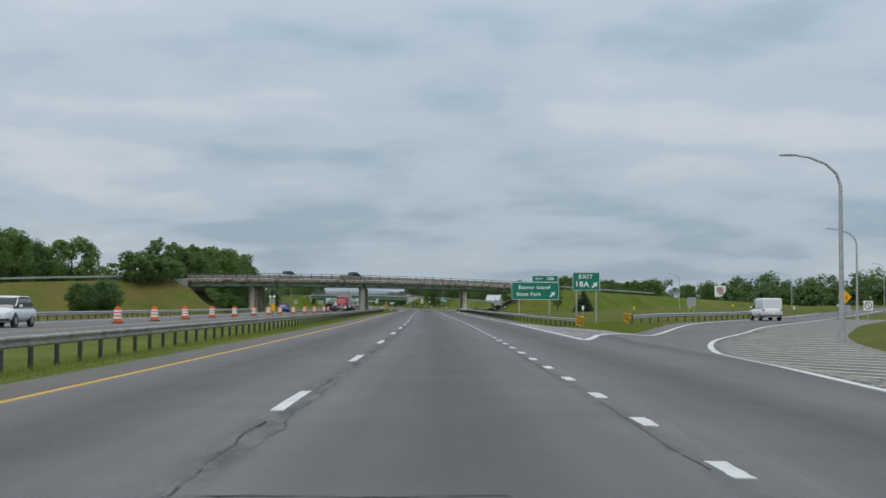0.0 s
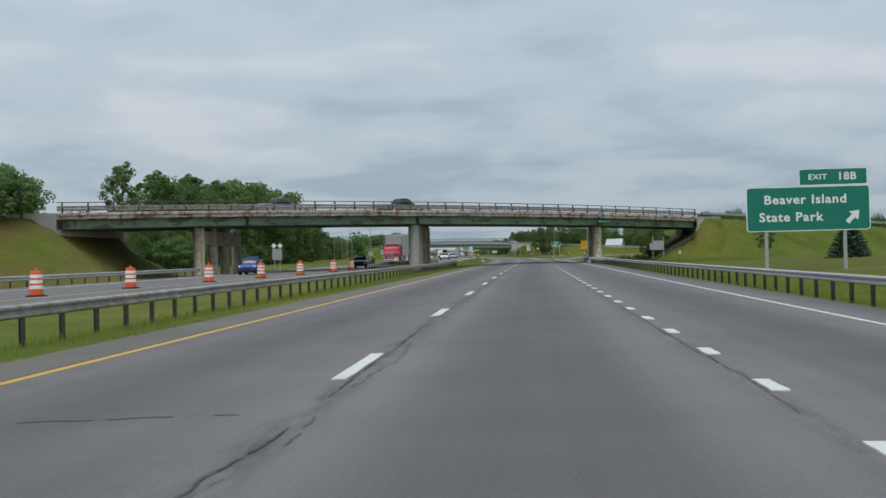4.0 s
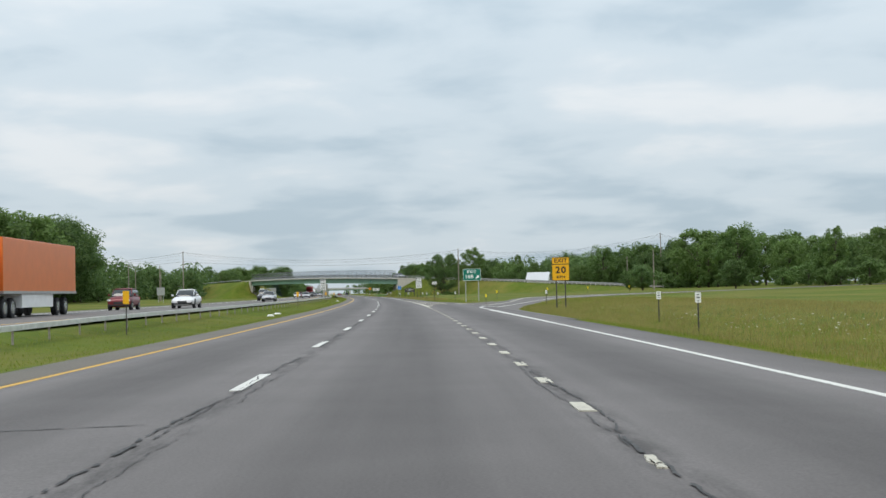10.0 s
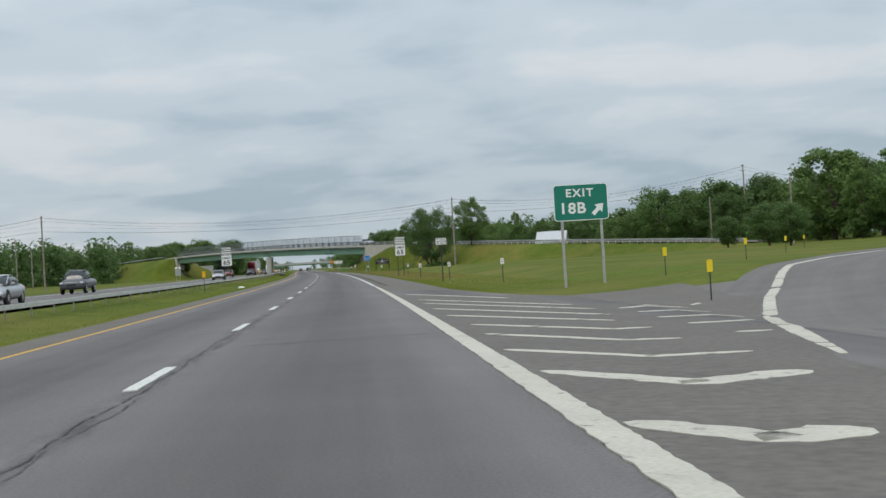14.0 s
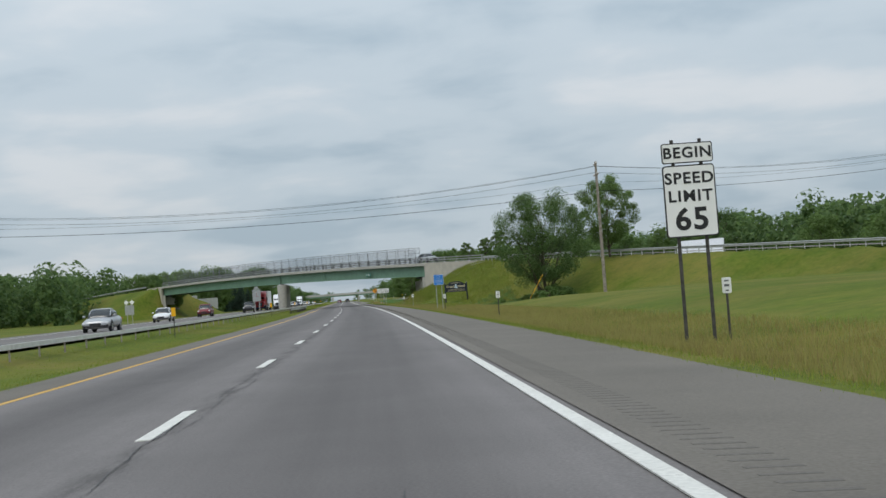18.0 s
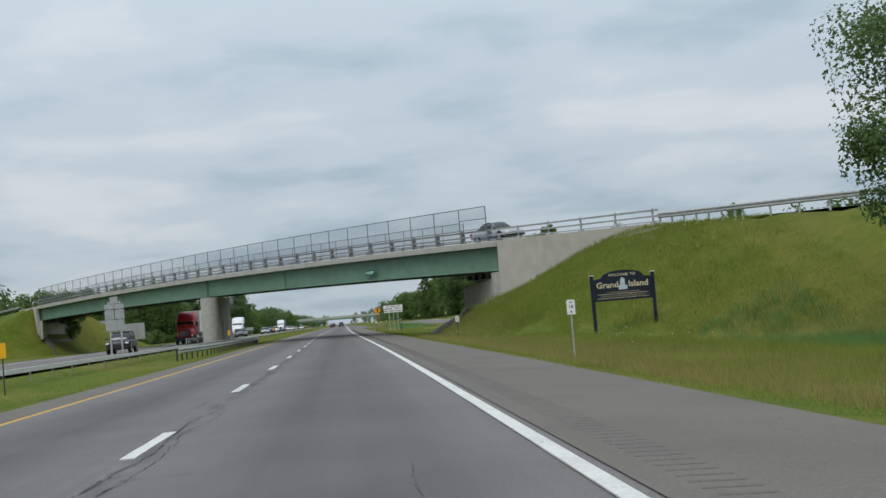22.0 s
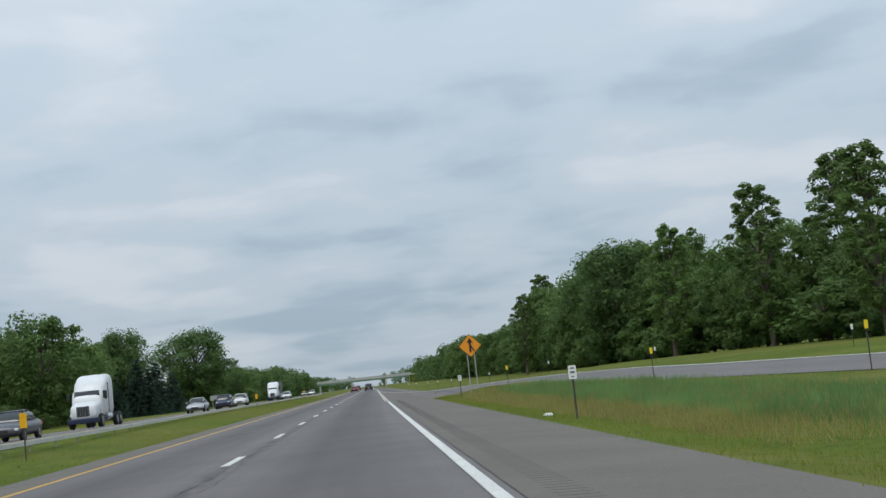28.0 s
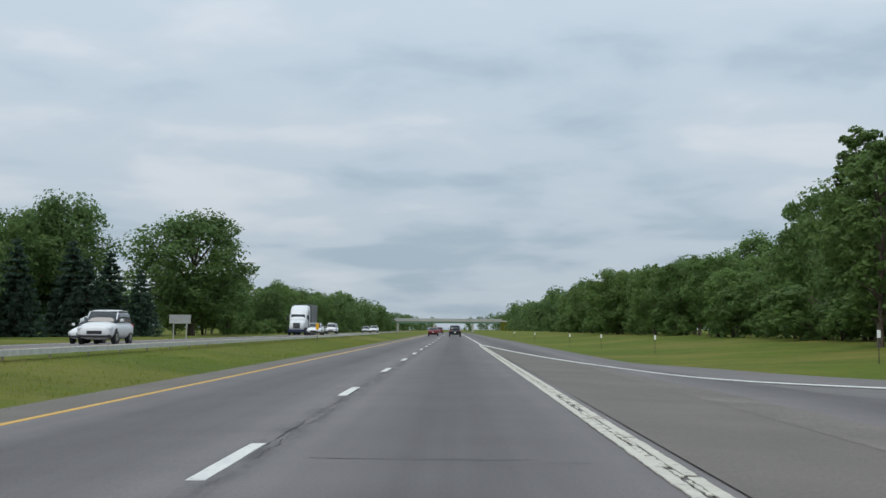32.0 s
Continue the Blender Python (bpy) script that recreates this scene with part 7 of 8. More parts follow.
part("panel", plate(Geo(), -4.2, 4.2, 1.4, 4.2, -0.01, 0.04, 0.1), M_SBACK, rg)
part("exit_tab", plate(Geo(), -4.2, -1.0, 4.25, 5.1, -0.01, 0.04, 0.1), M_SBACK, rg)
for z in (1.9, 2.8, 3.7):
    part("stringer", Geo().box((0, -0.05, z), (8.2, 0.06, 0.08)), M_GALV, rg)
sign_posts(rg, (-2.8, 0, 2.8), 4.0, -0.3, M_GALV, 0.1, -0.1)
for s, d, w, h, zz in ((388, -29, 1.3, 1.0, 1.6), (1025, -28, 2.2, 0.9, 1.5), (560, -45, 1.6, 1.6, 1.6), (1190, -28, 1.5, 1.0, 1.5)):
    r = sign_at("road_sign_back", s, d, "plain grey back of a road sign across the opposite lanes", group="far sign backs")
    part("panel", plate(Geo(), -w / 2, w / 2, zz, zz + h, -0.01, 0.03, 0.05), M_SBACK, r)
    sign_posts(r, (-w * 0.3, w * 0.3), zz + h - 0.1, ground_z(s, d) - 0.3, M_GALV, 0.05)

# hazard markers at the first gore
for s, d in ((99.2, 9.9), (108.5, 14.6)):
    r = sign_at("hazard_marker", s, d, "black and yellow striped hazard panel on a post", "hazard marker", "hazard markers")
    g = ground_z(s, d)
    p = part("panel", Geo().box((0, 0, g + 0.56), (0.54, 0.025, 0.60), None, 0.01), M_SYELLOW, r)
    lo, hi = g + 0.27, g + 0.85
    for k in range(4):
        z = g + 0.40 + 0.19 * k
        part("stripe", Geo().add([(-0.26, -0.016, min(z, hi)), (0.26, -0.016, max(z - 0.34, lo)), (0.26, -0.016, max(z - 0.24, lo + 0.01)), (-0.26, -0.016, min(z + 0.10, hi))], [(0, 1, 2, 3)]), M_SBLACK, p)
    sign_posts(r, (0,), g + 0.8, g - 0.3, M_GALV, 0.03)
wd = sign_at("delineator", 99.6, 10.15, "white reflector post beside the hazard panel", "delineator")
part("panel", Geo().box((0, 0, ground_z(99.6, 10.15) + 1.45), (0.16, 0.02, 0.3), None, 0.005), M_SWHITE, wd)
sign_posts(wd, (0,), ground_z(99.6, 10.15) + 1.5, -0.8, M_GALV, 0.02)


def reference_marker(s, d, panel=True, h=1.35):
    r = sign_at("reference_marker", s, d, "small white reference marker on a dark post", "marker post", "reference markers")
    g = ground_z(s, d)
    p = part("panel", plate(Geo(), -0.10, 0.10, g + h - 0.34, g + h, -0.012, 0.012, 0.03), M_SWHITE, r)
    bars(p, [(0, g + h - 0.07, 0.09, 0.035), (0, g + h - 0.17, 0.11, 0.05), (0, g + h - 0.28, 0.07, 0.03)], M_BARSTEEL, -0.0155)
    sign_posts(r, (0,), g + h - 0.02, g - 0.3, M_POST, 0.024, 0.022)


for s, d in ((475.0, 9.4), (492.5, 7.9), (510.3, 7.07), (540.5, 7.9), (579.0, 6.9), (615.2, 6.6), (698.5, 7.2), (739.8, 6.0), (814.5, 5.85), (862.0, 6.3), (332.6, 9.7), (346.4, 11.1), (250.7, 14.2), (408.7, 13.6)):
    reference_marker(s, d)


for s, d, top, base_col in ((258.5, 7.75, 1.25, M_GALV), (296.0, 6.9, 1.55, M_POST)):
    r = sign_at("delineator", s, d, "slim roadside post with a small white reflector", "delineator", "slim posts")
    g = ground_z(s, d)
    sign_posts(r, (0,), g + top, g - 0.3, base_col, 0.03)
    part("reflector", Geo().box((0, 0.03, g + 0.42), (0.075, 0.07, 0.10), None, 0.008), M_SWHITE, r)
mile = sign_at("distance_marker", 654.0, 6.0, "narrow white distance marker on a galvanised post", "marker post")
g = ground_z(654.0, 6.0)
p = part("panel", plate(Geo(), -0.105, 0.105, g + 1.14, g + 1.51, -0.012, 0.012, 0.025), M_SWHITE, mile)
bars(p, [(0, g + 1.45, 0.08, 0.03), (-0.03, g + 1.34, 0.02, 0.08), (0.03, g + 1.34, 0.045, 0.08), (0, g + 1.21, 0.04, 0.06)], M_BARSTEEL, -0.0155)
sign_posts(mile, (0,), g + 1.5, g - 0.3, M_GALV, 0.02, 0.02)
# signs beside the first ramp
sb = sign_at("sign_back", 154.0, 29.0, "plain metal back of a road sign on the grass")
part("panel", plate(Geo(), -0.48, 0.48, 1.08, 2.08, -0.02, 0.03, 0.04), M_SBACK, sb)
sign_posts(sb, (-0.3, 0.3), 2.0, ground_z(154, 29) - 0.3, M_GALV, 0.035, 0.03)
ms = sign_at("merge_sign", 118.5, 34.4, "small yellow diamond warning sign above a grey plate")
g = ground_z(118.5, 34.4)
ring = [(0, g + 1.45), (0.6, g + 2.05), (0, g + 2.65), (-0.6, g + 2.05)]
p = part("panel", Geo().sweep([[(x, y, z) for x, z in ring] for y in (-0.01, 0.015)]), M_SYELLOW, ms)
part("arrow", Geo().box((-0.12, -0.014, g + 2.05), (0.10, 0.006, 0.55)).box((0.16, -0.014, g + 2.0), (0.08, 0.006, 0.35)), M_SBLACK, p)
part("plate", plate(Geo(), -0.5, 0.5, g + 0.75, g + 1.38, -0.012, 0.02, 0.04), M_SBACK, ms)
sign_posts(ms, (0,), g + 2.3, g - 0.3, M_GALV, 0.035, 0.035)
ws = sign_at("prohibition_sign", 122.0, 37.6, "square white prohibition sign with a dark ring on one post")
g = ground_z(122.0, 37.6)
p = part("panel", plate(Geo(), -0.42, 0.42, g + 0.9, g + 1.74, -0.012, 0.02, 0.05), M_SWHITE, ws)
n = 24
rings = [[(q * math.cos(2 * math.pi * i / n), -0.015, g + 1.32 + q * math.sin(2 * math.pi * i / n)) for i in range(n)] for q in (0.33, 0.26)]
part("ring", Geo().sweep(rings, cap=False), M_SBLACK, p)
part("slash", Geo().box((0, -0.016, g + 1.32), (0.58, 0.004, 0.07), Matrix.Rotation(radians(45), 3, "Y")), M_SBLACK, p)
sign_posts(ws, (0,), g + 1.7, g - 0.3, M_GALV, 0.03, 0.035)


def yellow_delineator(s, d, h=1.55, k=1.0, label="yellow reflector panel on a slim dark post"):
    r = sign_at("delineator", s, d, label, "delineator", "yellow delineators")
    g = ground_z(s, d)
    p = part("panel", plate(Geo(), -0.11 * k, 0.11 * k, g + h - 0.46 * k, g + h, -0.012, 0.012, 0.03), M_SYELLOW if k > 0.9 else M_LEMON, r)
    sign_posts(r, (0,), g + h - 0.02, g - 0.3, M_POST, 0.02, 0.022)


for s in (335.5, 417, 498.5, 580.5, 661, 742.5, 822.5, 902.5, 985):
    yellow_delineator(s, -9.75, 1.55 - 0.25 * smooth(790, 860, s))
for s, d in ((263, -10.6), (437.0, 10.4), (453, 13.2), (470, 22), (489, 31), (520, 44), (150, 22), (157, 29.5), (164, 36), (172, 42)):
    yellow_delineator(s, d, 1.15, 0.75)
yellow_delineator(92.5, -10.2, 1.55)
for s, d in ((868.2, 9.9), (841.4, 13.8), (823.5, 17.0)):
    yellow_delineator(s, d, 1.62 - 0.3 * smooth(830, 860, s), 0.62)
for s, d in ((902.5, 17.4), (939.5, 15.1), (975, 12.6), (997, 11.7), (1015, 10.8), (1058, 10.2), (1108, 10.0), (873, 21.0), (850, 26.6), (130, 33.5), (150, 44)):
    r = sign_at("delineator", s, d, "white reflector on a short post beside the ramp", "delineator", "white delineators")
    g = ground_z(s, d)
    part("panel", Geo().box((0, 0, g + 1.05), (0.13, 0.02, 0.28), None, 0.005), M_SWHITE, r)
    sign_posts(r, (0,), g + 1.1, g - 0.3, M_POST, 0.016, 0.016)


py = sign_at("pylon_sign", 500, 119.5, "tall square white pylon sign with a reddish motif", "sign")
gz = 4.7 - 5.6
part("panel", plate(Geo(), -2.15, 2.15, gz + 5.6, gz + 9.9, -0.1, 0.3, 0.3), M_SWHITE, py)
M_MOTIF = mat("faded_red_print", (0.30, 0.10, 0.075), 0.6, 0, 3, 0.2)
for z, a, b, h in ((9.0, -1.15, 0.9, 0.42), (8.35, -1.35, 1.3, 0.5), (7.65, -1.3, 1.35, 0.42), (7.05, -0.9, 1.2, 0.34), (6.55, -0.5, 0.9, 0.22)):
    part("motif", plate(Geo(), a, b, gz + z - h / 2, gz + z + h / 2, -0.14, 0.03, 0.1), M_MOTIF, py)
sign_posts(py, (-0.9, 0.9), gz + 5.7, ground_z(500, 119.5) - 0.3, M_POST, 0.2)


# ---- traffic barrels ----
def barrel_proto():
    root = thing("traffic_barrel", Matrix.Identity(4), "orange and white striped traffic barrel on a black rubber base", "traffic barrel", "traffic barrels")
    n = 20

    def ringz(r, z):
        return [(r * math.cos(2 * math.pi * j / n), r * math.sin(2 * math.pi * j / n), z) for j in range(n)]

    zs = [(0.0, 0.29), (0.22, 0.285), (0.225, 0.275), (0.44, 0.27), (0.445, 0.26), (0.66, 0.255), (0.665, 0.245), (0.88, 0.24), (0.98, 0.225), (1.0, 0.19)]
    part("body", Geo().sweep([ringz(r, 0.04 + z) for z, r in zs]), M_ORANGE, root)
    for z0, z1, r0 in ((0.27, 0.41, 0.279), (0.49, 0.63, 0.264), (0.71, 0.85, 0.249)):
        part("white_band", Geo().sweep([ringz(r0 + 0.004, 0.04 + z0), ringz(r0, 0.04 + z1)], cap=False), M_SWHITE, root)
    part("handle", Geo().box((0, 0, 1.09), (0.22, 0.05, 0.12), None, 0.02), M_ORANGE, root)
    part("base", Geo().sweep([ringz(0.44, 0.0), ringz(0.43, 0.05), ringz(0.30, 0.07)]), M_RUBBER, root)
    return root


barrel = barrel_proto()
spots = [(98, -21.2), (110.5, -21.3), (124, -21.4), (138, -21.3), (151, -21.0), (161, -20.2), (174, -20.1), (186, -20.0), (200, -19.6), (213, -19.2), (226, -18.8), (240.5, -18.4), (255, -18.8), (270, -18.4), (286, -17.4), (302, -16.2), (318, -15.2)]
for i, (s, d) in enumerate(spots):
    m = place(s, d, opp_z(s) + 0.02 if d < opp_mid(s) + 6.3 else None, 17 * i)
    if i == 0:
        barrel.matrix_basis = m
    else:
        copy_thing(barrel, m)


# ---- street lamps and utility lines ----
def lamp(s, d, height, reach, label, facing=-1):
    r = sign_at("street_lamp", s, d, label, "street lamp", "street lamps")
    g = ground_z(s, d)
    part("base", Geo().tube([(0, 0, g - 0.2), (0, 0, g + 0.45)], 0.16, 12, 0.15), M_GALV, r)
    part("pole", Geo().tube([(0, 0, g + 0.4), (0, 0, g + height * 0.5), (0, 0, g + height * 0.84)], 0.105, 10, 0.07), M_GALV, r)
    arm = [(0, 0, g + height * 0.84)] + [(facing * reach * (1 - math.cos(a)), 0, g + height * (0.84 + 0.16 * math.sin(a))) for a in (0.4, 0.8, 1.2, 1.5)]
    part("arm", Geo().tube(arm, 0.07, 8, 0.035), M_GALV, r)
    e = arm[-1]
    hd = Geo()
    hd.sweep([[(e[0] + facing * x, y * w, e[2] + z * w * 0.6) for y, z in ((-0.13, -0.04), (0.13, -0.04), (0.10, 0.06), (-0.10, 0.06))] for x, w in ((-0.1, 0.5), (0.1, 1.0), (0.45, 1.0), (0.62, 0.6))])
    part("lamp_head", hd, M_BARSTEEL, r)
    return r


lamp(61.4, 15.65, 7.3, 1.9, "tall galvanised street lamp with a curved arm beside the ramp")
lamp(121.3, 36.4, 7.9, 2.2, "tall galvanised street lamp with a curved arm beside the ramp")
for s, d in ((302, 57), (330, 91), (265, 90)):
    lamp(s, d, 8.5, 2.0, "tall galvanised street lamp far across the ramps")


def utility_pole(s, d, top, label):
    r = sign_at("utility_pole", s, d, label, "utility pole", "utility poles")
    g = ground_z(s, d)
    part("pole", Geo().tube([(0, 0, g - 0.4), (0, 0, (g + top) / 2), (0, 0, top)], 0.17, 10, 0.11), M_WOODPOLE, r)
    # the line runs across the highway, so the crossarms lie along it
    for k, (z, w) in enumerate(((top - 0.25, 1.5), (top - 1.25, 2.3))):
        a = part("crossarm", Geo().box((0, 0.16, z), (0.10, w, 0.12), None, 0.01), M_WOODPOLE, r)
        for y in (-w * 0.45, -w * 0.2, w * 0.2, w * 0.45):
            part("insulator", Geo().tube([(0, y + 0.16, z + 0.06), (0, y + 0.16, z + 0.22)], 0.035, 8, 0.02), M_SWHITE, a)
    return r


POLES = [(636.7, -49.5, 13.3), (635.0, 23.4, 12.55), (640.0, 80.0, 16.0), (647, 128, 12.8), (641, -112, 13.0)]
for s, d, top in POLES:
    utility_pole(s, d, top, "weathered wooden utility pole with two crossarms")
wires = thing("power_lines", Matrix.Identity(4), "black overhead power lines crossing the highway", "power lines")


def wire(p0, p1, sag, r):
    a, b = Vector(p0), Vector(p1)
    pts = [a.lerp(b, i / 24) - Vector((0, 0, 4 * sag * (i / 24) * (1 - i / 24))) for i in range(25)]
    part("wire", Geo().tube(pts, r, 5), M_WIRE, wires)


order = [POLES[4], POLES[0], POLES[1], POLES[2], POLES[3]]
for p, q in zip(order, order[1:]):
    for dz, dy, r, sag in ((-0.35, 0.7, 0.014, 2.35), (-0.5, -0.5, 0.014, 2.4), (-0.95, 1.1, 0.014, 2.3), (-2.0, 0.2, 0.010, 1.5), (-2.8, 0.2, 0.022, 1.4)):
        x0, y0 = road(p[0], p[1])
        x1, y1 = road(q[0], q[1])
        wire((x0, y0 + dy, p[2] + dz), (x1, y1 + dy, q[2] + dz), sag, r)
guy = Geo()
x0, y0 = road(635.0, 23.4)
gx, gy = road(631.0, 15.4)
guy.tube([(x0, y0, 11.2), (gx, gy, -0.2)], 0.012, 5)
guy.tube([(x0, y0, 10.4), (gx + 0.25, gy, -0.2)], 0.012, 5)
part("guy_wire", guy, M_WIRE, wires)
k = 2.3 / 11.4
part("guy_guard", Geo().tube([(gx, gy, -0.3), (gx + (x0 - gx) * k, gy + (y0 - gy) * k, -0.2 + 11.4 * k)], 0.026, 8), M_SYELLOW, wires, "yellow plastic guard on the guy wire")
for s, d, h in ((560, 58, 9), (612, 64, 9), (600, 88, 10), (655, -58, 10), (665, -66, 9), (690, -62, 9), (600, -58, 9)):
    r = sign_at("utility_pole", s, d, "plain weathered wooden pole at the wood's edge", "utility pole", "far poles")
    part("pole", Geo().tube([(0, 0, ground_z(s, d) - 0.4), (0, 0, h)], 0.14, 8, 0.1), M_WOODPOLE, r)


# ---- a house behind the bank ----
def house(s, d, w, l, eave, ridge, yaw, label):
    r = thing("house", place(s, d, None, yaw), label, "house")
    part("wall", Geo().sweep([[(-w / 2, y, 0), (w / 2, y, 0), (w / 2, y, eave), (0, y, ridge), (-w / 2, y, eave)] for y in (-l / 2, l / 2)]), M_SWHITE, r)
    for e in (-1, 1):
        part("roof", Geo().sweep([[(0, y, ridge + 0.18), (e * (w / 2 + 0.5), y, eave - 0.12), (e * (w / 2 + 0.5), y, eave - 0.28), (0, y, ridge + 0.02)] for y in (-l / 2 - 0.5, l / 2 + 0.5)]), mat("pale_roof", (0.55, 0.56, 0.58), 0.6, 0, 5, 0.1), r)
    for k in range(4):
        y = -l / 2 + l * (k + 0.5) / 4
        q = part("window", Geo().box((-w / 2 - 0.02, y, eave * 0.55), (0.06, 1.2, 1.2), None, 0.01), M_SWHITE, r)
        part("pane", Geo().box((-w / 2 - 0.055, y, eave * 0.55), (0.02, 1.0, 1.0)), M_GLASS, q)
    return r


house(736, 62, 7, 7, 4.2, 6.9, 70, "low white house with a pale roof behind the bank")

# ---- a third overpass in the distance ----
far = thing("overpass", pose(*road(1650, 0), 0, 0, 0, math.degrees(heading(1650))), "distant grey overpass across the highway", "bridge")
part("deck", Geo().box((-8, 5, 6.0), (74, 10, 0.8)), M_CONC, far)
part("girder", Geo().box((-8, 0.5, 5.1), (74, 0.4, 1.1)), M_GREEN2, far)
for x in (-32, -10.5, 12):
    q = part("pier", Geo().box((x, 5, 2.2), (1.2, 9, 5.0), None, 0.1), M_CONC, far)
for x in (-46, 30):
    part("abutment", Geo().box((x, 5, 2.5), (4, 12, 7.6), None, 0.1), M_CONC, far)
for e in (-1, 1):
    part("bank", Geo().sweep([[(-8 + e * 36, y, -0.5), (-8 + e * 36, y, 5.8), (-8 + e * 140, y, 1.0), (-8 + e * 140, y, -0.5)] for y in (-4, 14)]), M_GRASS, far)
part("railing", Geo().box((-8, 0.2, 6.9), (74, 0.08, 0.9)), M_GALV, far)


# ---- vehicles ----
def paint(name, color, metal=0.15):
    return mat(name, color, 0.32, metal, 2, 0.03, spec=0.6)


P_WHITE = paint("white_car_paint", (0.72, 0.73, 0.74), 0.0)
P_SILVER = paint("silver_car_paint", (0.42, 0.43, 0.45), 0.4)
P_BLACK = paint("black_car_paint", (0.018, 0.019, 0.022))
P_GREY = paint("grey_car_paint", (0.10, 0.105, 0.115), 0.3)
P_RED = paint("dark_red_car_paint", (0.16, 0.012, 0.018))
P_BRED = paint("red_truck_paint", (0.42, 0.03, 0.035))
P_BLUE = paint("blue_car_paint", (0.02, 0.06, 0.30))
P_NAVY = paint("dark_blue_car_paint", (0.02, 0.03, 0.07))
P_ORANGE = paint("orange_truck_paint", (0.72, 0.17, 0.03), 0.0)


def hull(stations, n=12, power=3.2):
    """Skins rounded box sections: y, half width, bottom, top."""
    rings = []
    for y, hw, z0, z1 in stations:
        ring = []
        for i in range(n * 2):
            a = 2 * math.pi * i / (n * 2)
            c, s = math.cos(a), math.sin(a)
            ring.append((hw * math.copysign(abs(c) ** (2 / power), c), y, (z0 + z1) / 2 + (z1 - z0) / 2 * math.copysign(abs(s) ** (2 / power), s)))
        rings.append(ring)
    return Geo().sweep(rings)


def tidy(g):
    """Drops the vertices that no face uses."""
    used = sorted({i for f in g.f for i in f})
    at = {i: k for k, i in enumerate(used)}
    out = Geo()
    out.v = [g.v[i] for i in used]
    out.f = [tuple(at[i] for i in f) for f in g.f]
    return out


def wheels(root, xs, ys, r, w=0.22):
    for y in ys:
        for x in xs:
            t = part("wheel", Geo().wheel((x, y, r), r, w), M_RUBBER, root)
            part("rim", Geo().wheel((x + math.copysign(w * 0.32, x), y, r), r * 0.62, w * 0.42, 14), M_CHROME, t)


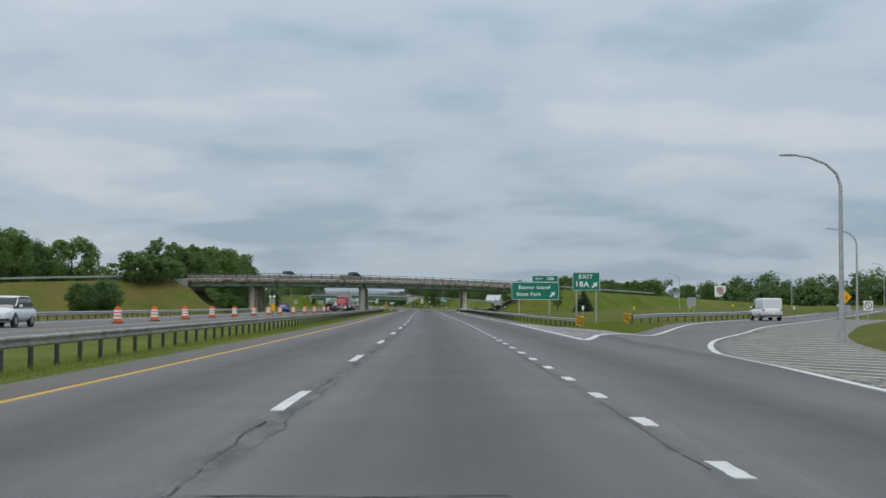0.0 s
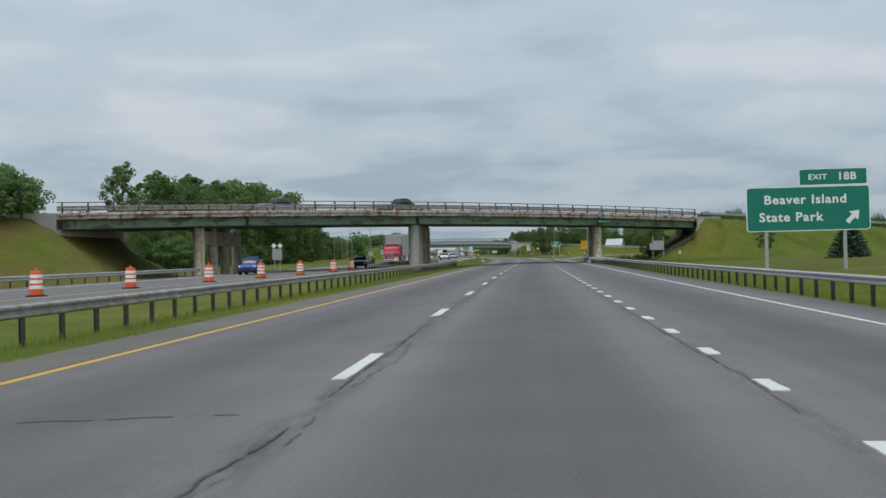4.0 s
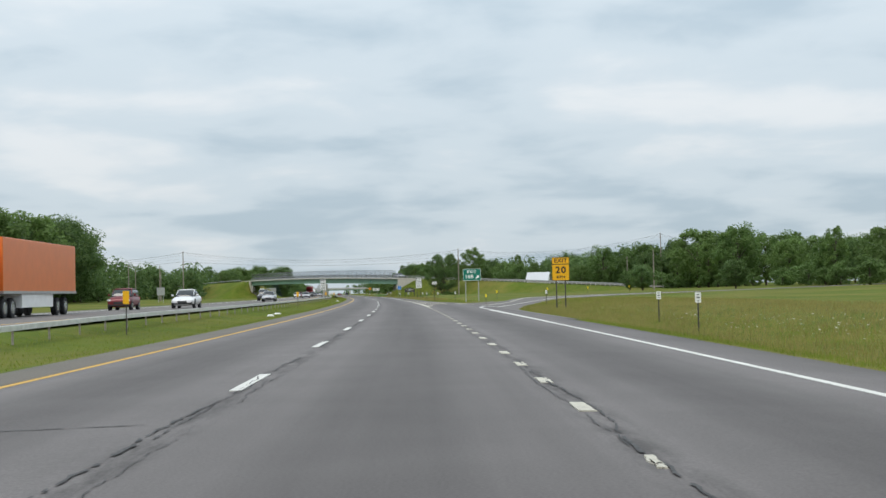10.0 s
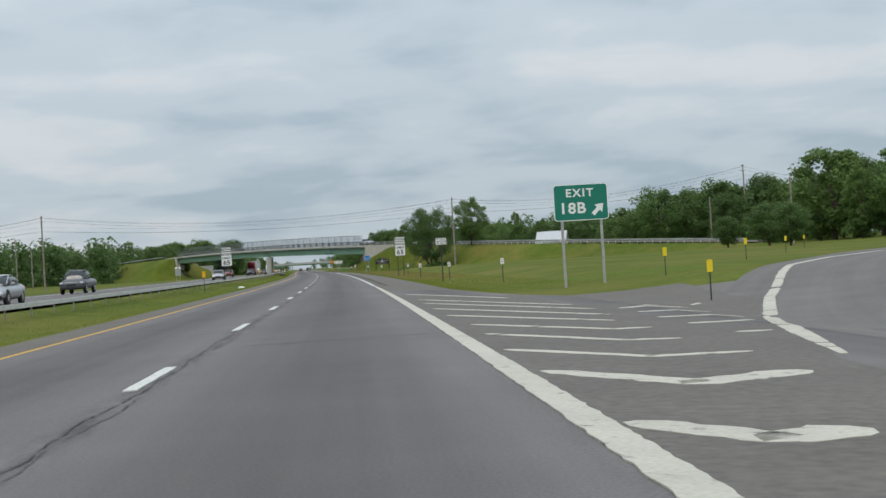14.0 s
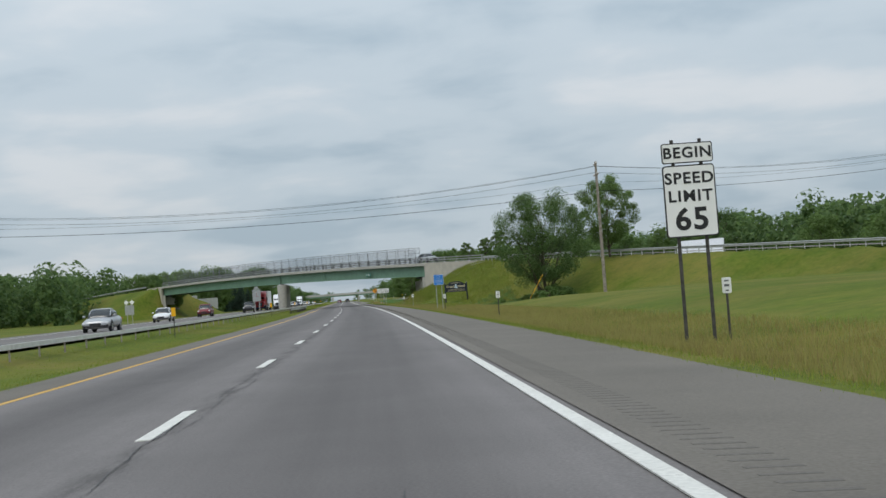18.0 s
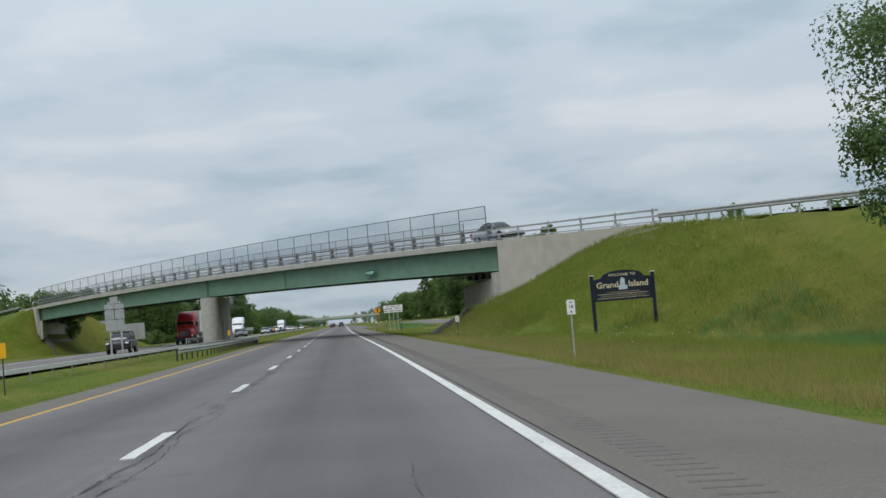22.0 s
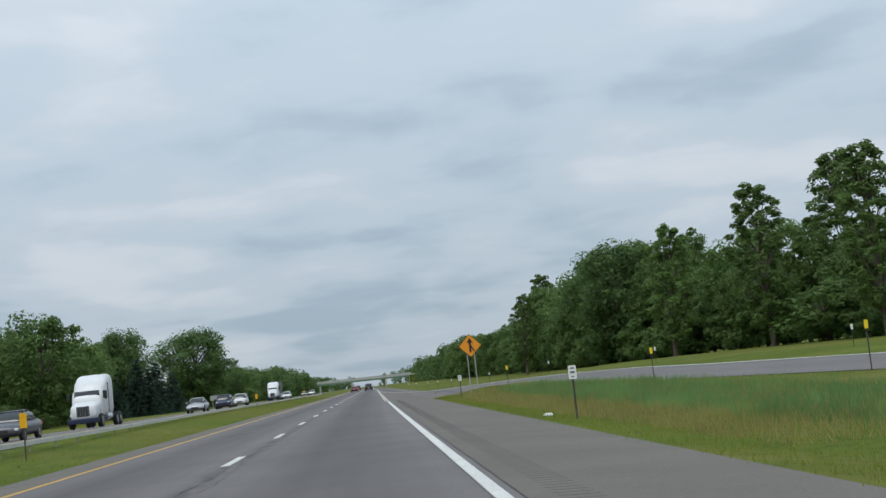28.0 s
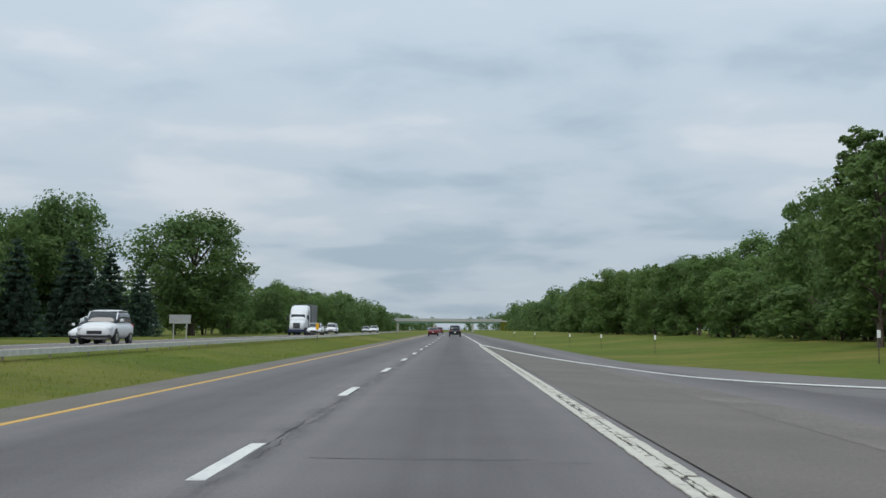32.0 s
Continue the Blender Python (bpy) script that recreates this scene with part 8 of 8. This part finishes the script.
def car(kind, s, d, p, label, facing=1, z=None):
    """A car; facing 1 drives away along the road, -1 comes the other way."""
    on = base(s, d) + 0.02 if facing < 0 else base(s, d)
    r = thing({"sedan": "sedan_car", "suv": "suv_car", "van": "van", "pickup": "pickup_truck", "hatch": "small_car"}[kind], place(s, d, on if z is None else z, 0 if facing > 0 else 180), label, "car", "vehicles")
    if kind == "sedan":
        body = [(2.32, 0.62, 0.34, 0.62), (2.2, 0.80, 0.24, 0.74), (1.5, 0.88, 0.20, 0.86), (0.8, 0.90, 0.20, 0.95), (-1.3, 0.90, 0.20, 0.98), (-2.0, 0.86, 0.24, 1.02), (-2.32, 0.70, 0.36, 0.92)]
        cab = [(1.05, 0.70, 0.86, 0.94), (0.35, 0.74, 0.80, 1.36), (-0.2, 0.73, 0.80, 1.44), (-1.0, 0.71, 0.80, 1.38), (-1.75, 0.66, 0.90, 1.0)]
        roof = [(0.15, 0.56, 1.36, 1.435), (-0.2, 0.62, 1.38, 1.46), (-0.7, 0.60, 1.36, 1.44), (-0.98, 0.52, 1.33, 1.40)]
        wb, wr = (1.42, -1.36), 0.32
    elif kind == "hatch":
        body = [(2.0, 0.62, 0.36, 0.72), (1.88, 0.80, 0.24, 0.92), (1.2, 0.86, 0.20, 1.02), (0.6, 0.87, 0.20, 1.05), (-1.6, 0.87, 0.20, 1.06), (-1.98, 0.80, 0.28, 1.04)]
        cab = [(0.95, 0.72, 0.95, 1.05), (0.45, 0.76, 0.9, 1.50), (-0.3, 0.76, 0.9, 1.58), (-1.5, 0.74, 0.9, 1.54), (-1.92, 0.70, 0.95, 1.15)]
        roof = [(0.35, 0.60, 1.49, 1.56), (-0.3, 0.66, 1.52, 1.60), (-1.4, 0.64, 1.49, 1.57), (-1.6, 0.58, 1.46, 1.52)]
        wb, wr = (1.25, -1.25), 0.33
    elif kind in ("suv", "van"):
        h = 1.72 if kind == "suv" else 1.95
        body = [(2.3, 0.66, 0.42, 0.82), (2.18, 0.86, 0.30, 0.98), (1.4, 0.92, 0.28, 1.08), (0.8, 0.93, 0.28, 1.10), (-2.0, 0.93, 0.28, 1.12), (-2.32, 0.86, 0.36, 1.08)]
        cab = [(1.1, 0.76, 1.0, 1.1), (0.5, 0.80, 0.95, h - 0.16), (0.0, 0.80, 0.95, h - 0.05), (-1.7, 0.79, 0.95, h - 0.08), (-2.2, 0.74, 1.0, 1.25)]
        roof = [(0.4, 0.64, h - 0.15, h - 0.07), (0.0, 0.70, h - 0.11, h), (-1.6, 0.69, h - 0.13, h - 0.02), (-1.85, 0.62, h - 0.18, h - 0.10)]
        wb, wr = (1.42, -1.40), 0.37
        if kind == "van":
            cab = [(1.3, 0.78, 1.0, 1.1), (0.75, 0.82, 0.95, h - 0.1), (0.2, 0.83, 0.95, h - 0.03)]
            roof = [(0.7, 0.72, 1.15, h - 0.06), (0.2, 0.86, 1.0, h), (-2.0, 0.86, 1.0, h), (-2.28, 0.82, 1.0, h - 0.08)]
    else:
        body = [(2.75, 0.70, 0.46, 0.90), (2.6, 0.92, 0.34, 1.04), (1.7, 0.97, 0.32, 1.14), (1.0, 0.98, 0.32, 1.16), (-2.5, 0.98, 0.36, 1.18), (-2.75, 0.94, 0.46, 1.14)]
        cab = [(1.35, 0.78, 1.05, 1.14), (0.75, 0.82, 1.0, 1.72), (0.2, 0.82, 1.0, 1.82), (-0.55, 0.80, 1.0, 1.76), (-0.75, 0.78, 1.05, 1.3)]
        roof = [(0.6, 0.68, 1.70, 1.77), (0.2, 0.72, 1.74, 1.84), (-0.5, 0.70, 1.70, 1.78)]
        wb, wr = (1.75, -1.65), 0.40
    part("body", hull(body), p, r, smooth_faces=True)
    glass = hull(cab)
    sets = {"windscreen": [], "rear_window": [], "side_window": [], "side_window_far": []}
    for f in glass.f:
        y = sum(glass.v[i][1] for i in f) / len(f)
        x = sum(glass.v[i][0] for i in f)
        sets["windscreen" if y > cab[1][0] else "rear_window" if y < cab[-2][0] else "side_window" if x > 0 else "side_window_far"].append(f)
    for name, fs in sets.items():
        if fs:
            pane = Geo()
            pane.v, pane.f = list(glass.v), fs
            part(name.replace("_far", ""), tidy(pane), M_GLASS, r, smooth_faces=True)
    part("roof", hull(roof, 12, 9.0 if kind == "van" else 3.2), p, r, smooth_faces=kind != "van")
    hw = max(q[1] for q in body)
    wheels(r, (-hw + 0.12, hw - 0.12), wb, wr)
    for y in wb:
        for x in (-1, 1):
            part("wheel_arch", Geo().wheel((x * (hw - 0.10), y, wr + 0.02), wr + 0.07, 0.17), M_BLACKTRIM, r)
    f, b = body[0][0], body[-1][0]
    zt = body[1][3]
    part("grille", Geo().box((0, f - 0.05, (body[0][2] + body[0][3]) / 2), (0.72, 0.12, 0.18), None, 0.02), M_BLACKTRIM, r)
    part("bumper", Geo().box((0, f - 0.14, body[1][2] + 0.14), (hw * 1.72, 0.30, 0.14), None, 0.04), M_BLACKTRIM, r)
    for x in (-1, 1):
        part("headlamp", Geo().box((x * hw * 0.74, f - 0.16, zt - 0.20), (0.30, 0.26, 0.15), None, 0.04), M_LAMP, r)
        part("tail_lamp", Geo().box((x * hw * 0.80, b + 0.08, body[-1][3] - 0.18), (0.24, 0.18, 0.18), None, 0.04), M_TAIL, r)
        part("mirror", Geo().box((x * (hw + 0.06), cab[0][0] - 0.25, cab[0][3] + 0.06), (0.18, 0.10, 0.14), None, 0.03), p, r)
        part("pillar", Geo().tube([(x * cab[0][1] * 0.96, cab[0][0] - 0.1, cab[0][3] - 0.02), (x * roof[0][1] * 1.08, roof[0][0] + 0.02, roof[0][3] - 0.06)], 0.035, 6), p, r)
    part("rear_bumper", Geo().box((0, b + 0.10, body[-1][2] + 0.10), (hw * 1.7, 0.22, 0.14), None, 0.04), M_BLACKTRIM, r)
    part("plate_bar", Geo().box((0, b - 0.012, body[-1][2] + 0.30), (0.30, 0.01, 0.15)), M_SWHITE, r)
    return r


def semi(s, d, p, label, trailer=None, tl=13.0, facing=-1, old=False):
    r = thing("semi_truck", place(s, d, base(s, d) + 0.02, 0 if facing > 0 else 180), label, "truck", "vehicles")
    part("hood", hull([(4.2, 0.78, 0.75, 1.55), (4.0, 0.92, 0.62, 1.72), (3.2, 0.98, 0.62, 1.86), (2.5, 1.02, 0.7, 1.95)], 12, 5), p, r, smooth_faces=True)
    part("cab", hull([(2.75, 1.05, 0.75, 2.05), (2.35, 1.10, 0.75, 2.75), (1.6, 1.12, 0.75, 2.85), (0.8, 1.13, 0.75, 2.85)], 12, 6), p, r, smooth_faces=True)
    if not old:
        part("sleeper", hull([(1.9, 1.10, 0.8, 2.9), (1.2, 1.16, 0.8, 3.5), (0.4, 1.18, 0.8, 3.85), (-0.9, 1.18, 0.8, 3.9)], 12, 6), p, r, smooth_faces=True)
    part("windscreen", Geo().sweep([[(-0.92, 2.66, 2.10), (0.92, 2.66, 2.10), (0.88, 2.46, 2.68), (-0.88, 2.46, 2.68)], [(-0.92, 2.5, 2.10), (0.92, 2.5, 2.10), (0.88, 2.3, 2.68), (-0.88, 2.3, 2.68)]]), M_GLASS, r)
    for x in (-1, 1):
        part("side_window", Geo().box((x * 1.115, 1.9, 2.35), (0.03, 0.8, 0.55), None, 0.01), M_GLASS, r)
        part("headlamp", Geo().box((x * 0.78, 4.05, 1.0), (0.30, 0.22, 0.26), None, 0.05), M_LAMP, r)
        part("mirror", Geo().box((x * 1.35, 2.5, 2.3), (0.18, 0.1, 0.6), None, 0.03), M_CHROME if old else M_BLACKTRIM, r)
        part("fuel_tank", Geo().tube([(x * 0.92, 1.6, 0.75), (x * 0.92, -0.2, 0.75)], 0.30, 12), M_CHROME, r)
        part("exhaust_stack", Geo().tube([(x * 1.18, 0.9, 1.0), (x * 1.18, 0.9, 3.6 if old else 3.2)], 0.07, 8), M_CHROME, r)
    gl = part("grille", Geo().box((0, 4.19, 1.22), (0.92, 0.06, 0.72), None, 0.03), M_CHROME if old else M_BLACKTRIM, r)
    for k in range(5):
        part("grille_bar", Geo().box((-0.36 + 0.18 * k, 4.225, 1.22), (0.03, 0.02, 0.62)), M_BLACKTRIM if old else M_CHROME, gl)
    part("bumper", Geo().box((0, 4.2, 0.56), (2.2, 0.25, 0.34), None, 0.05), M_CHROME if old else P_NAVY, r)
    part("frame", Geo().box((0, -0.6, 0.95), (0.9, 7.6, 0.28)), M_BLACKTRIM, r)
    wheels(r, (-1.02, 1.02), (3.2, -2.2, -3.5), 0.50, 0.30)
    if trailer:
        t = part("trailer", Geo().box((0, -1.6 - tl / 2, 2.62), (2.55, tl, 2.75), None, 0.03), trailer, r)
        part("skirt", Geo().box((0, -1.6 - tl * 0.45, 0.85), (2.40, tl * 0.42, 0.72)), M_SWHITE, t)
        part("trim_rail", Geo().box((0, -1.6 - tl / 2, 1.28), (2.60, tl + 0.02, 0.14)), M_GALV, t)
        for y in (-0.86, -0.74):
            for x in (-1.02, 1.02):
                w = part("wheel", Geo().wheel((x, -1.6 + tl * y, 0.5), 0.5, 0.32), M_RUBBER, r)
                part("rim", Geo().wheel((x + math.copysign(0.1, x), -1.6 + tl * y, 0.5), 0.28, 0.14, 14), M_CHROME, w)
    return r


OPP_NEAR, OPP_FAR = 1.9, -1.9
car("suv", 82, opp_mid(82) - 0.4, P_WHITE, "white sport utility car on the opposite carriageway", -1)
car("hatch", 236, opp_mid(236) - 2.0, P_BLUE, "bright blue compact car under the old overpass", -1)
car("sedan", 268, opp_mid(268) + 2.4, P_BLACK, "black saloon car on the opposite carriageway", -1)
semi(292, opp_mid(292) + 2.2, P_BRED, "red and white dump truck with a chrome grille", M_SBACK, 8.0, -1, True)
semi(352, opp_mid(352) - 2.6, P_ORANGE, "orange tractor with a long orange box trailer", P_ORANGE, 14.0)
car("sedan", 391, opp_mid(391) + 1.6, P_WHITE, "white saloon car on the opposite carriageway", -1)
car("hatch", 386, opp_mid(386) - 2.2, P_RED, "dark red car on the opposite carriageway", -1)
car("sedan", 466, opp_mid(466) + 1.8, P_SILVER, "silver saloon car on the opposite carriageway", -1)
car("pickup", 505, opp_mid(505) - 1.9, P_GREY, "grey pickup truck on the opposite carriageway", -1)
car("sedan", 596, opp_mid(596) + 1.8, P_SILVER, "silver saloon car on the opposite carriageway", -1)
car("sedan", 648, opp_mid(648) - 1.8, P_WHITE, "white saloon car on the opposite carriageway", -1)
car("suv", 690, opp_mid(690) - 1.9, P_RED, "dark red sport utility car on the opposite carriageway", -1)
car("suv", 724, opp_mid(724) + 1.7, P_BLACK, "black sport utility car near the second overpass", -1)
semi(783, opp_mid(783) + 0.2, P_BRED, "red tractor with a white box trailer", M_SWHITE, 14.0)
car("sedan", 846, opp_mid(846) + 1.8, P_GREY, "dark grey saloon car on the opposite carriageway", -1)
semi(880, opp_mid(880) - 1.4, P_WHITE, "white tractor unit without a trailer", None)
car("sedan", 912, opp_mid(912) + 1.8, P_SILVER, "grey saloon car on the opposite carriageway", -1)
car("hatch", 954, opp_mid(954) + 1.8, P_WHITE, "small white car with a dark sunroof", -1)
car("sedan", 963, opp_mid(963) - 1.2, P_WHITE, "white coupe on the opposite carriageway", -1)
car("hatch", 935, opp_mid(935) + 1.8, P_NAVY, "dark blue car on the opposite carriageway", -1)
car("sedan", 1046, opp_mid(1046) + 1.8, P_WHITE, "white saloon car on the opposite carriageway", -1)
semi(1062, opp_mid(1062) - 1.9, P_WHITE, "white lorry on the opposite carriageway", M_BARSTEEL, 7.0)
car("suv", 1105, opp_mid(1105) - 1.8, P_WHITE, "white car on the opposite carriageway", -1)
car("sedan", 1160, opp_mid(1160) + 1.8, P_WHITE, "white saloon car on the opposite carriageway", -1)
car("sedan", 1190, opp_mid(1190) - 1.8, P_SILVER, "silver saloon car on the opposite carriageway", -1)
car("sedan", 1118, -3.6, P_RED, "dark red saloon car ahead in the passing lane")
car("suv", 1092, 0.1, P_BLACK, "dark sport utility car ahead in the same lane")
car("suv", 1240, -3.6, P_RED, "dark red sport utility car far ahead")
car("van", 123.9, 29.2, P_WHITE, "white panel van driving up the exit ramp", 1, base(123.9, 29.2))
# cars on the overpasses and approach roads
for l, w, p, kind, lab, o, u, n, deck in ((-38, 9.5, P_SILVER, "pickup", "silver pickup truck crossing the old overpass", B1_O, B1_U, B1_N, deck1), (-22, 9.5, P_GREY, "pickup", "dark pickup truck crossing the old overpass", B1_O, B1_U, B1_N, deck1), (-74, 4.0, P_WHITE, "sedan", "white car on the old overpass approach", B1_O, B1_U, B1_N, deck1), (-5.5, 3.6, P_SILVER, "sedan", "silver saloon car crossing the newer overpass", B2_O, B2_U, B2_N, deck2)):
    q = o + u * l + n * w
    c = car(kind, 100, 0, p, lab, 1, 0)
    skew = B1_K if deck is deck1 else 0
    c.matrix_basis = pose(q.x, q.y, (deck(l - skew * w) + CROSS[deck] * w) - 0.04, 0, 0, math.degrees(math.atan2(u.y, u.x)) - 90)
# small litter on the verges
for s, d, k in ((818, 5.6, 0.15), (607, 7.4, 0.16), (515, -8.2, 0.28), (372, -8.4, 0.25), (379, -8.6, 0.25)):
    r = thing("litter", place(s, d), "crumpled white plastic litter in the grass", "litter", "litter")
    g = Geo()
    rng = np.random.default_rng(int(s))
    g.sweep([[(k * math.cos(a) * q * rng.uniform(0.7, 1.2), 0.6 * k * math.sin(a) * q * rng.uniform(0.7, 1.2), z * k) for a in np.linspace(0, 6.28, 9)[:-1]] for z, q in ((0.0, 0.8), (0.25, 1.0), (0.55, 0.5))])
    part("bag", g, M_SWHITE, r)
for s, d, k in ((889.5, 5.6, 0.05), (890.3, 6.1, 0.08), (892.2, 7.4, 0.05), (887.0, 7.9, 0.04), (884.4, 6.9, 0.04), (896.0, 5.3, 0.07), (881.5, 7.2, 0.04), (878.5, 6.3, 0.04)):
    r = thing("rubble", place(s, d), "broken dark asphalt lump lying on the old pavement", "rubble", "rubble")
    rng = np.random.default_rng(int(s * 10))
    g = Geo()
    g.sweep([[(k * math.cos(a) * q * rng.uniform(0.7, 1.3), k * math.sin(a) * q * rng.uniform(0.7, 1.3), z * k) for a in np.linspace(0, 6.28, 8)[:-1]] for z, q in ((0.0, 0.9), (0.35, 1.0), (0.7, 0.45))])
    part("lump", g, M_CRACK, r)
# street plates
lettering("word", "BEAVER ISLAND PKWY", 0.125, 0.95, deck1(1) - 0.85, M_SWHITE, bridge_one, 0.15)
lettering("word", "STALEY RD", 0.17, -17.95, deck2(-17.95) - 1.31, M_SWHITE, bridge_two, -0.094)
